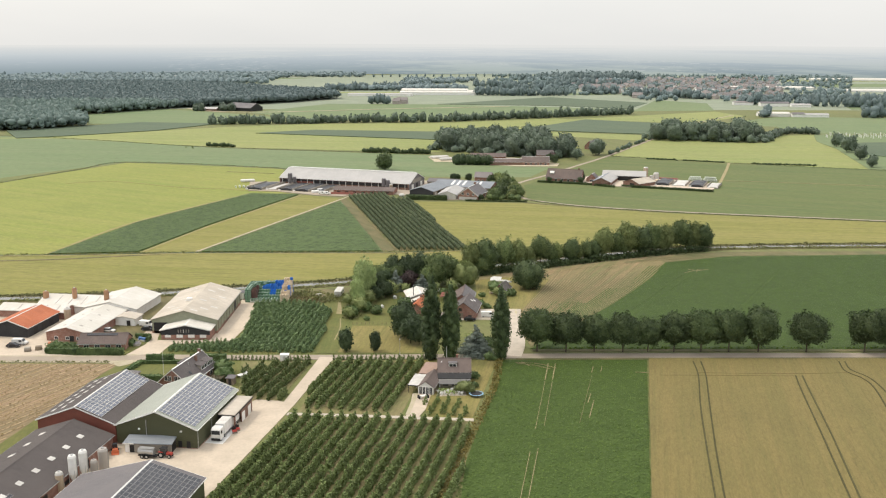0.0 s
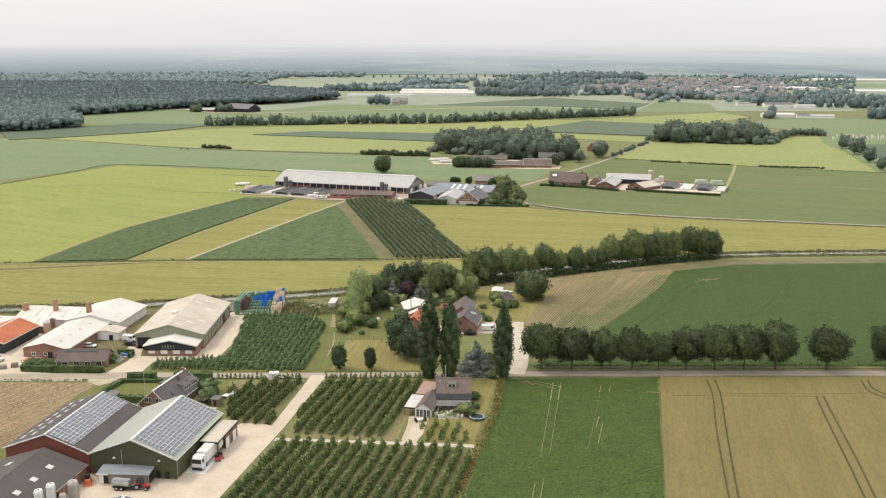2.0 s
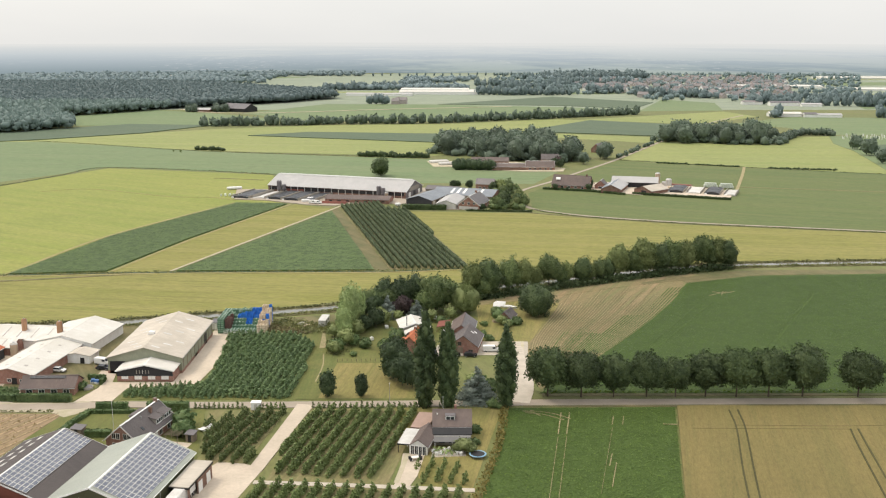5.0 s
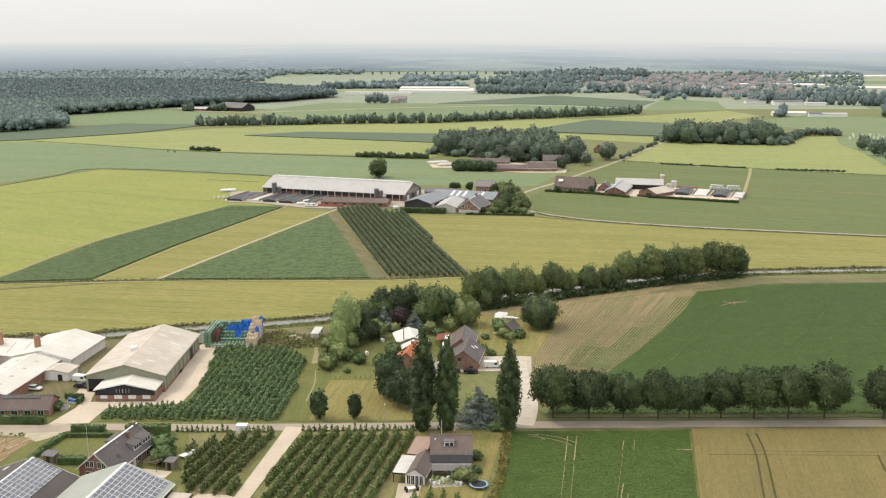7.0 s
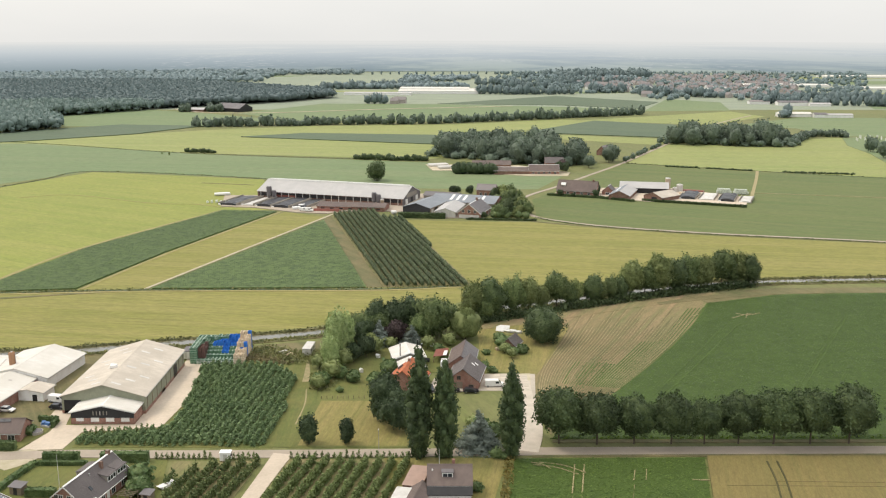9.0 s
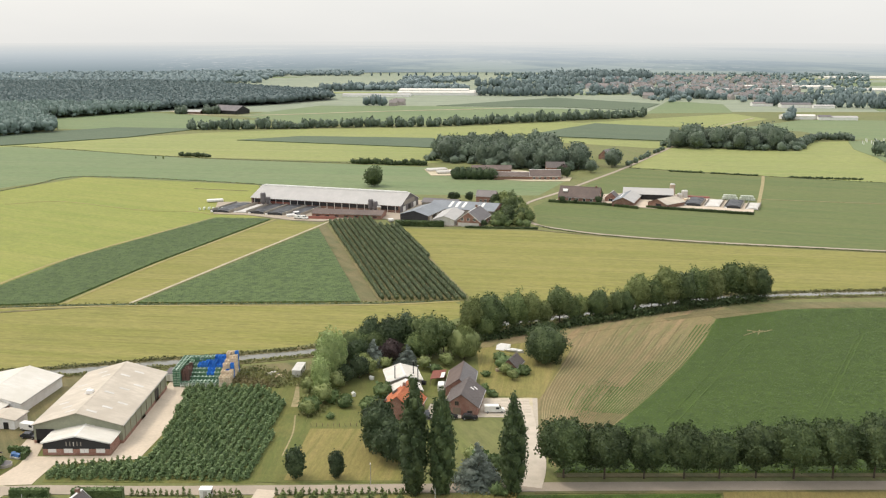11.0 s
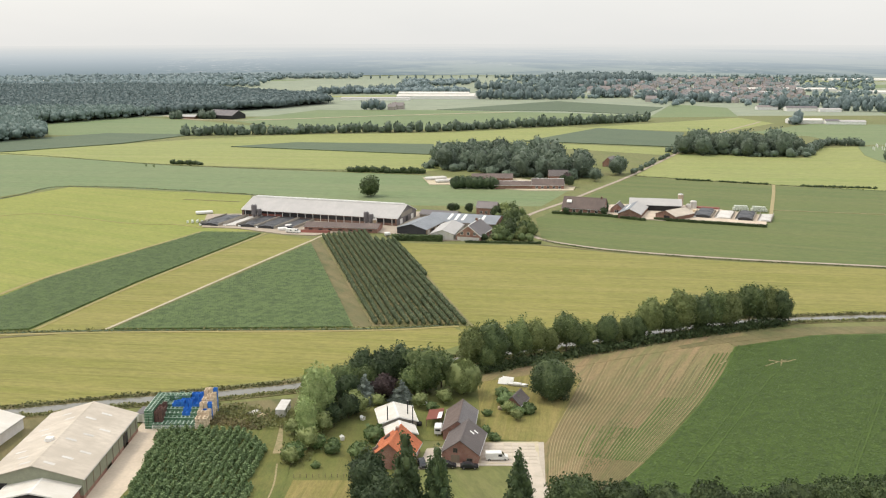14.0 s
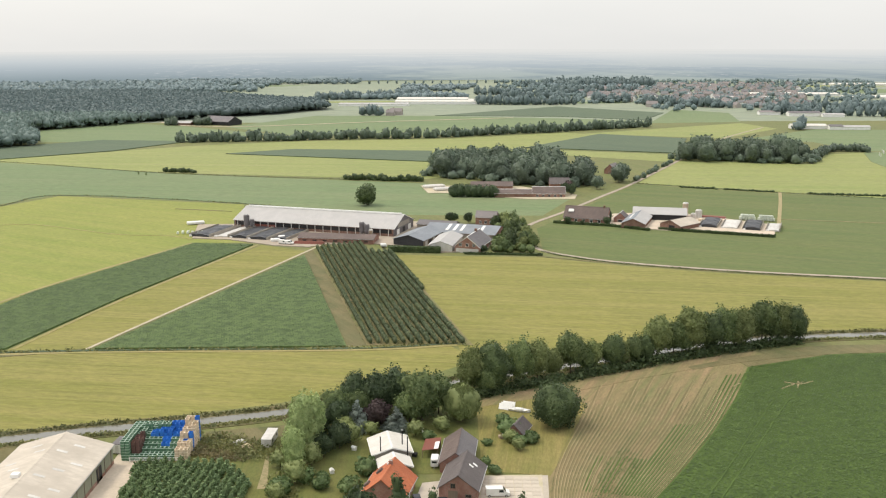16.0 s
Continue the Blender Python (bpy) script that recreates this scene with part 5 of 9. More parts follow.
ORCH_C = [(-62.5, 615), (-40.5, 626), (-31.5, 604), (-23.5, 606.5), (13.5, 454.5), (-21.5, 454.5)]


def espalier_rows(name, poly, deg, gap, width, height, mat, label, seed, per=15):
    """Trained fruit trees grown together into rows: a dark uneven body under loose leaf clumps, tree after tree."""
    rng = np.random.default_rng(seed)
    xy, row = row_spots(poly, deg, gap, 1.1, seed, 0.08)
    n = len(xy)
    hh = height * rng.uniform(0.8, 1.12, n)
    c = np.repeat(np.column_stack([xy, np.zeros(n)]), per, 0)
    k = rng.uniform(0.08, 1.0, n * per)
    c[:, :2] += rng.normal(size=(n * per, 2)) * (width * 0.34 * (1.25 - k))[:, None] + np.outer(rng.uniform(-0.55, 0.55, n * per), axis(deg)[0])
    c[:, 2] = 0.25 + k * np.repeat(hh, per)
    nor = rng.normal(size=(n * per, 3)) * np.array([0.5, 0.5, 0.3]) + np.array([0, 0, 0.5])
    q = leaf_quads(rng, c, nor, 0.27)
    v0, f0 = ICO1
    body = (v0[None] * np.array([width * 0.4, 0.62, 1.0]) * (1 + 0.18 * rng.normal(size=(n, len(v0), 1))))
    a = radians(deg)
    bx = body[:, :, 0] * math.cos(a) - body[:, :, 1] * math.sin(a) + xy[:, 0:1]
    by = body[:, :, 0] * math.sin(a) + body[:, :, 1] * math.cos(a) + xy[:, 1:2]
    bz = 0.3 + hh[:, None] * (0.46 + 0.46 * body[:, :, 2])
    bv = np.stack([bx, by, bz], 2).reshape(-1, 3)
    j = len(bv) + np.arange(n * per) * 4
    tris = np.concatenate([(f0[None] + (np.arange(n) * len(v0))[:, None, None]).reshape(-1, 3), np.stack([j, j + 1, j + 2], 1), np.stack([j, j + 2, j + 3], 1)])
    me = tris_mesh(name, np.concatenate([bv, q.reshape(-1, 3)]), tris, mat)
    return tagged(new(name, me), label, "orchard", "", "stuff")


espalier_rows("fruit_trees", ORCH_C, 14.0, 2.85, 1.95, 2.7, M["leaf_row"], "young orchard with dark straight rows", 72, 20)
sheet("field", [(-63.5, 615.6), (-40, 627), (-30.6, 605), (-22.6, 607), (14.6, 453.6), (-22.6, 453.6)], 0.3, M["orchard_floor"], "grass floor of the young orchard", "field")
# low hedge trees along the country road
for a, b, n in (((-67, 291.2), (-54, 291.2), 11), ((-49.5, 291.3), (-43.5, 291.4), 6), ((-34.5, 291.8), (-6, 292.2), 20)):
    orchard_stuff("fruit_trees", [(a[0] + (b[0] - a[0]) * i / (n - 1), a[1] + (b[1] - a[1]) * i / (n - 1)) for i in range(n)], "low clipped trees along the road verge", 73, 0.75, 1.0)
orchard_stuff("fruit_trees", [(-89.5 + 1.4 * i, 305.2 + i * 0.2) for i in range(13)], "young trees along the concrete apron", 74, 0.8, 1.1)

# banks, verges and undergrowth
def shifted(line, d):
    pts = smooth_line(line, 4)
    out = []
    for i, (x, y) in enumerate(pts):
        a, b = pts[max(0, i - 1)], pts[min(len(pts) - 1, i + 1)]
        v = Vector((b[0] - a[0], b[1] - a[1])).normalized()
        out.append((x - v.y * d, y + v.x * d))
    return out


weeds("reeds", shifted(CANAL, 4.0), 2.6, 1.2, M["bank"], "dense reeds and weeds on the far canal bank", 80, 8.0, 0.36)
weeds("reeds", shifted(CANAL, -3.9), 2.4, 1.1, M["bank"], "weeds on the near canal bank", 81, 9, 0.36)
for d_, lab_ in ((4.1, "green far bank of the canal"), (-4.0, "green near bank of the canal")):
    ribbon("bank", shifted(CANAL, d_), 3.4, 0.36, M["rough_grass"], lab_, "bank", "structure", False)
weeds("undergrowth", [(9, 401.5), (30, 412), (63, 428.5), (95, 443.5), (129, 456)], 5.0, 3.4, M["leaf"], "bushy undergrowth below the canal trees", 82, 10.0, 0.5, "bushes")
weeds("reeds", DRAINS[0], 2.6, 1.0, M["bank"], "overgrown ditch edge by the maize plots", 83, 2.6, 0.4)
for k, d in enumerate(DRAINS[1:]):
    weeds("reeds", d, 1.8, 0.7, M["bank"], "grassy field drain", 84 + k, 1.4, 0.5)
weeds("undergrowth", [(29, 303.6), (60, 304), (140, 304.8), (300, 306)], 1.2, 0.7, M["leaf_beet"], "grass verge under the lime trees", 88, 4, 0.35, "verge")
weeds("undergrowth", [(18.6, 291.5), (15.8, 268), (10.5, 243), (4.5, 215), (0.5, 196), (-6, 152)], 2.4, 1.5, M["shrub_yellow"], "strip of yellowing shrubs between orchard and beet", 89, 8, 0.3, "bushes")
weeds("undergrowth", [(-60, 372), (-50, 368), (-40, 364)], 11, 1.5, M["bank"], "wild weeds beside the crate stack", 90, 11, 0.34, "bushes")
weeds("undergrowth", [(-61, 366), (-54, 362.5), (-46, 361)], 5, 1.6, M["rough_weeds"], "tall dry brown weeds beside the crates", 93, 12, 0.32, "bushes")
weeds("undergrowth", [(-36, 350), (-34, 338), (-30, 344)], 4, 2.0, M["bank"], "overgrown garden corner", 91, 3, 0.4, "bushes")
weeds("undergrowth", [(-260, 288.5), (-180, 288.6), (-106, 288.8)], 1.4, 0.6, M["bank"], "dry verge along the bare plot", 92, 3, 0.35, "verge")
weeds("reeds", [(54, 607), (64, 595.5), (89, 579), (138, 561), (201, 545.3), (300, 520.5), (420, 495)], 1.5, 0.5, M["leaf_mid"], "grassy ditch along the country road", 94, 11, 0.3)
# young rows on the bare plot and on the dry headland
straw = []
for k, x0 in enumerate(np.arange(-196, -72, 3.0)):
    top = 286.5
    lo = 222 if x0 - 33 > -175 else 240
    ln = [(x0 - (top - yy) * 0.52, yy) for yy in (lo, top)]
    edge = [(-103 - (286.5 - yy) * 0.15, yy) for yy in (lo, top)]
    # keep the part of the row that lies on the plot
    if ln[1][0] > edge[1][0]:
        tcut = (ln[1][0] - edge[1][0]) / (0.52 - 0.15)
        if top - tcut < lo + 4:
            continue
        ln[1] = (x0 - tcut * 0.52, top - tcut)
    straw.append(ln)
    weeds("plant_row", ln, 0.8, 1.1, M["straw_rows"], "dry straw-coloured plant row", 600 + k, 8.0, 0.2, "crop")
LEFT = [(27.5, 314), (30.3, 344), (35, 364), (42, 384), (50, 410)]
RIGHT = [(36, 313), (53, 339), (65, 358), (79, 382), (100, 424)]


def thin_lines(name, lines, width, z, mat, label):
    """Many narrow strips on the ground, joined into one mesh."""
    V, F = [], []
    for ln in lines:
        z += 0.0015
        pts = smooth_line(ln, 10)
        k0 = len(V)
        for i, (x, y) in enumerate(pts):
            a, b = pts[max(0, i - 1)], pts[min(len(pts) - 1, i + 1)]
            d = Vector((b[0] - a[0], b[1] - a[1])).normalized() * (width / 2 * (0.75 + 0.5 * noise.noise((x * 0.4, y * 0.4, 2.0))))
            V += [(x - d.y, y + d.x, z), (x + d.y, y - d.x, z)]
        F += [(k0 + 2 * i, k0 + 2 * i + 1, k0 + 2 * i + 3, k0 + 2 * i + 2) for i in range(len(pts) - 1)]
    return tagged(new(name, mesh_of(name, V, F, mat)), label, "crop rows", "", "stuff")


thin_lines("straw_rows", straw, 0.6, 0.3, M["straw_bed"], "pale straw along the dry plant rows")
drill = [[(a[0] + (b[0] - a[0]) * s, a[1] + (b[1] - a[1]) * s) for a, b in zip(LEFT, RIGHT)] for s in np.linspace(0.0, 0.985, 34)]
DR = np.random.default_rng(58)
for ln in drill:
    k = DR.uniform(0.3, 1.25)
    ln[-1] = (ln[-2][0] + (ln[-1][0] - ln[-2][0]) * k, ln[-2][1] + (ln[-1][1] - ln[-2][1]) * k)
thin_lines("drill_rows", drill, 0.28, 0.33, M["rough_grass"], "curved green drilling rows on dry soil")
thin_lines("drill_rows", [[(x + 0.55, y - 0.2) for x, y in ln] for ln in drill[:13]], 0.26, 0.335, M["pale_ridge"], "pale ridges between the drilling rows")
thin_lines("drill_rows", [[(x + 0.55, y - 0.2) for x, y in ln] for ln in drill[13:]], 0.18, 0.335, M["dry_track"], "dry ridges between the drilling rows")
def between(s, first=0, last=5):
    return [(a[0] + (b[0] - a[0]) * s, a[1] + (b[1] - a[1]) * s) for a, b in list(zip(LEFT, RIGHT))[first:last]]


thin_lines("beet_rows", [between(s, 1, 3 + (s > 0.72) + (s > 0.86)) for s in np.linspace(0.6, 1.04, 15)], 0.6, 0.34, M["beet"], "green beet rows thinning out on dry soil")
thin_lines("beet_rows", [between(s, 1, 3) for s in np.linspace(0.3, 0.56, 8)], 0.4, 0.34, M["beet"], "sparse green rows on dry soil")
# bare tracks in the beet and tramlines in the wheat
for ln, w in (([(36.2, 288.4), (33.6, 273.5)], 0.5), ([(33.9, 288.4), (31.4, 273.5)], 0.45), ([(33.4, 272), (27.5, 238)], 0.22), ([(31.2, 272), (25, 236)], 0.2), ([(24.6, 224), (19.5, 195)], 0.3), ([(22.4, 222), (13, 168)], 0.22),
              ([(47.8, 285.8), (46.4, 280)], 0.3), ([(50.5, 285.8), (49.2, 280)], 0.3), ([(43.4, 262), (41.6, 255)], 0.4), ([(43.6, 257), (40.4, 244)], 0.35), ([(46.2, 278), (37.3, 240.6)], 0.14), ([(24, 288.3), (29.2, 286.8), (34.2, 283.1)], 0.35), ([(25.5, 289.6), (31, 288), (36, 284)], 0.3), ([(23.5, 289.5), (26, 288.6), (28, 286)], 0.3), ([(60, 280.5), (64, 280.2)], 0.5)):
    ribbon("track", ln, w * 0.62, 0.44, M["dry_track"], "bare sandy wheel track in the beet", "wheel track", "structure", True, 0.4)
for ln in ([(107, 410), (111, 413), (116, 416)], [(110, 416), (114, 414), (119, 416.5)], [(112, 410), (114.5, 416.5)], [(93, 412), (96, 415)]):
    ribbon("track", ln, 0.45, 0.4, M["dry_track"], "bare patch in the beet field", "bare patch", "structure", True, 0.4)
for ln in ([(62, 333), (82, 367), (101.5, 400.7), (106, 406)], [(64, 331), (84, 364), (103.6, 397), (108, 403)], [(100, 330), (108.3, 344.5), (148, 412.4)], [(102, 330), (110.1, 344.5), (149.7, 412.4)]):
    ribbon("track", ln, 0.35, 0.42, M["beet"], "faint dark wheel track in the beet field", "wheel track", "structure", True, 0.4)
for ln in ([(80.1, 289.4), (78.3, 276.3), (72.4, 251.1), (66.3, 221.3), (61.5, 196.9), (53, 155)], [(82.5, 289.4), (80.6, 276.3), (75, 251.2), (68.5, 221.3), (63.6, 196.9), (55, 155)],
           [(108, 276.5), (105.3, 264.5), (98.8, 231.9), (91.6, 197), (83, 155)], [(110, 276.5), (107.6, 264.5), (101.3, 231.9), (93.8, 197), (85, 155)],
           [(126.4, 289.7), (124.9, 281), (127.5, 274), (127.1, 264.6), (121.5, 240), (112, 197)], [(128.3, 289.7), (127.1, 282.2), (129.8, 274.2), (128.8, 260.1), (123.5, 238), (114, 197)]):
    ribbon("track", ln, 0.42, 0.862, M["soil_line"], "dark tramline pressed into the wheat", "wheel track")
for ln in ([(79, 278.9), (107.1, 278.4), (124.9, 279.3)], [(67, 276.8), (90, 276.5), (108, 276.3)]):
    ribbon("track", ln, 0.08, 0.858, M["dry_field"], "faint headland tramline in the wheat", "wheel track")


# ---------------------------------------------------------------- hedges and shrubs
def hedge(name, line, width, height, mat, label, seed, leaf=0.28, density=7.0, category="hedge"):
    """A clipped hedge: solid body with loose leaf clumps standing out of its faces."""
    rng = np.random.default_rng(seed)
    t = thing(name, pose(0, 0, 0), label, category)
    pts = along(line, 0.5)
    n = int(len(pts) * density * (height + width * 0.5))
    i = rng.integers(0, len(pts), n)
    P = np.array(pts)[i]
    side = rng.uniform(size=n)
    nx, ny = -np.sin(P[:, 2]), np.cos(P[:, 2])
    s = np.where(side < 0.36, -1.0, np.where(side < 0.72, 1.0, rng.uniform(-1, 1, n)))
    z = np.where(side < 0.72, rng.uniform(0.05, 1, n), 1.0) * height
    c = np.stack([P[:, 0] + nx * s * width / 2, P[:, 1] + ny * s * width / 2, z], 1)
    nor = np.stack([nx * s, ny * s, np.where(side < 0.72, 0.2, 1.0)], 1)
    part("leaves", quads_mesh("leaves", leaf_quads(rng, c, nor, leaf), mat), mat, t)
    verts, faces = [], []
    w = width / 2 * 0.93
    L = [line[0], *line[1:]]
    for k, (x, y) in enumerate(L):
        a, b = L[max(0, k - 1)], L[min(len(L) - 1, k + 1)]
        d = Vector((b[0] - a[0], b[1] - a[1])).normalized()
        verts += [(x - d.y * w, y + d.x * w, -0.1), (x - d.y * w, y + d.x * w, height * 0.97), (x + d.y * w, y - d.x * w, height * 0.97), (x + d.y * w, y - d.x * w, -0.1)]
    for k in range(len(L) - 1):
        q = 4 * k
        faces += [(q + 1, q + 2, q + 6, q + 5), (q, q + 1, q + 5, q + 4), (q + 2, q + 3, q + 7, q + 6)]
    q = 4 * (len(L) - 1)
    faces += [(0, 3, 2, 1), (q, q + 1, q + 2, q + 3)]
    part("body", mesh_of("body", verts, faces, mat), mat, t)
    return t


HEDGES = [
    ([(-129, 298), (-119, 296.9)], 2.6, 2.2), ([(-94.0, 290.4), (-85.5, 290.5)], 1.4, 2.3), ([(-95.4, 287.6), (-82.5, 287.8)], 1.1, 1.3), ([(-90.2, 272.2), (-83.8, 272.2)], 1.8, 2.0),
    ([(-97.6, 273.5), (-96.6, 281), (-95.2, 287.6)], 1.5, 1.4), ([(-79.6, 289.6), (-68.4, 289.8)], 1.9, 2.7), ([(-118.4, 296.4), (-103.4, 296.2)], 1.6, 2.5), ([(-105.0, 314.0), (-99.9, 313.6), (-99.7, 309.6)], 0.9, 1.9),
    ([(68.2, 685.3), (99.5, 674.2), (119.4, 660.4)], 1.6, 1.6), ([(124.9, 663.7), (183.1, 640.5)], 1.6, 1.6), ([(-24, 607.5), (2.3, 604.5)], 3.0, 3.2), ([(14, 601), (53, 597)], 1.2, 1.2),
    ]
for k, (ln, wd, ht) in enumerate(HEDGES):
    hedge("hedge", ln, wd, ht, M["hedge"] if ln[0][1] < 600 else M["leaf"], "clipped green garden hedge" if ln[0][1] < 400 else "dark hedge round a farmstead", 700 + k, 0.28 if ln[0][1] < 400 else 0.5, 7 if ln[0][1] < 400 else 3)
TH = thing("tall_hedge", pose(24, 784.5, 0, 0, 0, -5), "tall dark clipped hedge before the brick farm", "hedge")
part("leaves", crown_mesh("leaves", [(-13 + 4.3 * i, 0, 4.2, 4.4, 4.2, 4.4) for i in range(7)], 1500, 0.6, M["leaf_dark"], 730, 0.93), M["leaf_dark"], TH)
for i in range(7):
    bm = bmesh.new()
    tube_into(bm, -13 + 4.3 * i, 0, -0.1, 3.0, 0.2, 0.14, 6)
    part("trunk", bm, M["bark"], TH)
HB = np.random.default_rng(735)
for ln, r, h in (([(-73.5, 871.7), (-12.3, 858.1)], 2.6, 5.5), ([(-229, 922), (-203, 914.5)], 2.4, 4.0), ([(176.5, 825.1), (200.9, 816.4)], 1.2, 1.8), ([(206, 814), (236, 801)], 1.2, 1.6), ([(256.9, 791.6), (306.1, 780.7)], 1.2, 1.8)):
    woods("field_hedge", [(x + HB.uniform(-1, 1), y + HB.uniform(-1.5, 1.5)) for x, y, a in along(ln, r * 0.9)], M["leaf"], "ragged bushy field hedge", 736, (r * 0.7, r * 1.2), (h * 0.6, h * 1.1))
shrub = [make_tree("shrub", 2.6, 1.7, 0.1, M["hedge"], 740 + i, 420, 0.3, 7, "round", "rounded green garden shrub", "shrub", "garden shrubs") for i in range(3)]
plant(shrub, [(-127, 300, 1.3), (-124, 299.4, 1.2), (-121.4, 299.2, 1.1), (-67.2, 279.2, 1.5), (-66.2, 276.4, 1.4), (-65.6, 272.6, 1.5), (-64.2, 273.4, 1.0), (-104.2, 305.6, 0.9), (-104.6, 308.4, 0.8), (21, 383.6, 1.0), (22.4, 380.4, 1.1), (27.4, 373.4, 1.0), (20.6, 378.6, 0.9), (25.0, 371.0, 0.7), (-24.5, 349, 0.9), (-27.5, 336, 0.8), (-28.8, 347.8, 1.5), (-24.5, 344, 1.1), (-17.5, 337, 0.7), (-29, 371, 1.6), (-33.5, 342, 1.5), (15.5, 292.5, 1.0), (17.2, 291.8, 0.8), (9.5, 267.5, 0.8), (10, 275, 0.9), (-14.5, 352, 1.5), (-17, 343, 1.4), (-22, 372, 1.7), (15, 357, 0.8), (17, 352.5, 0.9), (22, 376, 1.6), (24.5, 369.5, 1.3), (28, 371, 1.2), (-12.5, 325, 1.3), (12, 305, 1.5), (15.5, 306, 1.4), (0.5, 373, 1.1), (16, 369, 0.9)], TR, 0.85, 1.2)
fruit_old = make_tree("apple_tree", 4.6, 2.6, 1.0, M["leaf_willow"], 748, 700, 0.28, 9, "round", "thin old apple tree with pale leaves", "tree")
plant([fruit_old], [(10.5, 309), (8.5, 262.2, 0.6), (5.2, 262.6, 0.55), (-26, 366, 1.0), (-20, 370, 1.3), (-28.5, 357, 1.3), (22, 371, 0.9), (24, 366, 0.8), (-22, 377, 1.2), (-15, 376, 1.0), (-31, 347, 1.2), (-34, 338, 1.0), (-3, 375, 0.9), (4, 378, 1.1), (-30, 380, 1.3), (-36, 356, 1.1)], TR)
plant([make_tree("plum_tree", 9.0, 3.4, 1.2, M["leaf_dark"], 749, 1300, 0.38, 11, "round", "dense dark plum tree", "tree")], [(-26, 361.5, 0.8), (-22.5, 367, 0.85), (-27.5, 366, 0.75), (-10.5, 309, 1.0), (-7.5, 307.5, 0.8), (-14, 315, 0.95), (-24, 380, 1.0), (-28, 379, 0.9), (-5, 392, 1.1), (24, 604, 0.6), (100, 690, 0.9), (98, 677, 0.6), (84, 679, 0.4), (76, 682, 0.5), (10, 690, 0.7), (18, 686, 0.8), (88, 795, 1.0), (92, 790, 0.9), (7, 690, 0.8)], TR, 0.85, 1.15)
plant([make_tree("oak_tree", 9.0, 4.2, 1.0, M["leaf_far"], 750, 700, 0.6, 10, "round", "round field tree beside the far orchard", "tree")], [(381, 926, 1.3), (374, 880, 1.6), (361, 824, 1.15), (348, 773, 1.2)], TR)
plant([make_tree("beech_tree", 9.0, 4.2, 1.0, M["leaf_copper"], 751, 700, 0.6, 10, "round", "copper beech beside the brick farm", "tree")], [(92, 806, 1.1)], TR)

# leafy garden east of the dairy
DG = np.random.default_rng(752)
gt = [make_tree("garden_tree", 8.0, 3.6, 0.3, M[mt_], 753 + i, 900, 0.45, 14, "round", lab_, "tree", "garden trees by the dairy") for i, (mt_, lab_) in enumerate((("leaf_mid", "green garden tree beside the dairy"), ("leaf", "dark garden tree beside the dairy"), ("leaf_willow", "olive garden tree beside the dairy")))]
plant(gt, [(x, y, DG.uniform(0.4, 1.05)) for x, y in scatter([(31, 605), (50, 602), (51, 640), (47, 690), (34, 690), (31, 650)], 6.6, 754)], DG)
woods("undergrowth", [tuple(p) for p in scatter([(30, 604), (50, 601), (51, 640), (47, 690), (34, 690), (30, 650)], 4.2, 755)], M["leaf_mid"], "garden bushes beside the dairy", 756, (1.6, 2.8), (2.2, 4.5))

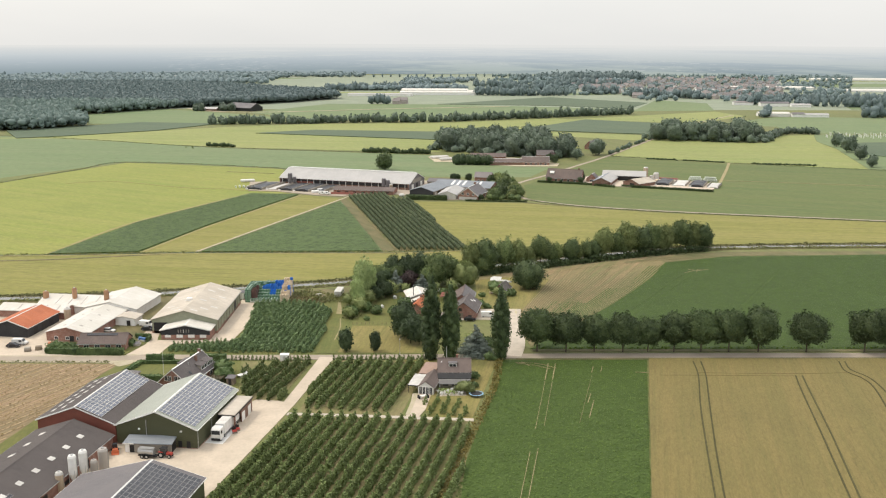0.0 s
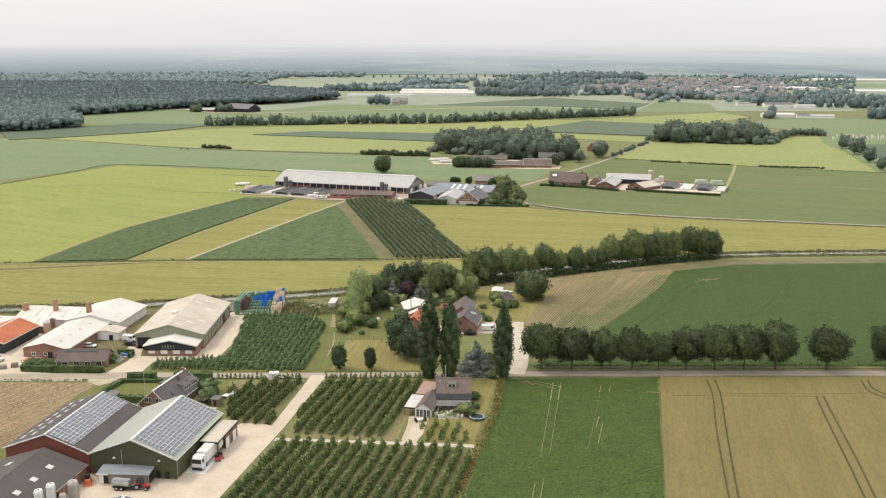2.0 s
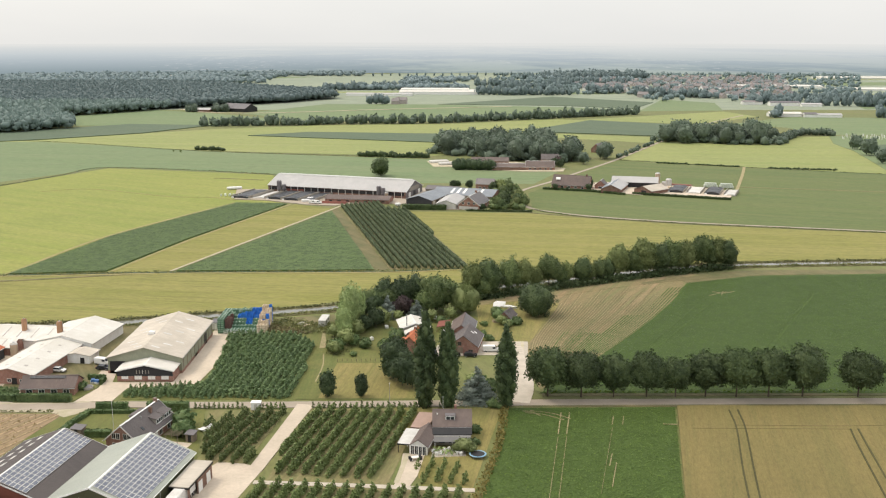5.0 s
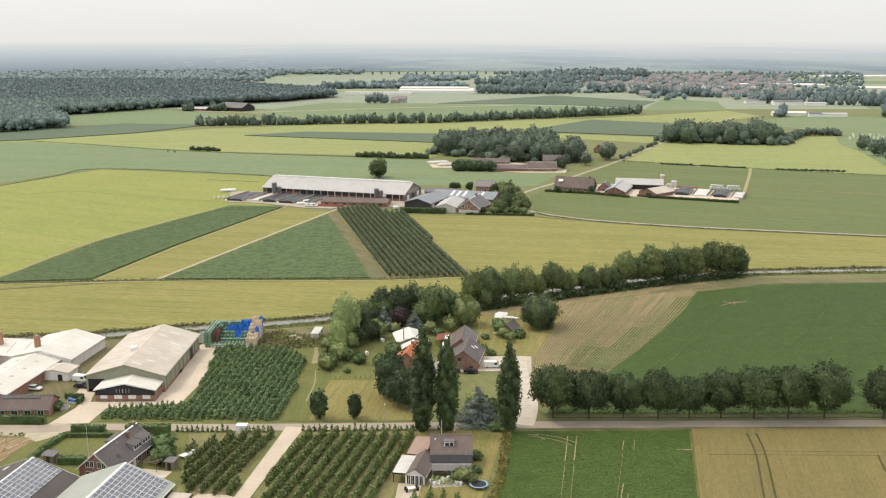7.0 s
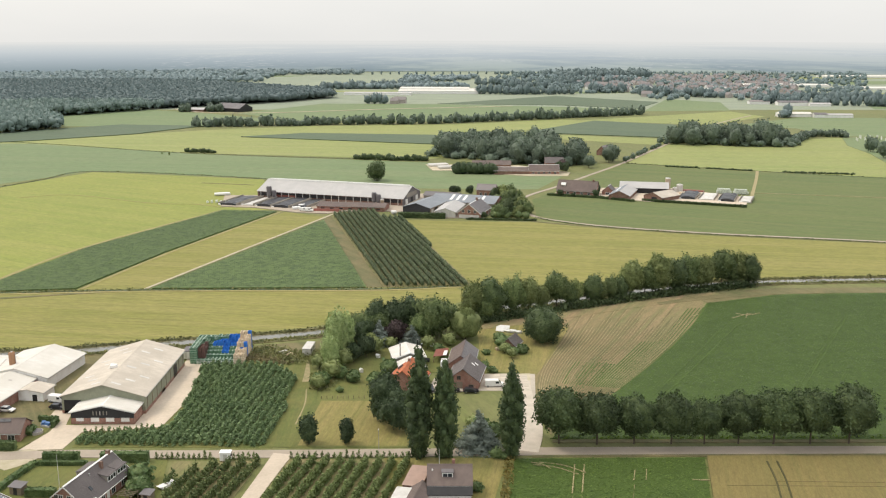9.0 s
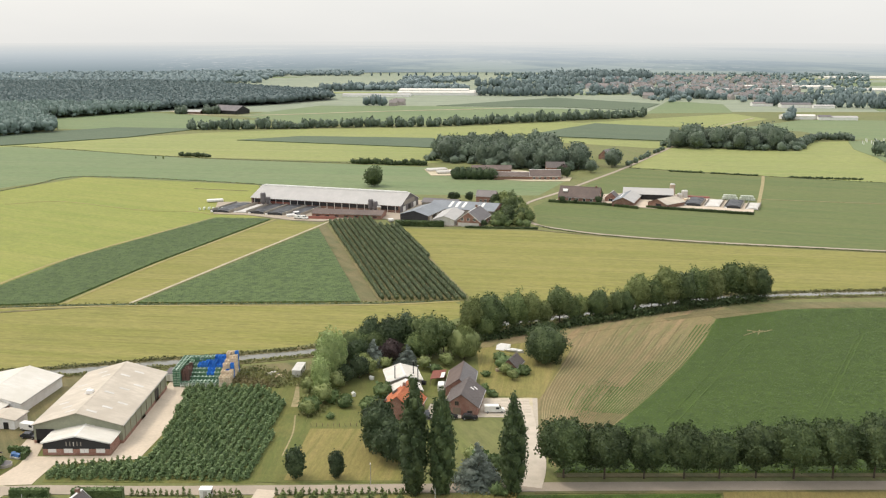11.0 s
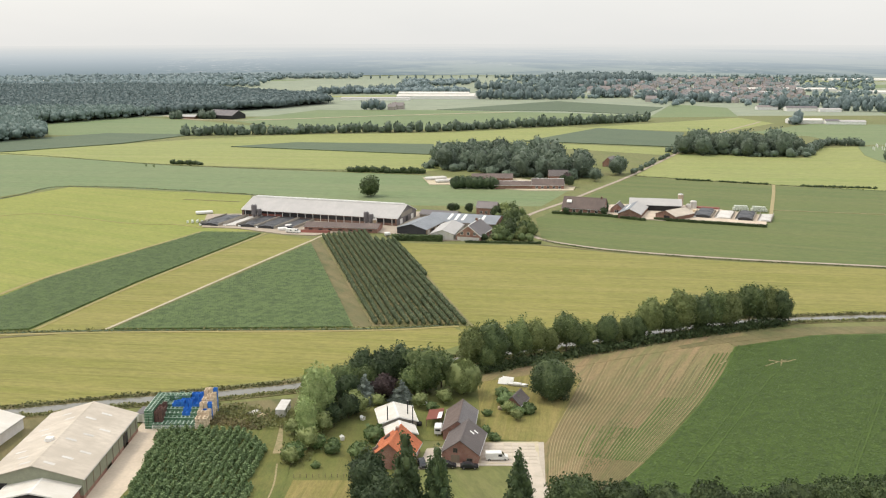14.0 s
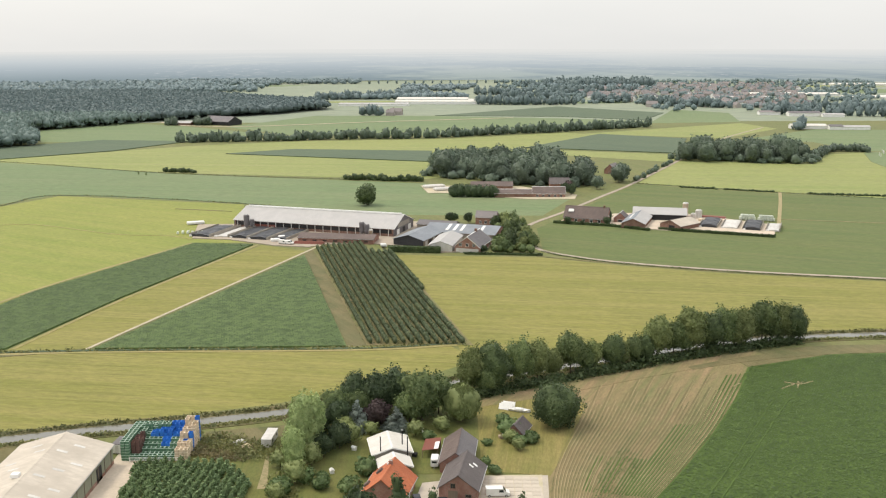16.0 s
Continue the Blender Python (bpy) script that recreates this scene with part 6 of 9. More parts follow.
# ---------------------------------------------------------------- buildings
def barn(name, m, w, l, eave, ridge, mats, label, category="barn", ridge_x=0.0, eave_r=None, over=0.4, trim=None, plinth=None, cap=True, group=""):
    """A pitched-roof building: ridge along local y, centre of the footprint at the origin, front wall at -y.
    mats: front, back, left, right wall and roof (left, right)."""
    t = thing(name, m, label, category, group)
    el, er = eave, eave if eave_r is None else eave_r
    th = 0.3
    gable = [(-w / 2, -0.2), (w / 2, -0.2), (w / 2, er), (ridge_x, ridge), (-w / 2, el)]
    part("front_wall", prism(gable, "y", -l / 2, -l / 2 + th), M[mats[0]], t)
    part("back_wall", prism(gable, "y", l / 2 - th, l / 2), M[mats[1]], t)
    part("side_wall", box(-w / 2 + 0.003, -w / 2 + th, -l / 2 + th, l / 2 - th, -0.2, el), M[mats[2]], t)
    part("side_wall", box(w / 2 - th, w / 2 - 0.003, -l / 2 + th, l / 2 - th, -0.2, er), M[mats[3]], t)
    if plinth:
        bm = bmesh.new()
        for x0, x1, y0, y1 in ((-w / 2 - 0.05, w / 2 + 0.05, -l / 2 - 0.05, -l / 2 - 0.003), (-w / 2 - 0.05, w / 2 + 0.05, l / 2 + 0.003, l / 2 + 0.05), (w / 2 + 0.003, w / 2 + 0.05, -l / 2, l / 2), (-w / 2 - 0.05, -w / 2 - 0.003, -l / 2, l / 2)):
            box_into(bm, x0, x1, y0, y1, -0.1, plinth[1])
        part("plinth", bm, M[plinth[0]], t)
    # roof slopes with thickness and overhang
    k = 0.16
    for s, xe, ze in ((-1, -w / 2, el), (1, w / 2, er)):
        run = abs(xe - ridge_x)
        drop = (ridge - ze) / run * over
        xo = xe + s * over
        out = [(ridge_x, ridge + 0.01), (xo, ze - drop + 0.01), (xo, ze - drop + k), (ridge_x, ridge + k + 0.02)]
        part("roof_slope", prism(out, "y", -l / 2 - over, l / 2 + over), M[mats[4] if s < 0 else mats[5]], t)
        bm = bmesh.new()
        box_into(bm, min(xo, xo + s * 0.14), max(xo, xo + s * 0.14), -l / 2 - over, l / 2 + over, ze - drop - 0.06, ze - drop + 0.08)
        part("gutter", bm, M[trim or "metal"], t)
        if trim:
            for yy in (-l / 2 - over, l / 2 + over):
                y0, y1 = (yy - 0.06, yy - 0.003) if yy < 0 else (yy + 0.003, yy + 0.06)
                edge = [(ridge_x, ridge - 0.14), (xo, ze - drop - 0.14), (xo, ze - drop + k + 0.05), (ridge_x, ridge + k + 0.07)]
                part("verge_board", prism(edge, "y", y0, y1), M[trim], t, "white verge board" if trim == "white" else "")
    if cap:
        zz = ridge + k + 0.03
        part("ridge_cap", prism([(ridge_x - 0.3, zz - 0.08), (ridge_x, zz + 0.07), (ridge_x + 0.3, zz - 0.08), (ridge_x, zz - 0.02)], "y", -l / 2 - over, l / 2 + over), M[trim or mats[4]], t)
    t["dims"] = (w, l, el, er, ridge, ridge_x)
    return t


def on_wall(t, name, side, a, z0, width, height, mat, label="", frame_mat=None, proud=0.05):
    """A door or window on a wall of a barn: a panel, with a frame round it if asked for. side: front, back, left, right; a: place along the wall."""
    w, l = t["dims"][0], t["dims"][1]
    def plate(x0, x1, zz0, zz1, p0, p1):
        if side == "front":
            return box(x0, x1, -l / 2 - p1, -l / 2 - p0, zz0, zz1)
        if side == "back":
            return box(x0, x1, l / 2 + p0, l / 2 + p1, zz0, zz1)
        if side == "right":
            return box(w / 2 + p0, w / 2 + p1, x0, x1, zz0, zz1)
        return box(-w / 2 - p1, -w / 2 - p0, x0, x1, zz0, zz1)
    ob = part(name, plate(a - width / 2, a + width / 2, z0, z0 + height, 0.004, proud), M[mat], t, label)
    if frame_mat:
        f = 0.12
        q = proud + 0.03
        for x0, x1, zz0, zz1 in ((a - width / 2 - f, a + width / 2 + f, z0 + height, z0 + height + f), (a - width / 2 - f, a + width / 2 + f, z0 - f, z0), (a - width / 2 - f, a - width / 2, z0, z0 + height), (a + width / 2, a + width / 2 + f, z0, z0 + height)):
            part("frame", plate(x0, x1, zz0, zz1, 0.004, q), M[frame_mat], ob)
        if name == "window" and width > 0.7:
            part("glazing_bar", plate(a - 0.03, a + 0.03, z0, z0 + height, proud + 0.002, q), M[frame_mat], ob)
    return ob


def slope_frame(t, side):
    """Local axes on a roof slope: origin at the ridge's middle, u along y, d down the slope, n out."""
    w, l, el, er, rz, rx = t["dims"]
    s = -1 if side == "left" else 1
    xe, ze = (-w / 2, el) if s < 0 else (w / 2, er)
    d = Vector((xe - rx, 0, ze - rz))
    length = d.length
    d.normalize()
    n = Vector((-d.z * s, 0, d.x * s))
    o = Vector((rx, 0, rz + 0.17)) + n * 0.0
    return o, d, n, length


def on_roof(t, side, y0, y1, d0, d1, rise, mat, name, label="", mesh=None):
    """A flat piece lying on a roof slope from d0 to d1 down it, rise thick."""
    o, d, n, length = slope_frame(t, side)
    bm = bmesh.new()
    c = []
    for hgt in (0.02, 0.02 + rise):
        for yy in (y0, y1):
            for dd in (d0, d1):
                p = o + d * dd + n * hgt
                c.append(bm.verts.new((p.x, yy, p.z)))
    for f in ((0, 2, 3, 1), (4, 5, 7, 6), (0, 1, 5, 4), (2, 6, 7, 3), (0, 4, 6, 2), (1, 3, 7, 5)):
        bm.faces.new([c[i] for i in f])
    bmesh.ops.recalc_face_normals(bm, faces=bm.faces)
    return part(name, bm, M[mat], t, label)


def solar(t, side, ny, nd, y0, d0, pw=1.66, ph=1.0, mat="panel", gap=0.03, frame_mat="silo"):
    """A field of photovoltaic modules on a slope, each of its own, on shared meshes: frame and glass."""
    o, d, n, length = slope_frame(t, side)
    fr = bmesh.new()
    for x0, x1, yy0, yy1 in ((0, pw, 0, 0.065), (0, pw, ph - 0.065, ph), (0, 0.065, 0.065, ph - 0.065), (pw - 0.065, pw, 0.065, ph - 0.065)):
        box_into(fr, x0, x1, yy0, yy1, 0, 0.05)
    fme = bpy.data.meshes.new("module_frame")
    fr.to_mesh(fme)
    fr.free()
    fme.materials.append(M[frame_mat])
    g = box(0.065, pw - 0.065, 0.065, ph - 0.065, 0.01, 0.035)
    gme = bpy.data.meshes.new("solar_panel")
    g.to_mesh(gme)
    g.free()
    gme.materials.append(M[mat])
    ex, ey = Vector((0, 1, 0)), -d
    rot = Matrix((ex, ey, ex.cross(ey))).transposed()
    if rot.col[2].dot(n) < 0:
        ex = Vector((0, -1, 0))
        rot = Matrix((ex, ey, ex.cross(ey))).transposed()
    for i in range(ny):
        for j in range(nd):
            p = o + d * (d0 + (j + 1) * (ph + gap)) + n * 0.1
            yy = y0 + i * (pw + gap) + (pw if ex.y < 0 else 0)
            ob = new("solar_panel", gme)
            ob.parent = t
            ob.matrix_local = Matrix.Translation((p.x, yy, p.z)) @ rot.to_4x4()
            f = new("module_frame", fme)
            f.parent = ob


def silo(name, x, y, h, r, mat, label, legs=True):
    t = thing(name, pose(x, y, 0), label, "silo", "feed silos")
    z0 = 2.2 if legs else 0.0
    bm = bmesh.new()
    tube_into(bm, 0, 0, z0 + (1.2 if legs else 0), h - 0.8, r, r, 20)
    part("body", bm, M[mat], t)
    bm = bmesh.new()
    tube_into(bm, 0, 0, h - 0.8, h - 0.25, r + 0.04, r * 0.8, 20)
    part("cone_roof", bm, M["silo"] if mat == "silo_tan" else M[mat], t)
    bm = bmesh.new()
    tube_into(bm, 0, 0, h - 0.25, h, r * 0.3, r * 0.3, 12)
    part("filler_cap", bm, M["metal"], t)
    if legs:
        bm = bmesh.new()
        tube_into(bm, 0, 0, 1.0, z0 + 1.2, 0.25, r, 16)
        part("hopper", bm, M[mat], t)
        for k in range(4):
            a = math.pi / 4 + k * math.pi / 2
            bm = bmesh.new()
            rod_into(bm, (math.cos(a) * r, math.sin(a) * r, -0.05), (math.cos(a) * r, math.sin(a) * r, z0 + 2), 0.07)
            part("leg", bm, M["metal"], t)
    bm = bmesh.new()
    rod_into(bm, (r + 0.08, 0, 0.2), (r + 0.08, 0, h - 0.5), 0.06)
    part("fill_pipe", bm, M["metal"], t)
    return t


def place(fx, fy, rot, w, l):
    """Pose of a building from its front right corner and the turn of its axis."""
    a = radians(rot)
    ux, uy = -math.sin(a), math.cos(a)
    vx, vy = math.cos(a), math.sin(a)
    return pose(fx - vx * w / 2 + ux * l / 2, fy - vy * w / 2 + uy * l / 2, 0, 0, 0, rot)


R1 = -8.5
# fruit farm with the solar roofs
gb = barn("barn", place(-60.7, 223.3, R1, 21.3, 27.8), 21.3, 27.8, 5.5, 9.6, ("green_wall", "green_wall", "green_wall", "green_wall", "pale_green_roof", "pale_green_roof"), "dark green clad barn with a solar roof", trim="white", plinth=("brick", 0.5))
solar(gb, "right", 16, 10, -13.4, 0.45)
rb = barn("barn", place(-82.0, 226.6, R1, 21.3, 27.3), 21.3, 27.3, 5.5, 9.5, ("red_wall", "red_wall", "red_wall", "red_wall", "dark_roof", "dark_roof"), "red clad barn with a dark solar roof", trim="white")
solar(rb, "right", 16, 7, -13.6, 0.2)
db = barn("barn", place(-88.7, 179, R1, 20.5, 45.5), 20.5, 45.5, 3.6, 7.0, ("brick", "brick", "brick", "brick", "dark_roof", "dark_roof"), "low brick shed with a dark sheet roof and skylights")
sb = barn("barn", place(-55.8, 171.5, R1, 29, 25), 29, 25, 4.1, 8.8, ("green_wall", "green_wall", "green_wall", "green_wall", "slate_roof", "slate_roof"), "green barn with dark solar modules on its roof", ridge_x=2.4, eave_r=5.5, trim="white")
solar(sb, "right", 14, 12, -12.2, 0.25, mat="panel_dark", frame_mat="panel_rim")
cb = barn("barn", place(-93.3, 168.5, R1, 20, 21), 20, 21, 4.5, 7.5, ("green_wall", "green_wall", "green_wall", "green_wall", "slate_roof", "slate_roof"), "barn at the yard's edge with solar modules", trim="white")
solar(cb, "right", 12, 9, -10.2, 0.3, mat="panel_dark", frame_mat="panel_rim")
# storage barn with its white-roofed annex
ba = barn("barn", place(-78.3, 319.4, 0, 22.6, 38.6), 22.6, 38.6, 5.3, 8.5, ("green_grey_wall", "green_grey_wall", "brick", "green_grey_wall", "grey_roof", "grey_roof"), "large storage barn with a weathered grey sheet roof", plinth=("brick", 1.2))
an = barn("annex", place(-79.2, 312.4, 0, 16.6, 6.9), 16.6, 6.9, 3.6, 5.4, ("black_wall", "black_wall", "brick", "brick", "white_roof", "white_roof"), "brick annex with black gable boards and white roof", trim="white", plinth=("brick", 1.9))
# pig farm
barn("barn", place(-112.5, 338, -7, 20, 22), 20, 22, 3.6, 6.0, ("white", "white", "white", "white", "white_roof", "white_roof"), "low stable with a bright white roof")
wc = barn("barn", place(-119.5, 309, -7, 15, 30), 15, 30, 3.4, 5.2, ("brick", "brick", "brick", "brick", "white_roof", "white_roof"), "brick stable with a white sheet roof")
ob_ = barn("barn", place(-142, 313.8, -8, 14, 20), 14, 20, 3.8, 6.2, ("black_wall", "black_wall", "black_wall", "black_wall", "tile_orange", "tile_orange"), "black boarded barn with an orange tiled roof", trim="white")
# long cattle barn
lb = barn("barn", pose(-65.5, 674.0, 0, 0, 0, -108), 31, 98.5, 4.8, 10.2, ("slate_roof", "slate_roof", "brick_brown", "brick_brown", "steel_roof", "steel_roof"), "very long cattle barn with a grey steel roof", trim="white")


# ---------------------------------------------------------------- details of the near barns
# green barn: doors, lamps, downpipes
for a in (6.2, 8.4):
    on_wall(gb, "door", "front", a, 0, 1.0, 2.2, "dark", "dark personnel door")
for a in (-4.5, 6.6):
    on_wall(gb, "flood_lamp", "front", a, 4.6, 0.5, 0.35, "white", "white flood lamp", proud=0.35)
on_wall(gb, "downpipe", "front", -2.6, 0.2, 0.14, 7.0, "metal", proud=0.16)
on_wall(gb, "downpipe", "right", -13.4, 0.2, 0.14, 5.2, "metal", proud=0.16)
on_wall(gb, "downpipe", "right", -4.5, 0.2, 0.14, 5.2, "metal", proud=0.16)
# skylights of the dark sheds
for k in range(6):
    on_roof(db, "right", 16 - 6.4 * k, 17.6 - 6.4 * k, 4.6, 6.0, 0.06, "silo", "skylight", "pale skylight")
    on_roof(db, "left", 16 - 6.4 * k, 17.6 - 6.4 * k, 4.6, 6.0, 0.06, "silo", "skylight", "pale skylight")
for k in range(7):
    on_roof(rb, "left", -11 + 3.6 * k, -9.2 + 3.6 * k, 5.0, 5.9, 0.06, "silo", "skylight", "pale skylight strip")
    on_roof(rb, "left", -11 + 3.6 * k, -9.2 + 3.6 * k, 8.2, 9.1, 0.06, "silo", "skylight", "pale skylight strip")
for k, a in enumerate((-16, -8, 1, 10, 18)):
    on_wall(db, "door" if k % 2 else "window", "right", a, 0 if k % 2 else 1.0, 2.0, 2.6 if k % 2 else 1.0, "dark", "dark shed opening")
# loading dock
dk = thing("loading_dock", pose(-55.1, 242.4, 0, 0, 0, R1), "flat-roofed loading dock with brick base", "dock")
part("roof", box(-2.3, 2.3, -6.8, 6.8, 4.2, 4.45, 0.05), M["grey_roof"], dk, "pale flat roof")
for x0, x1, y0, y1 in ((-2.36, 2.36, -6.86, -6.7), (-2.36, 2.36, 6.7, 6.86), (-2.36, -2.2, -6.7, 6.7), (2.2, 2.36, -6.7, 6.7)):
    part("fascia", box(x0, x1, y0, y1, 3.85, 4.2), M["dark"], dk)
part("back_wall", box(-2.2, 2.1, 6.4, 6.7, 0, 4.2), M["brick"], dk)
part("side_wall", box(1.85, 2.15, -1.5, 6.4, 0, 4.2), M["brick_brown"], dk)
part("side_wall", box(1.85, 2.15, -6.5, -5.8, 0, 4.2), M["brick_brown"], dk)
part("inner_wall", box(-2.2, 1.85, 0.4, 0.6, 0, 4.2), M["dark"], dk)
for a in (-0.2, 4.4):
    part("roller_door", box(2.16, 2.2, a - 1.1, a + 1.1, 0.1, 2.9), M["white"], dk, "white roller door")
part("ramp", box(-2.3, 2.4, -16, -7.0, 0.28, 0.36), M["white"], dk, "pale concrete loading ramp")
# brick store in the yard
cab = thing("store", pose(-72.2, 222.7, 0, 0, 0, R1 + 5), "pale brick store with a grey sheet roof", "shed")
part("body", box(-5.9, 5.9, -1.7, 1.9, 0, 2.7, 0.03), M["grey_wall"], cab)
part("roof", prism([(-2.1, 2.7), (2.2, 3.2), (2.2, 3.35), (-2.1, 2.85)], "x", -6.2, 6.2), M["blue_grey_roof"], cab)
part("fascia", box(-6.22, -3.4, -2.16, -2.1, 2.62, 2.9), M["white"], cab)
part("door", box(-4.6, -3.5, -1.75, -1.7, 0, 2.2), M["dark"], cab)
part("white_panel", box(-5.8, -4.7, -1.74, -1.7, 0, 2.4), M["white"], cab)
part("side_panel", box(5.9, 5.95, -1.4, 1.6, 0, 2.6), M["dark"], cab)
for i, (x, y, h, r, mt, lg) in enumerate(((-83.9, 203.2, 8.0, 0.95, "white", True), (-82.5, 206.0, 8.0, 0.95, "white", True), (-80.4, 206.8, 5.2, 0.8, "silo_grey", False), (-79.6, 210.6, 6.4, 1.15, "silo_grey", False), (-85.6, 199.6, 5.6, 0.9, "silo_tan", False))):
    silo("silo", x, y, h, r, mt, "pale round feed silo with a pipe" if mt == "white" else "tan round feed silo with white cap" if mt == "silo_tan" else "grey galvanised feed silo beside the shed", lg)


def wheel(x, y, r, w, parent):
    bm = bmesh.new()
    bmesh.ops.create_cone(bm, cap_ends=True, segments=16, radius1=r, radius2=r, depth=w, matrix=Matrix.Translation((x, y, r)) @ Matrix.Rotation(radians(90), 4, "Y"))
    t = part("wheel", bm, M["rubber"], parent)
    bm = bmesh.new()
    bmesh.ops.create_cone(bm, cap_ends=True, segments=12, radius1=r * 0.55, radius2=r * 0.55, depth=w + 0.04, matrix=Matrix.Translation((x, y, r)) @ Matrix.Rotation(radians(90), 4, "Y"))
    part("rim", bm, M["metal"], t)
    return t


def truck(m):
    t = thing("truck", m, "white lorry with a box trailer at the dock", "truck")
    part("trailer", box(-1.27, 1.27, -1.0, 9.6, 1.0, 3.7, 0.05), M["white"], t)
    part("trailer_roof", box(-1.2, 1.2, -0.9, 9.5, 3.7, 3.73), M["silo"], t)
    part("chassis", box(-0.5, 0.5, -3.6, 9.5, 0.7, 1.0), M["dark"], t)
    cabp = part("cab", prism([(-3.9, 0.5), (-1.5, 0.5), (-1.5, 3.45), (-3.2, 3.45), (-3.8, 3.1), (-3.95, 1.9)], "x", -1.22, 1.22), M["white"], t)
    part("windscreen", box(-1.1, 1.1, -3.98, -3.9, 1.95, 2.95), M["glass"], cabp)
    part("bumper", box(-1.22, 1.22, -4.02, -3.9, 0.35, 0.95), M["dark"], cabp)
    part("side_window", box(1.22, 1.24, -3.5, -2.5, 1.95, 2.8), M["glass"], cabp)
    for x in (-1.0, 1.0):
        for y in (-3.0, -0.6, 6.2, 7.4, 8.6):
            wheel(x, y, 0.5, 0.35, t)
    for y in (2.0, 4.5):
        part("underrun_rail", box(1.15, 1.22, y - 1.4, y + 1.4, 0.55, 0.9), M["metal"], t)
    return t


truck(pose(-56.5, 231.5, 0.32, 0, 0, R1))


def car(name, m, mat, label, van=False, length=4.4):
    """A car or van: shaped body, glasshouse, wheels, lamps, bumpers."""
    t = thing(name, m, label, "van" if van else "car")
    l = length / 2
    h = 2.1 if van else 1.45
    w = 0.98 if van else 0.88
    if van:
        prof = [(-l, 0.35), (l, 0.35), (l, h - 0.06), (l - 0.1, h), (-l + 1.7, h), (-l + 0.95, 1.25), (-l + 0.05, 1.0)]
    else:
        prof = [(-l, 0.35), (l, 0.35), (l, 0.85), (l - 0.1, 0.92), (-l + 1.1, 0.95), (-l + 0.05, 0.78)]
    bm = prism(prof, "x", -w, w)
    bmesh.ops.bevel(bm, geom=list(bm.edges), offset=0.06, segments=2, affect="EDGES")
    part("body", bm, M[mat], t)
    if not van:
        g = prism([(-l + 1.05, 0.93), (l - 0.25, 0.9), (l - 0.75, h), (-l + 1.75, h)], "x", -w + 0.1, w - 0.1)
        bmesh.ops.bevel(g, geom=list(g.edges), offset=0.05, segments=1, affect="EDGES")
        part("cabin", g, M["glass"], t)
        part("roof", box(-w + 0.14, w - 0.14, -l + 1.8, l - 0.8, h - 0.01, h + 0.03), M[mat], t)
    else:
        part("windscreen", prism([(-l + 0.98, 1.3), (-l + 1.66, h - 0.12), (-l + 1.62, h - 0.1), (-l + 0.92, 1.32)], "x", -w + 0.1, w - 0.1), M["glass"], t)
        for s in (-1, 1):
            part("side_window", box(min(s * w, s * (w + 0.015)), max(s * w, s * (w + 0.015)), -l + 1.5, -l + 2.5, 1.2, 1.8), M["glass"], t)
    for s in (-1, 1):
        for y in (-l + 0.85, l - 0.85):
            wheel(s * (w - 0.08), y, 0.32, 0.22, t)
        part("headlight", box(s * w * 0.75 - 0.15, s * w * 0.75 + 0.15, -l - 0.02, -l + 0.03, 0.6, 0.75), M["silo"], t)
        part("tail_light", box(s * w * 0.85 - 0.08, s * w * 0.85 + 0.08, l - 0.03, l + 0.02, 0.7, 1.0), M["red_paint"], t)
    part("bumper", box(-w, w, -l - 0.06, -l + 0.05, 0.35, 0.5), M["dark"], t)
    return t


def tractor_tanker(m):
    t = thing("tractor", m, "small red tractor parked in the yard", "tractor")
    part("bonnet", box(-0.45, 0.45, -1.9, -0.4, 0.7, 1.35, 0.08), M["red_paint"], t)
    part("cab", box(-0.65, 0.65, -0.4, 1.0, 0.8, 2.3, 0.06), M["glass"], t)
    part("cab_roof", box(-0.75, 0.75, -0.5, 1.1, 2.3, 2.45, 0.04), M["dark"], t)
    for s in (-1, 1):
        wheel(s * 0.75, 0.7, 0.75, 0.4, t)
        wheel(s * 0.65, -1.4, 0.45, 0.3, t)
        part("mudguard", box(s * 0.75 - 0.22, s * 0.75 + 0.22, 0.1, 1.4, 1.5, 1.6), M["red_paint"], t)
    return t


tractor_tanker(pose(-67.4, 218.6, 0.31, 0, 0, 78))


def tanker(m):
    t = thing("tank_trailer", m, "galvanised tank trailer behind the tractor", "trailer")
    bm = bmesh.new()
    bmesh.ops.create_cone(bm, cap_ends=True, segments=20, radius1=0.85, radius2=0.85, depth=4.0, matrix=Matrix.Translation((0, 0, 1.6)) @ Matrix.Rotation(radians(90), 4, "X"))
    part("tank", bm, M["metal"], t)
    part("chassis", box(-0.6, 0.6, -2.8, 2.1, 0.5, 0.75), M["dark"], t)
    part("rail", box(-0.7, 0.7, -2.0, 2.0, 2.45, 2.5), M["metal"], t)
    for s in (-1, 1):
        for y in (-0.3, 0.9):
            wheel(s * 0.85, y, 0.5, 0.35, t)
    return t


tanker(pose(-71.8, 218.4, 0.31, 0, 0, 82))
fork = thing("yard_loader", pose(-80.6, 221.2, 0.31, 0, 0, 20), "orange yard loader by the brick shed", "loader")
part("body", box(-0.7, 0.7, -1.0, 1.0, 0.4, 1.2, 0.1), M["orange_paint"], fork)
part("cab", box(-0.6, 0.6, -0.2, 0.9, 1.2, 2.2, 0.06), M["dark"], fork)
part("bucket", prism([(-1.9, 0.1), (-1.1, 0.1), (-1.1, 0.9), (-1.25, 0.9), (-1.3, 0.3)], "x", -0.9, 0.9), M["orange_paint"], fork)
for s in (-1, 1):
    for y in (-0.6, 0.6):
        wheel(s * 0.75, y, 0.4, 0.3, fork)
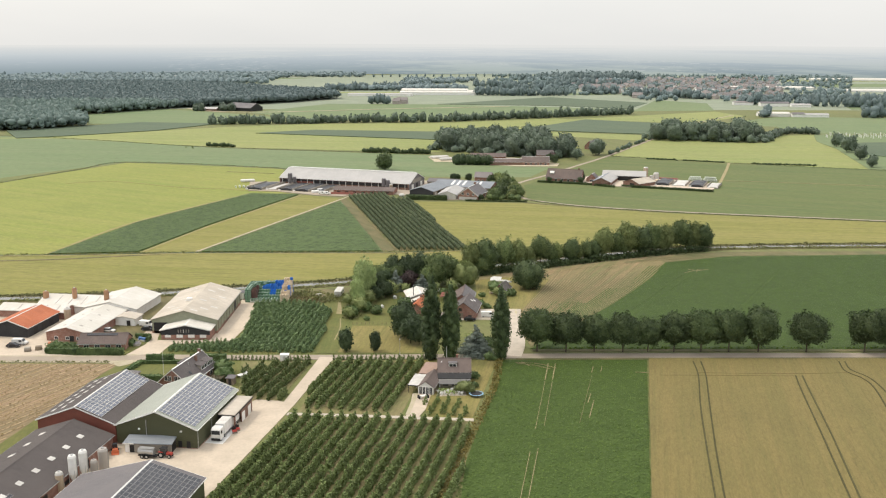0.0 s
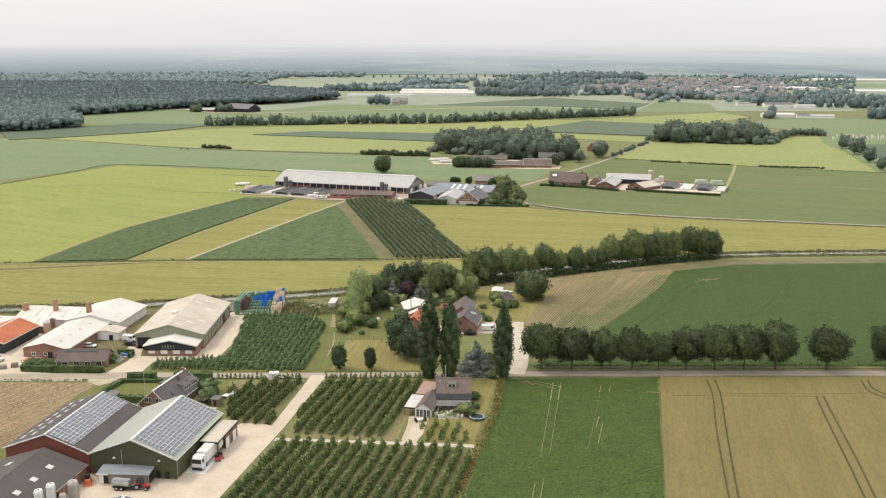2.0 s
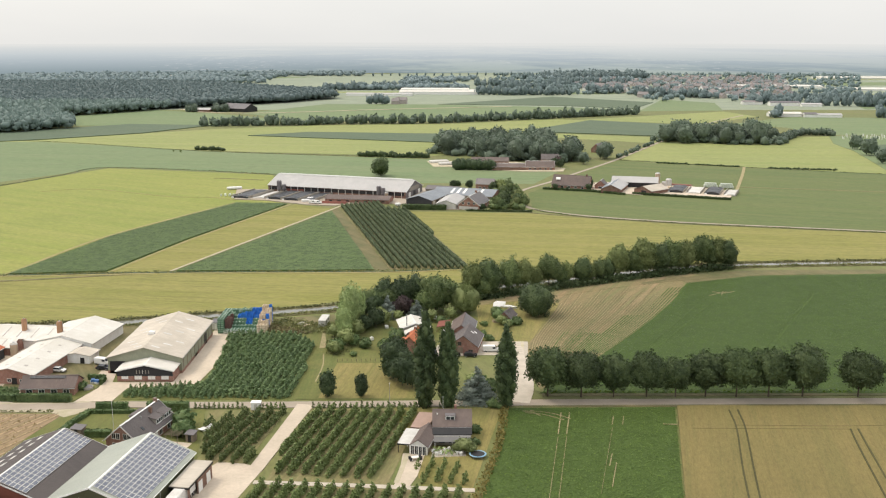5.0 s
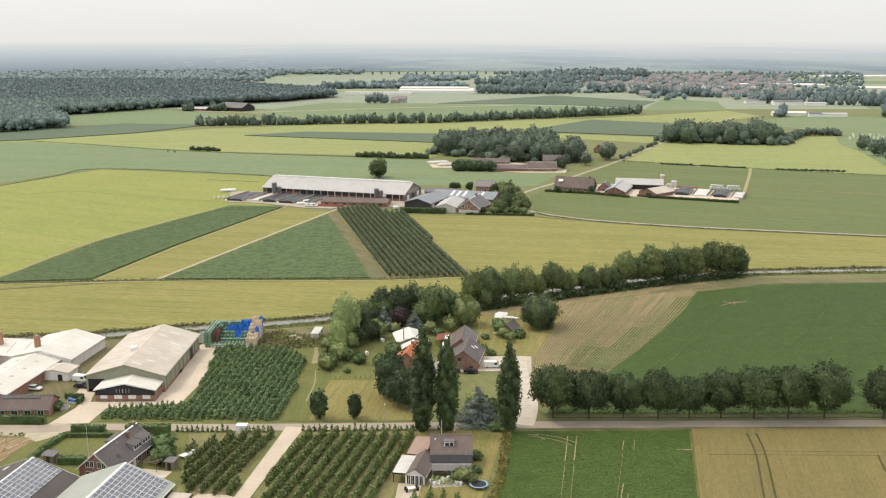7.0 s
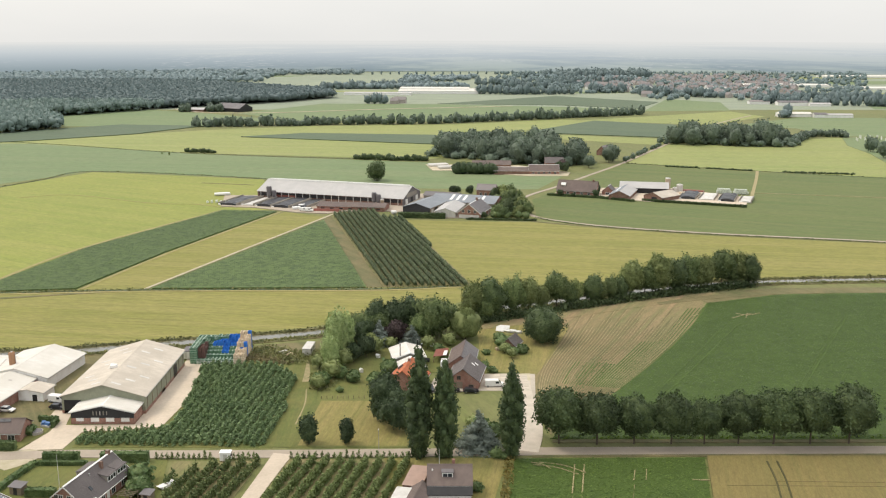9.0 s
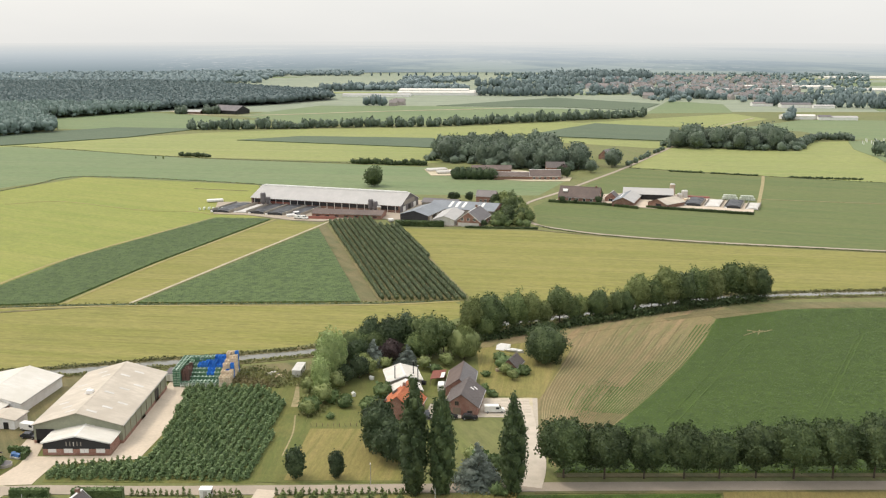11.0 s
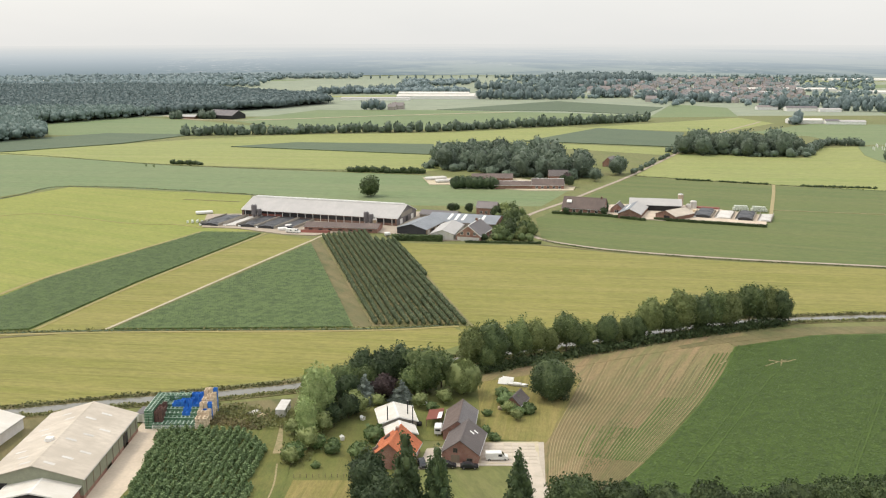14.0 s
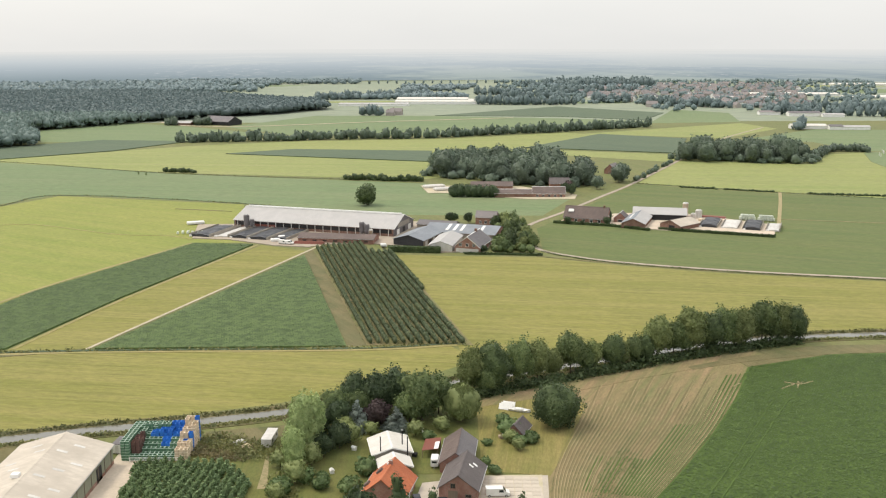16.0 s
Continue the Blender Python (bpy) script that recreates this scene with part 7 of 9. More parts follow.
for x, y, mt in ((-53.6, 233.5, "red_paint"), (-53.2, 235.0, "red_paint")):
    tr = thing("sack_truck", pose(x, y, 0.31, 0, 0, 20), "small red harvest cart beside the lorry", "cart", "harvest carts")
    part("bed", box(-0.6, 0.6, -0.7, 0.7, 0.45, 0.6), M[mt], tr)
    part("handle", box(-0.5, 0.5, 0.66, 0.72, 0.6, 1.3), M["dark"], tr)
    for s in (-1, 1):
        for yy in (-0.45, 0.45):
            wheel(s * 0.55, yy, 0.22, 0.12, tr)

# ---------------------------------------------------------------- storage barn and annex
for k in range(9):
    on_wall(ba, "wall_post", "right", -17.5 + 4.4 * k, 0.1, 0.25, 5.0, "wood", proud=0.1)
for k, a in enumerate((9.5, -3.0)):
    on_wall(ba, "sliding_door", "right", a, 0, 3.4, 4.0, "dark" if k == 0 else "green_grey_wall", "open dark barn door" if k == 0 else "closed sliding barn door")
on_wall(ba, "vehicle_door", "front", -8.4, 0, 4.6, 4.2, "dark", "dark open vehicle door")
for side in ("left", "right"):
    for k in range(8):
        on_roof(ba, side, -17 + 4.4 * k, -16.1 + 4.4 * k, 1.5 + (k % 3) * 2.6, 4.2 + (k % 3) * 2.6, 0.03, "silo", "roof_sheet", "replaced pale roof sheet")
vent = thing("roof_vent", pose(-91.5, 334, 8.45), "white ridge ventilator on the storage barn", "vent")
part("hood", box(-0.9, 0.9, -0.8, 0.8, -0.3, 0.7, 0.1), M["white"], vent)
for k in range(4):
    on_wall(an, "window" if k else "door", "front", -6.0 + 4.0 * k, 1.0, 2.0, 0.9, "white", "white closed shutter window", frame_mat="silo" if k else None, proud=0.09)
for k in range(5):
    on_wall(an, "gable_bar", "front", -2.4 + 0.9 * k, 2.7, 0.22, 1.1, "silo" if k == 2 else "grey_wall", "pale vertical sign bar", proud=0.08)

# stacked harvest crates by the canal
def crate_mesh(mat, rim):
    """An open-topped harvest crate: tapered tray with a pale worn rim and a foot."""
    bm = bmesh.new()
    w, l, h, t = 0.5, 0.6, 0.76, 0.07
    corners = ((-1, -1), (1, -1), (1, 1), (-1, 1))
    rings = [[bm.verts.new((x * w * sx, y * l * sx, z)) for x, y in corners] for sx, z in ((0.92, 0.0), (0.92, 0.1), (1.0, 0.14), (0.98, 0.62), (1.02, 0.66), (1.02, h))]
    rings.append([bm.verts.new((x * (w - t), y * (l - t), h)) for x, y in corners])
    rings.append([bm.verts.new((x * (w - t), y * (l - t), 0.16)) for x, y in corners])
    for k, (a, b) in enumerate(zip(rings, rings[1:])):
        for i in range(4):
            bm.faces.new((a[i], a[(i + 1) % 4], b[(i + 1) % 4], b[i])).material_index = 1 if k in (4, 5) else 0
    bm.faces.new(rings[0][::-1])
    bm.faces.new(rings[-1])
    bmesh.ops.recalc_face_normals(bm, faces=bm.faces)
    me = bpy.data.meshes.new("crate")
    bm.to_mesh(me)
    bm.free()
    me.materials.append(M[mat])
    me.materials.append(M[rim])
    return me


CRATES = {"plastic_green": crate_mesh("plastic_green", "crate_rim_green"), "plastic_blue": crate_mesh("plastic_blue", "plastic_blue"), "pallet_wood": crate_mesh("pallet_wood", "crate_rim_tan"), "plastic_brown": crate_mesh("plastic_brown", "plastic_brown")}
CN = {"plastic_green": "green plastic harvest crate on a stack", "plastic_blue": "blue plastic harvest crate on a stack", "pallet_wood": "pale wooden harvest crate on a stack", "plastic_brown": "dark brown harvest crate on a stack"}
CR = np.random.default_rng(110)
INNER = {}
for i in range(15):
    for j in range(10):
        x, y = -76.4 + 1.13 * i, 360.2 + 1.36 * j
        u, v = i / 14, j / 9
        # low steps in front, tall walls behind and at both sides
        if u > 0.83:
            mt, n = "pallet_wood", 4 + int(v * 5)
        elif u < 0.13:
            mt, n = "plastic_green", 7
        elif u < 0.28 and 0.1 < v < 0.5:
            mt, n = "plastic_brown", 6 + int(v * 2)
        elif v < 0.5:
            mt, n = "plastic_green", 2 + int(v * 7)
        elif v < 0.72:
            mt, n = ("plastic_blue" if u > 0.3 else "plastic_green"), 6
        else:
            mt, n = ("plastic_blue" if 0.62 < u < 0.83 else "plastic_green"), 7
        if mt == "plastic_green" and 0.55 < u < 0.7 and 0.3 < v < 0.5:
            mt = "plastic_blue"
        if mt == "pallet_wood" and CR.uniform() < 0.12:
            mt = "plastic_blue"
        n += int(CR.integers(0, 2)) if u > 0.15 and n > 5 and v < 0.95 else 0
        low = n - 1 if 0 < i < 14 and 0 < j else 0
        for k in range(low, n):
            o = new("harvest_crate", CRATES[mt])
            o.matrix_world = pose(x + CR.uniform(-0.04, 0.04), y + CR.uniform(-0.04, 0.04), 0.22 + 0.76 * k, 0, 0, CR.uniform(-1.2, 1.2))
            tagged(o, CN[mt], "crate", "stacked harvest crates")
        if low:
            bm = box_into(INNER.setdefault(mt, bmesh.new()), x - 0.5, x + 0.5, y - 0.6, y + 0.6, 0.15, 0.22 + 0.76 * low)
# white rail before the stack
rail = thing("rail_fence", pose(-68.2, 358.6, 0.2), "white metal rail before the crate stack", "fence")
for z in (0.7, 1.3):
    part("rail", box(-6.4, 6.4, -0.05, 0.05, z, z + 0.12), M["white"], rail)
for k in range(6):
    part("post", box(-6.4 + 2.5 * k, -6.26 + 2.5 * k, 0.052, 0.16, -0.1, 1.5), M["white"], rail)
for mt, bm in INNER.items():
    me = bpy.data.meshes.new("inner_crates")
    bm.to_mesh(me)
    bm.free()
    me.materials.append(M[mt])
    tagged(new("inner_crates", me), "inner layers of the crate stack", "crates", "", "stuff")

# site hut beside the crates, and the pale container
def hut(name, m, w, l, h, mat, roof, label, category):
    t = thing(name, m, label, category)
    part("body", box(-w / 2, w / 2, -l / 2, l / 2, 0.25, h, 0.04), M[mat], t)
    part("roof", box(-w / 2 - 0.1, w / 2 + 0.1, -l / 2 - 0.1, l / 2 + 0.1, h, h + 0.14, 0.03), M[roof], t)
    for y in (-l / 4, l / 4):
        part("window", box(w / 2 + 0.002, w / 2 + 0.03, y - 0.5, y + 0.5, 1.1, h - 0.4), M["glass"], t)
    part("door", box(-0.45, 0.45, -l / 2 - 0.03, -l / 2 - 0.002, 0.3, h - 0.3), M["silo"], t)
    for x in (-w / 2 + 0.2, w / 2 - 0.2):
        for y in (-l / 2 + 0.2, l / 2 - 0.2):
            part("foot", box(x - 0.12, x + 0.12, y - 0.12, y + 0.12, -0.05, 0.25), M["dark"], t)
    return t


hut("site_hut", pose(-79.2, 366.2, 0.2, 0, 0, -4), 2.4, 5.0, 2.7, "white", "slate_roof", "white site hut with a dark roof", "hut")
hut("container", pose(-41.4, 371.0, 0.2, 0, 0, -4), 2.6, 7.5, 2.4, "silo", "silo", "pale grey storage container on blocks", "container")
hut("bus_shelter", pose(-50, 290.6, 0.1, 0, 0, 0), 2.6, 1.8, 2.3, "white", "white", "small white roadside kiosk", "kiosk")

# ---------------------------------------------------------------- pig farm
for x, y, h, r, mt in ((-139.0, 349.0, 9.0, 0.9, "rust"), (-125.6, 345.2, 9.2, 0.95, "rust"), (-150.3, 350.0, 7.4, 1.1, "rust"), (-136.4, 334.6, 5.4, 1.2, "silo_tan")):
    silo("silo", x, y, h, r, mt, "rusty brown feed silo with a white cap", False)
pigh = barn("house", pose(-112, 304.4, 0, 0, 0, 92), 7.6, 15.2, 2.7, 5.0, ("brick", "brick", "brick", "brick", "tile_brown", "tile_brown"), "brick bungalow with a brown roof and solar strip", "house")
solar(pigh, "left", 6, 1, -4.5, 0.3, mat="panel_dark", frame_mat="dark")
solar(pigh, "right", 6, 1, -4.5, 0.3, mat="panel_dark", frame_mat="dark")
for k in range(4):
    for sd in ("left", "right"):
        on_wall(pigh, "window", sd, -5.4 + 3.5 * k, 0.8, 1.6, 1.3, "glass", frame_mat="white")
for k in range(3):
    on_wall(wc, "window", "front", -4 + 4 * k, 1.0, 1.2, 0.9, "glass", frame_mat="white")
on_wall(wc, "door", "front", 1.6, 0, 1.6, 2.3, "dark")
wd = barn("barn", pose(-136, 351, 0, 0, 0, 83), 16, 30, 3.2, 5.4, ("white", "white", "white", "white", "white_roof", "white_roof"), "white-roofed stable along the canal")
wl = barn("shed", pose(-150.5, 342, 0, 0, 0, 82), 9, 26, 3.0, 4.4, ("brick", "brick", "brick", "brick", "white_roof", "white_roof"), "low shed with a pale roof beside the silos")
lk = barn("lean_to", pose(-113.8, 331.5, 0, 0, 0, -7), 9, 6, 2.9, 3.6, ("white", "white", "white", "white", "grey_roof", "grey_roof"), "small lean-to with a grey roof")
on_wall(lk, "door", "front", 2, 0, 1.4, 2.2, "dark")
for k in range(3):
    on_wall(ob_, "door", "right", -5 + 5 * k, 0, 2.4, 2.8, "dark", "dark stable door")
car("car", pose(-142.5, 303.6, 0.3, 0, 0, 92), "car_dark", "black car parked in the yard")
car("van", pose(-141.5, 306.4, 0.3, 0, 0, 88), "white", "white van parked in the yard", True, 5.0)
car("car", pose(-116.6, 320.6, 0.35, 0, 0, 80), "white", "white car parked by the stable")
car("van", pose(-105.4, 327.6, 0.32, 0, 0, 75), "white", "white van parked beside the storage barn", True, 5.4)
car("car", pose(-103.6, 322.6, 0.32, 0, 0, 80), "car_dark", "dark car parked beside the storage barn")
car("car", pose(-100.8, 324.0, 0.32, 0, 0, 95), "car_blue", "blue pick-up car beside the barn door")
# a trampoline, built as a round tub with a dark cover
pool = thing("garden_pool", pose(-102.4, 306.2, 0.34), "round dark garden trampoline on the lawn", "pool")
bm = bmesh.new()
tube_into(bm, 0, 0, 0, 0.7, 1.6, 1.6, 20)
part("wall", bm, M["silo_grey"], pool)
bm = bmesh.new()
tube_into(bm, 0, 0, 0.7, 0.72, 1.45, 1.45, 20)
part("cover", bm, M["slate_roof"], pool)
for x, y, lab, mt in ((-127, 302.5, "white bulk bag by the hedge", "white"), (-130.5, 305, "orange machine under the eaves", "orange_paint"), (-133, 301, "rusty trailer in the yard", "wood"), (-136, 299.5, "grey pile of old pallets", "grey_wall")):
    t = thing("yard_goods", pose(x, y, 0.3, 0, 0, 15), lab, "goods")
    part("load", box(-1.0, 1.0, -0.8, 0.8, 0.15, 1.3, 0.15), M[mt], t)
    part("pallet", box(-1.1, 1.1, -0.9, 0.9, 0, 0.15), M["wood"], t)

# ---------------------------------------------------------------- farmstead by the poplars
bb = barn("farm_barn", place(12.4, 337.8, -10, 9.0, 13.5), 9.0, 13.5, 2.9, 6.2, ("brick", "brick", "brick", "brick", "tile_grey", "tile_grey"), "old brick barn with a brown tiled roof")
for k in range(2):
    on_roof(bb, "right", 1.0 + 1.8 * k, 1.7 + 1.8 * k, 1.6 + k * 0.9, 2.9 + k * 0.9, 0.05, "white", "skylight", "white roof light")
on_roof(bb, "left", 2.0, 2.7, 1.6, 2.6, 0.05, "tile_grey", "skylight", "grey roof light")
on_wall(bb, "window", "front", -1.2, 3.0, 1.0, 1.1, "glass", frame_mat="brick_brown")
on_wall(bb, "window", "front", 2.4, 1.0, 1.3, 0.6, "dark", frame_mat="wood")
on_wall(bb, "barn_door", "front", -1.2, 0, 2.2, 2.3, "wood", "weathered double barn door")
on_wall(bb, "door", "right", 1.0, 0, 1.2, 2.1, "dark")
ub = barn("farm_barn", place(11.4, 351.8, -6, 7.8, 15), 7.8, 15, 2.8, 5.6, ("brick", "brick", "brick", "brick", "tile_brown", "slate_roof"), "older brick barn with a grey sheet roof")
for k in range(3):
    on_wall(ub, "window", "right", -5 + 4.5 * k, 1.2, 1.0, 0.8, "glass", frame_mat="white")
ll = thing("lean_to", pose(1.4, 364.6, 0, 0, 0, -6), "open lean-to with a rusty red sheet roof", "shed")
part("roof", prism([(-2.0, 2.2), (2.2, 2.8), (2.2, 2.9), (-2.0, 2.3)], "y", -3.6, 3.6), M["red_wall"], ll, "rusty red sheet roof")
part("roof_patch", prism([(1.0, 2.76), (2.15, 2.92), (2.15, 2.95), (1.0, 2.79)], "y", -3.5, 1.0), M["white"], ll)
part("back_wall", box(-1.9, 2.1, 3.3, 3.5, 0, 2.3), M["wood"], ll)
for y in (-3.4, 0.0):
    for x in (-1.9, 1.9):
        part("post", box(x - 0.08, x + 0.08, y - 0.08, y + 0.08, 0, 2.25), M["wood"], ll)
cv = thing("caravan", pose(2.4, 356.6, 0.2, 0, 0, -4), "small white horse trailer on the lawn", "trailer")
part("body", box(-0.95, 0.95, -1.7, 1.7, 0.5, 2.5, 0.12), M["white"], cv)
part("drawbar", box(-0.06, 0.06, -2.9, -1.7, 0.5, 0.6), M["metal"], cv)
part("window", box(-0.6, 0.6, -1.73, -1.7, 1.5, 2.0), M["glass"], cv)
for s in (-1, 1):
    wheel(s * 0.95, 0.2, 0.33, 0.2, cv)
barn("shed", pose(-9.1, 362.2, 0, 0, 0, 11), 9.6, 10.0, 3.3, 4.8, ("grey_wall", "grey_wall", "grey_wall", "grey_wall", "white_roof", "white_roof"), "large garden shed with a bright white roof", trim="white")
barn("shed", pose(-7.4, 353.2, 0, 0, 0, 11), 7.6, 5.4, 2.6, 4.0, ("wood", "wood", "wood", "wood", "white_roof", "white_roof"), "low garden shed with a bright white roof", trim="white")
for x, y in ((-11.1, 356.9), (-5.9, 361.0), (-4.4, 357.0)):
    t = thing("flue_pole", pose(x, y, 0), "tall dark pole beside the white shed", "pole", "dark poles at the sheds")
    bm = bmesh.new()
    tube_into(bm, 0, 0, 0, 7.8, 0.17, 0.13, 8)
    part("pole", bm, M["dark"], t)
    bm = bmesh.new()
    tube_into(bm, 0, 0, 7.8, 8.0, 0.2, 0.2, 8)
    part("cap", bm, M["metal"], t)
oh = barn("house", pose(-8.2, 340.6, 0, 0, 0, -12), 10.0, 11.5, 2.9, 7.0, ("brick", "brick", "brick", "brick", "tile_orange", "tile_orange"), "small farmhouse with a bright orange tiled roof", "house", over=0.5)
for d0, y0 in ((2.4, 1.2), (5.0, -2.6)):
    o = on_roof(oh, "left", y0, y0 + 1.3, d0, d0 + 1.5, 0.5, "tile_brown", "dormer", "brown dormer window")
on_roof(oh, "left", 3.4, 4.4, 0.5, 1.5, 0.25, "white", "roof_light", "white roof light")
part("chimney", box(-0.4, 0.4, 2.0, 2.8, 6.2, 8.0), M["brick"], oh)
for a in (-2.4, 2.4):
    on_wall(oh, "window", "front", a, 0.9, 1.2, 1.3, "glass", frame_mat="white")
    on_wall(oh, "window", "right", a, 0.9, 1.2, 1.3, "glass", frame_mat="white")
on_wall(oh, "door", "right", 0, 0, 1.0, 2.1, "white")
car("van", pose(17.2, 340.4, 0.34, 0, 0, 92), "white", "white delivery van parked on the paved yard", True, 5.6)
car("car", pose(10.2, 335.6, 0.3, 0, 0, 90), "car_dark", "black car parked before the brick barn")
car("car", pose(4.8, 336.2, 0.3, 0, 0, 88), "car_dark", "dark car parked before the barn")
car("car", pose(-1.4, 337.0, 0.34, 0, 0, 12), "car_dark", "black car parked on the gravel")
# ruined shed with scrap
osd = barn("old_shed", pose(24.6, 376.0, 0, 0, 0, -24), 4.6, 6.5, 2.2, 4.2, ("brick", "brick", "brick", "wood", "tile_grey", "tile_grey"), "small overgrown brick shed with a patched roof")
on_roof(osd, "left", -2.6, 0.6, 0.4, 2.2, 0.06, "white", "roof_patch", "white patch sheet on the roof")
on_wall(osd, "window", "front", 0, 1.0, 0.9, 0.8, "dark")
ls_ = thing("scrap_sheets", pose(20.6, 373.6, 0.2, 0, 0, -15), "pile of white scrap sheets beside the shed", "scrap")
for k, (x, y, w, l, a) in enumerate(((0, 0, 0.7, 2.0, 70), (2.4, 1.2, 1.6, 1.2, 25), (1.2, -0.4, 0.9, 0.8, 12))):
    bm = box(-w / 2, w / 2, -l / 2, l / 2, 0, 0.06)
    bm.transform(pose(x, y, 0.9, a, 15 * k, 30 * k))
    part("sheet", bm, M["white"], ls_)
part("base", box(-0.8, 3.2, -1.0, 1.8, -0.1, 0.75, 0.1), M["wood"], ls_)
bt = thing("boat", pose(26.0, 392.5, 0.2, 0, 0, 70), "old white boat hull lying in the grass", "boat")
hull = bmesh.new()
sec = [(-3.4, 0.1, 0.9), (-2.0, 0.9, 0.75), (0.4, 1.1, 0.7), (2.6, 0.9, 0.75), (3.0, 0.8, 0.8)]
rings = []
for y, w, z in sec:
    rings.append([hull.verts.new((-w, y, z)), hull.verts.new((-w * 0.6, y, 0.05)), hull.verts.new((w * 0.6, y, 0.05)), hull.verts.new((w, y, z)), hull.verts.new((w * 0.8, y, z - 0.15)), hull.verts.new((-w * 0.8, y, z - 0.15))])
for a, b in zip(rings, rings[1:]):
    for i in range(6):
        hull.faces.new((a[i], a[(i + 1) % 6], b[(i + 1) % 6], b[i]))
hull.faces.new(rings[0])
hull.faces.new(rings[-1][::-1])
bmesh.ops.recalc_face_normals(hull, faces=hull.faces)
part("hull", hull, M["white"], bt)
part("deck", box(-0.7, 0.7, -1.2, 1.2, 0.5, 1.0, 0.08), M["white"], bt)
part("cradle", box(-0.9, 0.9, 0.6, 0.8, -0.1, 0.2), M["wood"], bt)
fr = thing("awning_frame", pose(22.6, 394.2, 0.2, 0, 0, -20), "white tarpaulin frame lying by the field", "frame")
for k in range(3):
    part("tarpaulin", prism([(-1.0 + k, 0.2), (0.2 + k, 1.6), (0.4 + k, 1.5), (-0.6 + k, 0.1)], "x", -2.2 + k * 0.3, 1.4 + k * 0.3), M["white"], fr)
part("beam", box(-2.2, 2.4, -0.2, 0.0, -0.05, 0.3), M["wood"], fr)

# ---------------------------------------------------------------- small house with lean-to roofs beside the orchard
bg = barn("house", pose(4.0, 274.9, 0, 0, 0, 90), 8.6, 9.4, 3.9, 6.6, ("grey_wall", "grey_wall", "grey_wall", "grey_wall", "tile_brown", "tile_brown"), "small house with a dark brown roof and lean-to", "house")
part("lean_to_roof", prism([(-7.2, 2.75), (-4.4, 3.7), (-4.4, 3.86), (-7.2, 2.9)], "y", -5.0, 5.0), M["dark"], bg, "dark lean-to roof")
part("lean_to_wall", box(-8.0, -4.35, -4.7, 4.7, -0.1, 2.62), M["grey_wall"], bg)
part("terrace_roof", prism([(-10.2, 2.1), (-7.25, 2.66), (-7.25, 2.74), (-10.2, 2.18)], "y", -4.7, 4.6), M["terrace_sheet"], bg, "grey sheet terrace roof")
for y in (-4.3, 0, 4.3):
    part("terrace_post", box(-10.1, -9.98, y - 0.06, y + 0.06, 0, 2.12), M["white"], bg)
dm = part("dormer", prism([(-0.9, 6.0), (-2.75, 5.9), (-2.75, 4.75), (-2.5, 4.9)], "y", -0.7, 1.7), M["grey_wall"], bg, "white framed dormer window")
part("dormer_roof", box(-2.9, -0.85, -0.85, 1.85, 6.0, 6.12), M["slate_roof"], dm)
for y0, y1, z0, z1 in ((-0.7, 1.7, 5.78, 5.98), (-0.7, 1.7, 4.72, 4.9), (-0.7, -0.5, 4.9, 5.78), (1.5, 1.7, 4.9, 5.78), (0.42, 0.54, 4.9, 5.78)):
    part("dormer_frame", box(-2.84, -2.76, y0, y1, z0, z1), M["white"], dm)
part("pane", box(-2.80, -2.755, -0.5, 1.5, 4.9, 5.78), M["glass"], dm)
part("chimney", box(0.2, 0.8, -1.2, -0.5, 5.9, 7.7), M["brick"], bg)
part("mast", box(0.35, 0.45, 2.3, 2.4, 6.2, 10.2), M["white"], bg, "thin white aerial mast")
part("roof_vent", box(-1.5, -1.2, 3.7, 4.0, 5.6, 6.2), M["white"], bg)
part("fascia", box(-4.75, -4.66, -5.1, 5.1, 3.5, 3.72), M["white"], bg)
for k in range(3):
    part("window", box(-8.06, -8.0, -3.4 + 2.6 * k, -1.8 + 2.6 * k, 0.9, 2.2), M["glass"], bg)
cs = barn("conservatory", pose(-3.2, 266.6, 0, 0, 0, -13), 4.6, 10.4, 2.5, 4.1, ("white", "white", "wood", "wood", "tile_brown", "tile_brown"), "small wing with a glazed white gable", "house wing", over=0.3)
for k in range(4):
    on_wall(cs, "window", "front", -1.5 + 1.0 * k, 0.2, 0.75, 2.2, "glass", frame_mat="white")
cp = thing("carport", pose(-6.6, 267.0, 0, 0, 0, -11), "open carport with a flat white roof", "carport")
part("roof", box(-2.1, 1.9, -4.8, 4.8, 2.55, 2.75, 0.03), M["silo"], cp, "flat pale roof")
part("fascia", box(-2.12, 1.92, -4.86, -4.8, 2.35, 2.7), M["dark"], cp)
for x in (-1.9, 1.7):
    for y in (-4.6, 0, 4.6):
        part("post", box(x - 0.07, x + 0.07, y - 0.07, y + 0.07, 0, 2.55), M["dark"], cp)
part("back_wall", box(-2.0, 1.8, 0.8, 1.0, 0, 2.5), M["brick_brown"], cp)
gr = thing("garage", pose(-3.4, 278.0, 0, 0, 0, -11), "low garage with a pinkish flat roof", "garage")
part("wall", box(-2.2, 2.0, -5.0, 5.0, -0.1, 2.3), M["brick"], gr)
pinkish = plain_mat("pinkish_roof_felt", (0.36, 0.25, 0.20), (0.30, 0.21, 0.17), 0.9)
M["pink_roof"] = pinkish
part("roof", box(-2.4, 2.2, -5.2, 5.2, 2.3, 2.5, 0.03), M["pink_roof"], gr, "pinkish felt roof")
tp = thing("trampoline", pose(10.2, 260.4, 0.25), "round garden trampoline with a blue rim", "trampoline")
bm = bmesh.new()
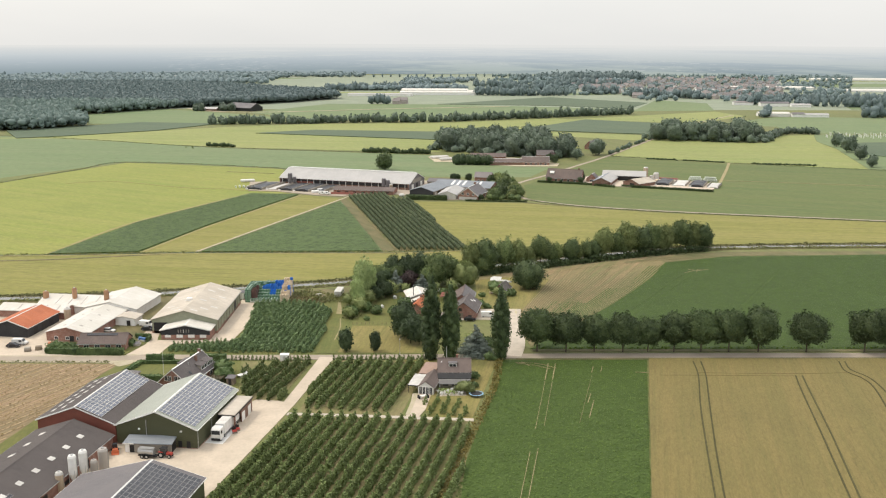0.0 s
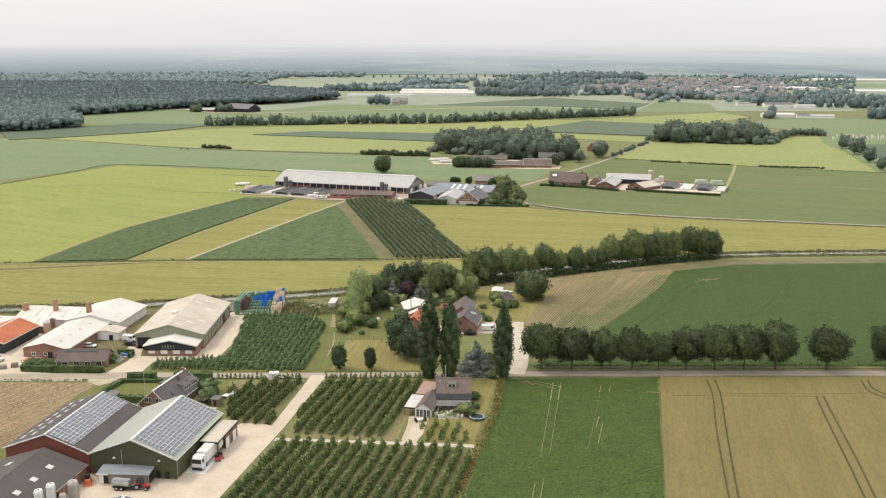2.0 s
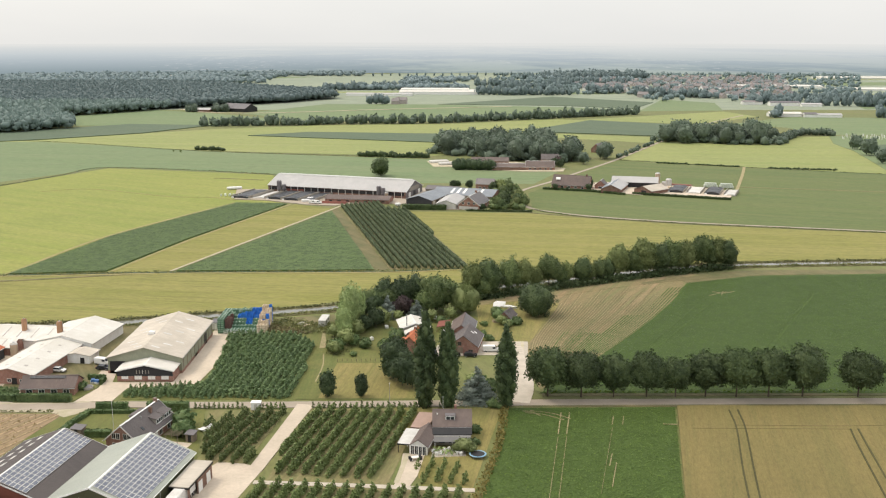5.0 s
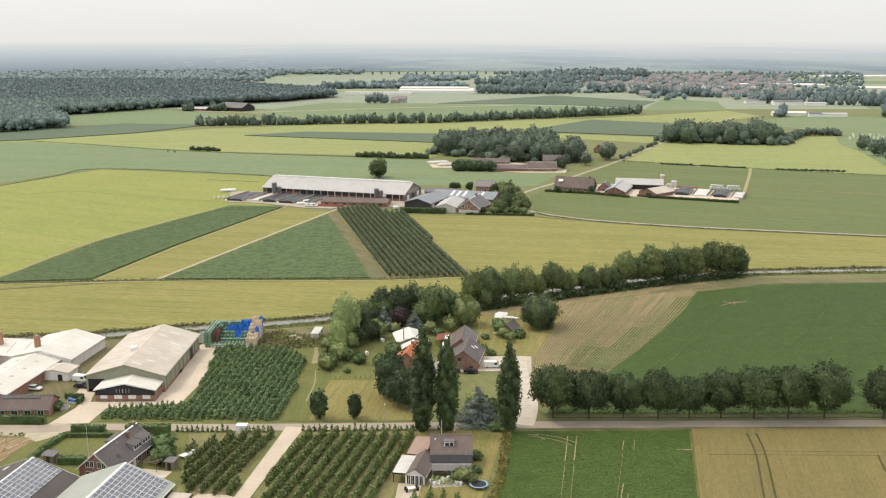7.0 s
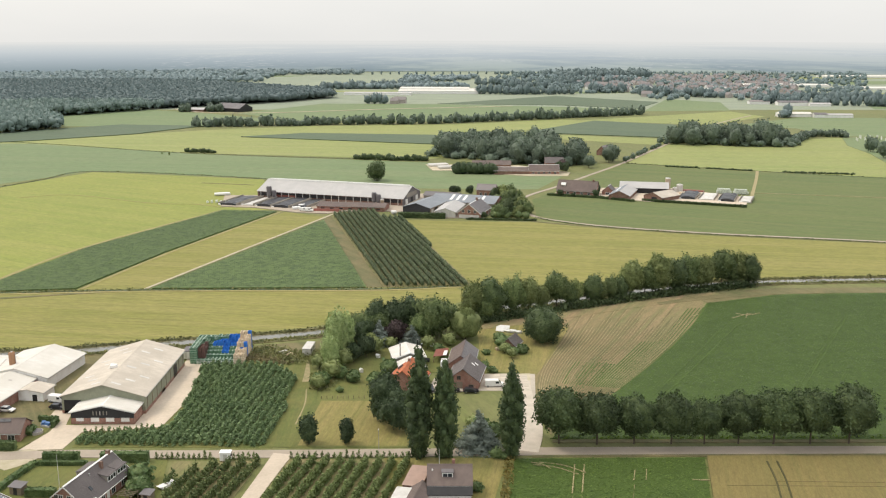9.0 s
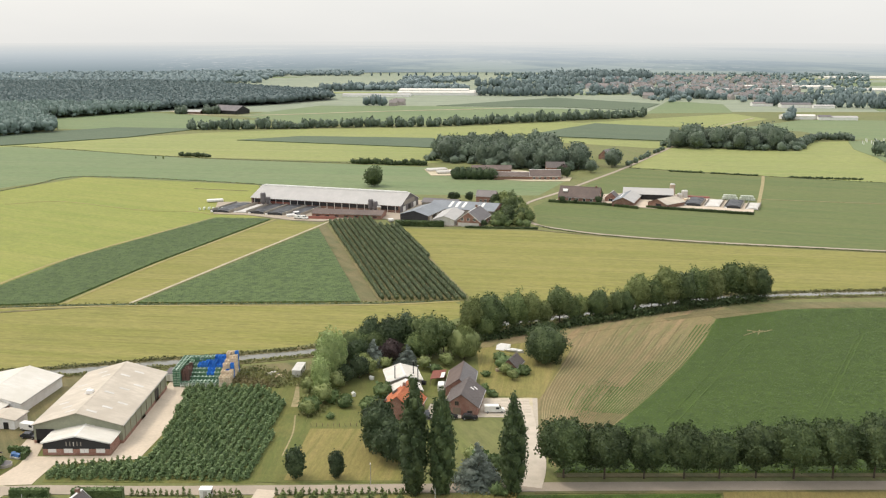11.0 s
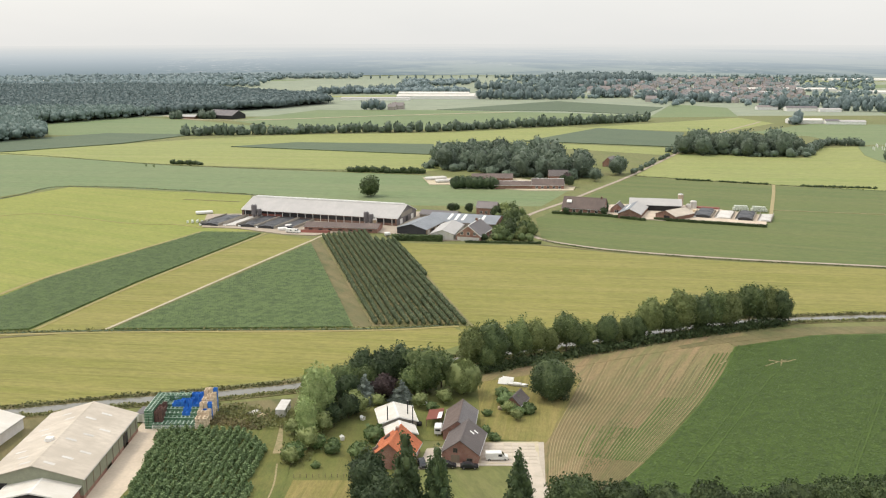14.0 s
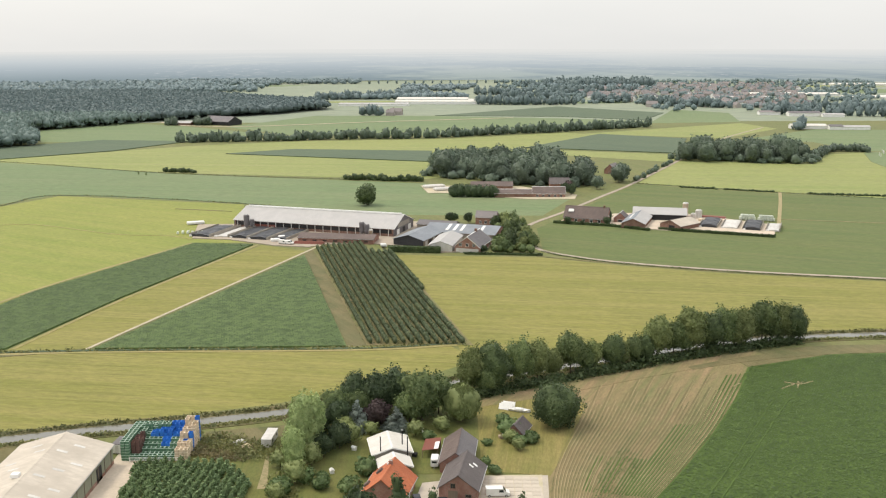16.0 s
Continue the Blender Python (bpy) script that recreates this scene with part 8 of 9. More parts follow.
tube_into(bm, 0, 0, 0.72, 0.76, 1.75, 1.75, 28)
part("mat", bm, M["dark"], tp)
bm = bmesh.new()
for k in range(28):
    a0, a1 = 2 * math.pi * k / 28, 2 * math.pi * (k + 1) / 28
    q = [bm.verts.new((math.cos(a) * r, math.sin(a) * r, z)) for a, r, z in ((a0, 1.72, 0.8), (a0, 2.15, 0.78), (a1, 2.15, 0.78), (a1, 1.72, 0.8))]
    bm.faces.new(q)
bmesh.ops.remove_doubles(bm, verts=bm.verts, dist=0.001)
part("rim", bm, plain_mat("pale_blue_pad", (0.22, 0.36, 0.46), (0.17, 0.3, 0.4), 0.5), tp, "pale blue padded rim")
for k in range(6):
    a = k * math.pi / 3
    bm = bmesh.new()
    rod_into(bm, (math.cos(a) * 2, math.sin(a) * 2, -0.1), (math.cos(a) * 2, math.sin(a) * 2, 0.76), 0.04)
    part("leg", bm, M["metal"], tp)
ts = thing("garden_furniture", pose(-5.0, 258.5, 0.32, 0, 0, 20), "white garden table with chairs on the drive", "garden set")
part("table", box(-0.9, 0.9, -0.6, 0.6, 0.68, 0.74), M["white"], ts)
for x in (-1.3, 1.3):
    for y in (-0.5, 0.5):
        part("chair", box(x - 0.25, x + 0.25, y - 0.25, y + 0.25, 0.0, 0.85, 0.06), M["dark"], ts)
for x in (-0.8, 0.8):
    part("leg", box(x - 0.05, x + 0.05, -0.5, 0.5, 0, 0.68), M["white"], ts)
sheet("pavement", [(-1.2, 259.8), (7.4, 260.6), (7.2, 264.6), (-0.8, 264.4)], 0.325, M["gravel"], "pale stone terrace of the small house", "terrace")
for k in range(22):
    x, y = -0.8 + 0.33 * k, 262.3 + 1.5 * math.sin(k * 1.7)
    t = thing("plant_pot", pose(x, y, 0.32), "pale stone plant pot on the terrace", "pot", "pots on the terrace")
    bm = bmesh.new()
    tube_into(bm, 0, 0, 0, 0.45, 0.22, 0.32, 10)
    part("pot", bm, M["white"], t)
    part("blossom", crown_mesh("blossom", [(0, 0, 0.7, 0.45, 0.45, 0.4)], 40, 0.16, M["leaf_light"] if k % 3 else M["white"], 900 + k), M["leaf_light"], t)

# ---------------------------------------------------------------- brick farmhouse with dormers
gh = barn("house", place(-73.4, 262.2, -13, 9.0, 17.4), 9.0, 17.4, 3.1, 7.0, ("brick", "brick", "brick", "brick", "tile_grey", "tile_grey"), "brick farmhouse with a dark grey roof and dormers", "house", over=0.5, trim="white")
def box_dormer(house, s, y0, y1, panes):
    """A dormer standing upright out of the lower slope: cheeks, flat tiled roof, white frame and panes."""
    d = part("dormer", prism([(s * 2.0, 5.25), (s * 4.0, 5.05), (s * 4.0, 3.5), (s * 3.8, 3.6)], "y", y0, y1), M["grey_wall"], house, "white framed dormer window")
    part("dormer_roof", prism([(s * 1.7, 5.56), (s * 4.25, 5.09), (s * 4.25, 5.21), (s * 1.7, 5.7)], "y", y0 - 0.2, y1 + 0.2), M["tile_grey"], d)
    xa, xb = sorted((s * 4.003, s * 4.08))
    for z0, z1 in ((4.86, 5.08), (3.72, 3.92)):
        part("dormer_frame", box(xa, xb, y0, y1, z0, z1), M["white"], d)
    step = (y1 - y0 - 0.16) / panes
    for k in range(panes + 1):
        part("dormer_frame", box(xa, xb, y0 + step * k, y0 + step * k + 0.16, 3.92, 4.86), M["white"], d)
    for k in range(panes):
        part("pane", box(min(s * 4.002, s * 4.04), max(s * 4.002, s * 4.04), y0 + step * k + 0.16, y0 + step * (k + 1), 3.92, 4.86), M["glass"], d)


box_dormer(gh, 1, 0.9, 4.1, 3)
box_dormer(gh, 1, 4.7, 8.2, 3)
box_dormer(gh, -1, 1.4, 6.4, 4)
part("chimney", box(0.9, 1.6, 2.6, 3.3, 5.6, 7.5), M["brick_brown"], gh)
part("chimney", box(-0.5, 0.3, 7.4, 8.2, 6.2, 8.0), M["brick_brown"], gh)
part("roof_vent", box(1.0, 1.3, -1.6, -1.3, 5.8, 6.7), M["metal"], gh)
part("roof_light", prism([(2.6, 4.95), (3.4, 4.25), (3.45, 4.32), (2.65, 5.02)], "y", -4.4, -3.6), M["glass"], gh)
for a in (-2.2, 0.9):
    for k in (0, 1):
        on_wall(gh, "window", "front", a + k * 1.1, 3.4, 0.9, 1.4, "glass", frame_mat="white")
        on_wall(gh, "window", "front", a + k * 1.1, 0.7, 0.9, 1.5, "glass", frame_mat="white")
for k in range(4):
    on_wall(gh, "window", "right", -6 + 4 * k, 0.8, 1.3, 1.5, "glass", frame_mat="white")
on_wall(gh, "door", "right", 0, 0, 1.1, 2.2, "white")
fp = thing("flagpole", pose(-84.2, 275.4, 0), "white flagpole on the lawn", "flagpole")
bm = bmesh.new()
tube_into(bm, 0, 0, 0, 8.6, 0.07, 0.04, 8)
part("pole", bm, M["white"], fp)
part("base", box(-0.25, 0.25, -0.25, 0.25, 0, 0.3), M["silo"], fp)
pg = thing("pergola", pose(-66.6, 269.2, 0.2, 0, 0, -13), "wooden pergola beside the farmhouse", "pergola")
for x in (-1.6, 1.6):
    for y in (-1.4, 1.4):
        part("post", box(x - 0.06, x + 0.06, y - 0.06, y + 0.06, 0, 2.3), M["wood"], pg)
for k in range(5):
    part("beam", box(-2.0, 2.0, -1.5 + 0.72 * k, -1.4 + 0.72 * k, 2.3, 2.42), M["wood"], pg)
bo = thing("boat", pose(-60.4, 276.8, 0.25, 0, 0, -35), "small white boat on the lawn", "boat")
part("hull", prism([(-2.4, 0.8), (-1.6, 0.1), (1.9, 0.1), (2.1, 0.75), (1.7, 0.7), (-1.6, 0.65)], "x", -0.8, 0.8), M["white"], bo)
part("seat", box(-0.7, 0.7, -0.2, 0.1, 0.6, 0.7), M["wood"], bo)
for x, y, h in ((1.0, 297.0, 5.6), (-13.5, 296.8, 5.6), (150, 295.0, 6.5)):
    t = thing("street_lamp", pose(x, y, 0), "slim grey street lamp by the road", "street lamp", "street lamps")
    bm = bmesh.new()
    tube_into(bm, 0, 0, 0, h, 0.09, 0.05, 8)
    part("pole", bm, M["metal"], t)
    part("head", box(-0.12, 0.12, -0.7, 0.1, h, h + 0.12), M["silo"], t)
# behind the farmhouse: terrace, bathing pool, huts
sheet("pavement", [(-70.5, 261.5), (-63.4, 260.2), (-61.8, 267.8), (-69.0, 269.4)], 0.33, M["concrete"], "paved terrace beside the farmhouse", "terrace")
bp = thing("swimming_pool", pose(-65.8, 263.4, 0.3, 0, 0, -13), "small bright blue garden swimming pool", "pool")
for x0, x1, y0, y1 in ((-2.6, 2.6, -1.7, -1.4), (-2.6, 2.6, 1.4, 1.7), (-2.6, -2.3, -1.4, 1.4), (2.3, 2.6, -1.4, 1.4)):
    part("rim", box(x0, x1, y0, y1, -0.1, 0.45, 0.03), M["white"], bp)
part("water", box(-2.3, 2.3, -1.4, 1.4, -0.1, 0.36), plain_mat("bright_pool_water", (0.06, 0.42, 0.55), (0.05, 0.36, 0.5), 0.08), bp)
for x, y, w, l, h, lab in ((-62.4, 269.6, 2.2, 2.0, 2.1, "small weathered garden hut by the lawn"), (-92.6, 273.4, 3.0, 2.2, 1.9, "low dark garden shed behind the hedge")):
    t = thing("garden_hut", pose(x, y, 0.2, 0, 0, -13), lab, "hut")
    part("body", box(-w / 2, w / 2, -l / 2, l / 2, -0.1, h, 0.02), M["wood"], t)
    part("roof", prism([(-l / 2 - 0.25, h), (l / 2 + 0.25, h + 0.35), (l / 2 + 0.25, h + 0.47), (-l / 2 - 0.25, h + 0.12)], "x", -w / 2 - 0.25, w / 2 + 0.25), M["slate_roof"], t)
    part("door", box(-0.45, 0.45, -l / 2 - 0.05, -l / 2 - 0.003, 0, 1.9), M["dark"], t)
for x, y, r_ in ((-102.6, 311.2, 20), (-101.2, 310.6, 65)):
    t = thing("garden_toy", pose(x, y, 0.34, 0, 0, r_), "blue covered garden play set behind the hedge", "toy")
    part("cover", prism([(-0.7, 0.5), (0.7, 0.5), (0.45, 1.1), (-0.45, 1.1)], "y", -0.8, 0.8), M["car_blue"], t)
    part("base", box(-0.8, 0.8, -0.9, 0.9, -0.05, 0.5, 0.06), M["silo"], t)
# garden clutter
for x, y, nm, lab, mt in ((-22.8, 352.5, "garden_statue", "grey garden ornament on the lawn", "white"), (-25.6, 345.0, "dog_kennel", "small white kennel in the garden", "white"), (-18.6, 366, "beehive", "white hive box in the grass", "white"), (-1.6, 377.5, "garden_chest", "white chest on the grass", "white"), (-2.8, 362.0, "water_butt", "dark water butt beside the lean-to", "dark"), (-49.5, 371, "spoil_heap", "heap of pale rubble in the weeds", "silo"), (-47, 368.6, "spoil_heap", "heap of broken pale stone in the weeds", "pallet_wood")):
    t = thing(nm, pose(x, y, 0.2, 0, 0, x * 7 % 90), lab, nm.replace("_", " "))
    if nm == "spoil_heap":
        v0, f0 = ICO3
        rr = np.random.default_rng(int(abs(x) * 10))
        part("mound", tris_mesh("heap", v0 * (1 + 0.18 * rr.normal(size=len(v0)))[:, None] * np.array([1.9, 1.3, 0.6]), f0, M[mt]), M[mt], t)
        continue
    part("body", box(-0.5, 0.5, -0.6, 0.6, 0, 0.9, 0.1), M[mt], t)
    part("lid", prism([(-0.6, 0.9), (0.6, 0.9), (0, 1.3)], "y", -0.7, 0.7), M[mt], t)
# orchard posts along the garden beds
for k in range(18):
    t = thing("fence_post", pose(-32 + 1.5 * k, 330.2 + 0.05 * k, 0), "thin wooden fence post in the grass", "post", "paddock fence posts")
    part("post", box(-0.06, 0.06, -0.06, 0.06, -0.2, 1.3), M["wood"], t)

# ---------------------------------------------------------------- long cattle barn and its yard
sheet("pavement", [(-140, 682), (-133, 642), (-112, 638), (-84, 622), (-66, 618), (-60, 625), (-36, 627.5), (-24, 622), (-5, 604), (24, 606), (34, 640), (30, 660), (-8, 690)], 0.62, M["road"], "pale dusty yard of the cattle farm", "yard")
for k in range(20):
    on_wall(lb, "post", "right", -47 + 4.9 * k, 0, 0.4, 4.5, "silo", proud=0.1)
on_wall(lb, "opening", "right", 0, 2.0, 96, 2.2, "dark", "long dark ventilation opening", proud=0.04)
on_wall(lb, "door", "right", -30, 0, 14, 3.0, "red_wall", "red-brown sliding stable doors", proud=0.08)
on_wall(lb, "gable_boards", "back", 0, 4.2, 18, 2.6, "grey_wall", proud=0.04)
for a in (-9, 0, 9):
    on_wall(lb, "door", "back", a, 0, 4, 3.6, "white" if a else "dark", "tall barn door", proud=0.08)
part("ridge_vent", prism([(-0.9, 10.2), (0.9, 10.2), (0.7, 10.9), (-0.7, 10.9)], "y", -48, 48), M["white"], lb, "white open ridge vent")
for x, y, h, r in ((-108.5, 667.5, 9, 1.6), (-105.3, 667.0, 6.5, 1.3), (-41.0, 646.5, 8.5, 1.5), (-38.2, 645.0, 7.5, 1.4), (-36.0, 644.0, 5, 1.2)):
    silo("silo", x, y, h, r, "slate_roof" if h > 6 else "silo_tan", "grey feed silo beside the cattle barn", True)


def clamp(name, x, y, w, l, h, rot, mat, label):
    """A silage clamp: low concrete side walls and a rounded heap under film with weights."""
    t = thing(name, pose(x, y, 0.5, 0, 0, rot), label, "silage clamp", "silage clamps")
    prof = [(-w / 2, 0)] + [(w / 2 * math.sin(a) * 0.98, h * math.cos(a) ** 0.6) for a in np.linspace(-1.35, 1.35, 11)] + [(w / 2, 0)]
    bm = prism(prof, "y", -l / 2, l / 2)
    bmesh.ops.subdivide_edges(bm, edges=[e for e in bm.edges if abs(e.verts[0].co.y - e.verts[1].co.y) > 1], cuts=10)
    for v in bm.verts:
        v.co.z += 0.5 * noise.noise(v.co * 0.3) + 0.25 * noise.noise(v.co * 0.9) if v.co.z > 0.3 else 0
    part("film_cover", bm, M[mat], t)
    for s in (-1, 1):
        part("side_wall", box(min(s * w / 2, s * (w / 2 + 0.3)), max(s * w / 2, s * (w / 2 + 0.3)), -l / 2, l / 2, -0.4, 1.6), M["grey_wall"], t, "weathered concrete side wall")
    part("front_weight", box(-w / 2, -w / 2 + 1.6, -l / 2 - 0.6, -l / 2 - 0.02, -0.2, 0.9, 0.2), M["white"], t, "pile of pale sandbags")
    return t


clamp("silage_clamp", -125.5, 660, 12, 30, 1.3, -18, "black_film", "silage heap under black film")
clamp("silage_clamp", -113.0, 660, 8, 32, 0.6, -18, "silo", "emptied silage clamp with pale floor")
clamp("silage_clamp", -103.2, 655.5, 10, 30, 1.5, -18, "black_film", "silage heap under black film")
clamp("silage_clamp", -91.8, 652.5, 11, 32, 1.6, -18, "black_film", "silage heap under black film")
clamp("silage_clamp", -80.4, 650, 9, 30, 1.2, -18, "black_film", "silage heap under black film")
fs = barn("shed", pose(-52.5, 634.6, 0, 0, 0, -99), 13, 41, 2.8, 4.2, ("brick", "brick", "brick", "brick", "tile_brown", "tile_brown"), "low long brick shed with a brown-grey roof")
for k in range(7):
    on_wall(fs, "window", "right", -17 + 5.6 * k, 1.2, 2.2, 0.7, "dark")
for x, y, rot, van in ((-80.5, 625.6, 70, True), (-77.6, 624.8, 75, True)):
    car("van", pose(x, y, 0.62, 0, 0, rot), "white", "white van at the yard entrance", True, 5.2)
t = thing("hedge_bank", pose(0, 0, 0), "reddish heap of soil along the track", "heap")
part("mound", prism([(-1.2, 0), (1.2, 0), (0.5, 1.3), (-0.4, 1.4)], "x", -8, 8), M["red_wall"], t)
t.matrix_world = pose(-67, 625.8, 0.6, 0, 0, -8)
for i, (x, y) in enumerate([(-144 + 2.6 * k, 653.5 + 0.5 * k) for k in range(6)] + [(-142, 656.5), (-139, 657)]):
    t = thing("silage_bale", pose(x, y, 0.62, 0, 0, 10 * i), "pale green wrapped silage bale", "bale", "bales by the silage clamps")
    bm = bmesh.new()
    tube_into(bm, 0, 0, 0, 1.25, 0.68, 0.66, 16)
    bmesh.ops.bevel(bm, geom=list(bm.edges), offset=0.05, segments=1, affect="EDGES")
    part("bale", bm, M["cream"], t)
for x, y, w, l, lab in ((-142, 684, 10, 4, "heap of pale sand and rubble"), (-86, 632.8, 5, 3, "white bulk bags by the clamp"), (-84, 641, 4, 3, "white plastic tanks by the shed"), (-27.5, 619, 3, 3, "white box by the hedge")):
    t = thing("goods_pile", pose(x, y, 0.6, 0, 0, 20), lab, "goods")
    part("mound", box(-w / 2, w / 2, -l / 2, l / 2, -0.1, 1.4, 0.3), M["white"], t)
# dairy yard east of the long barn
fa = barn("barn", pose(-9.0, 634.0, 0, 0, 0, -22), 17, 30, 3.8, 6.2, ("black_wall", "black_wall", "black_wall", "wood", "blue_grey_roof", "blue_grey_roof"), "black boarded barn with a blue-grey roof")
for k in range(5):
    on_wall(fa, "opening", "right", -11 + 5.2 * k, 0, 3.2, 3.0, "dark" if k % 2 else "silo", "open bay of the barn")
fbn = barn("barn", pose(15.5, 648.0, 0, 0, 0, -108), 24, 40, 4.0, 6.6, ("grey_wall", "brick", "grey_wall", "grey_wall", "blue_grey_roof", "blue_grey_roof"), "wide barn with a blue-grey roof and skylights")
for a in (-8.5, -4.5, -0.5, 10.5):
    on_roof(fbn, "right", a, a + 1.6, 1.0, 9.5, 0.05, "white", "skylight", "long white skylight strip")
on_roof(fbn, "left", -12, -10.4, 1.0, 6.5, 0.05, "white", "skylight", "long white skylight strip")
barn("barn", pose(5.0, 620.5, 0, 0, 0, -12), 12, 28, 3.6, 5.6, ("silo", "silo", "silo", "silo", "steel_roof", "steel_roof"), "barn with a pale grey sheet roof")
fd = barn("farmhouse", pose(19.0, 614.5, 0, 0, 0, -18), 13, 22, 3.4, 8.4, ("brick", "brick", "brick", "brick", "slate_roof", "slate_roof"), "brick farmhouse with white verges and slate roof", "house", trim="white")
for a in (-3.5, 0, 3.5):
    on_wall(fd, "window", "front", a, 3.6, 1.3, 1.4, "glass", frame_mat="white")
    on_wall(fd, "window", "right", a * 2, 1.0, 1.4, 1.5, "glass", frame_mat="white")
on_wall(fd, "rendered_base", "front", 0, 0, 12, 2.4, "silo", "pale rendered base", proud=0.1)
part("chimney", box(-0.6, 0.6, 4.0, 5.2, 7.6, 9.8), M["brick_brown"], fd)
fe = barn("house", pose(29.0, 684.0, 0, 0, 0, -105), 8, 12, 4.6, 7.6, ("brick", "brick", "brick", "brick", "village_tile", "village_tile"), "red brick house with a muted orange roof", "house")
for a in (-3, 0, 3):
    on_wall(fe, "window", "right", a, 1.0, 1.3, 1.5, "glass", frame_mat="white")
barn("barn", pose(0.5, 668, 0, 0, 0, -108), 10, 22, 3.4, 5.0, ("grey_wall", "grey_wall", "grey_wall", "grey_wall", "slate_roof", "slate_roof"), "small grey shed behind the dairy barn")

# ---------------------------------------------------------------- farm on the road bend
sheet("pavement", [(73, 690), (100, 679), (121, 664), (126, 662), (184, 644), (194, 676), (150, 716), (116, 716), (80, 706)], 0.66, M["concrete"], "paved yard of the farm on the bend", "yard")
ra = barn("farmhouse", pose(88.6, 690.6, 0, 0, 0, -111), 12.5, 25.5, 3.2, 9.0, ("brick", "brick", "brick", "brick", "tile_brown", "tile_brown"), "long brick farmhouse with a steep brown roof", "house")
for k in range(5):
    on_wall(ra, "window", "right", -10 + 4.6 * k, 0.9, 1.5, 1.5, "glass", frame_mat="white")
on_roof(ra, "right", -10.5, -7.5, 3.0, 5.0, 0.8, "white", "dormer", "white dormer window")
for a in (-2, 2):
    on_wall(ra, "window", "back", a, 3.6, 1.2, 1.4, "glass", frame_mat="white")
part("chimney", box(-0.5, 0.5, 9.5, 10.5, 8.2, 10.2), M["brick_brown"], ra)
rb2 = barn("house", pose(108.4, 689.0, 0, 0, 0, -20), 7.4, 9, 3.0, 6.2, ("brick", "brick", "brick", "brick", "steel_roof", "tile_grey"), "small brick annex house with a grey roof", "house")
on_wall(rb2, "window", "front", 0, 0.8, 2.4, 1.4, "glass", frame_mat="white")
barn("barn", pose(133.5, 700.5, 0, 0, 0, -102), 18, 31, 4.0, 6.6, ("brick_brown", "brick_brown", "dark", "dark", "steel_roof", "steel_roof"), "cattle barn with a pale steel roof")
rd = barn("barn", pose(116.0, 680.5, 0, 0, 0, -20), 13, 29, 3.2, 6.0, ("brick_brown", "brick_brown", "brick_brown", "brick_brown", "blue_grey_roof", "steel_roof"), "brown barn wing with a grey roof")
on_roof(rd, "left", -6, 10, 3.0, 4.2, 0.05, "white", "skylight", "white skylight strip")
re_ = barn("barn", pose(138.5, 670.0, 0, 0, 0, -50), 14, 18, 3.0, 5.6, ("brick_brown", "brick_brown", "brick_brown", "brick_brown", "tile_brown", "grey_roof"), "old barn with a brown-grey patched roof")
on_wall(re_, "door", "front", 1.0, 0, 4.0, 2.8, "dark")
silo("silo", 151.0, 709.0, 8.5, 1.7, "silo_tan", "tall feed silo with a pale cap", False)
silo("silo", 157.0, 700.5, 5.5, 2.0, "silo", "low round white feed silo", False)
silo("silo", 153.0, 697.0, 4.0, 1.6, "silo", "low round white feed silo", False)
clamp("silage_clamp", 158.6, 680, 10, 24, 2.0, -22, "black_film", "silage heap under black film")
clamp("silage_clamp", 169.8, 676.5, 9, 24, 1.0, -22, "silo", "open silage clamp with pale floor")
clamp("silage_clamp", 180.6, 671, 9.5, 24, 2.0, -22, "black_film", "silage heap under black film")
clamp("silage_clamp", 190.8, 666.5, 7, 22, 0.8, -22, "silo", "open silage clamp with pale floor")
k = 0
for x0, y0 in ((180.5, 694.0), (190.5, 690.5)):
    for i in range(6):
        for j in range(2):
            for z in range(2 if i < 5 else 1):
                t = thing("silage_bale", pose(x0 + 1.5 * i + 0.75 * z, y0 - 0.5 * i + 1.5 * j, 0.62 + 1.42 * z), "pale green wrapped silage bale", "bale", "stacked bales behind the clamps")
                bm = bmesh.new()
                tube_into(bm, 0, 0, 0, 1.42, 0.72, 0.7, 14)
                part("bale", bm, M["cream"], t)
for x, y, w, l, h, mt, lab in ((165, 700, 16, 4, 1.2, "red_wall", "heap of reddish soil behind the farm"), (157, 688.5, 6, 3, 1.6, "pallet_wood", "pale wood stack beside the clamp")):
    t = thing("goods_pile", pose(x, y, 0.3, 0, 0, -22), lab, "goods")
    part("mound", box(-w / 2, w / 2, -l / 2, l / 2, -0.1, h, 0.4), M[mt], t)

# ---------------------------------------------------------------- brick farm before the wood
barn("shed", pose(52, 787, 0, 0, 0, -92), 14, 27, 3.0, 5.0, ("brick_brown", "brick_brown", "brick_brown", "brick_brown", "grey_roof", "tile_brown"), "long low brick shed with a brown roof", trim="white")
mb = barn("farmhouse", pose(75.5, 785, 0, 0, 0, -92), 12, 22, 3.2, 7.0, ("brick", "brick", "brick", "brick", "tile_brown", "tile_brown"), "brick farmhouse with a brown tiled roof", "house", trim="white")
for k in range(5):
    on_wall(mb, "window", "right", -8 + 4 * k, 0.9, 1.5, 1.5, "glass", frame_mat="white")
barn("shed", pose(38, 820, 0, 0, 0, -92), 12, 30, 3.4, 5.6, ("brick_brown", "brick_brown", "brick_brown", "brick_brown", "tile_brown", "tile_brown"), "brown shed behind the tall hedge")
barn("house", pose(87, 822, 0, 0, 0, -92), 10, 14, 4.5, 8.0, ("brick", "brick", "brick", "brick", "tile_grey", "tile_grey"), "dark-roofed brick house among trees", "house")
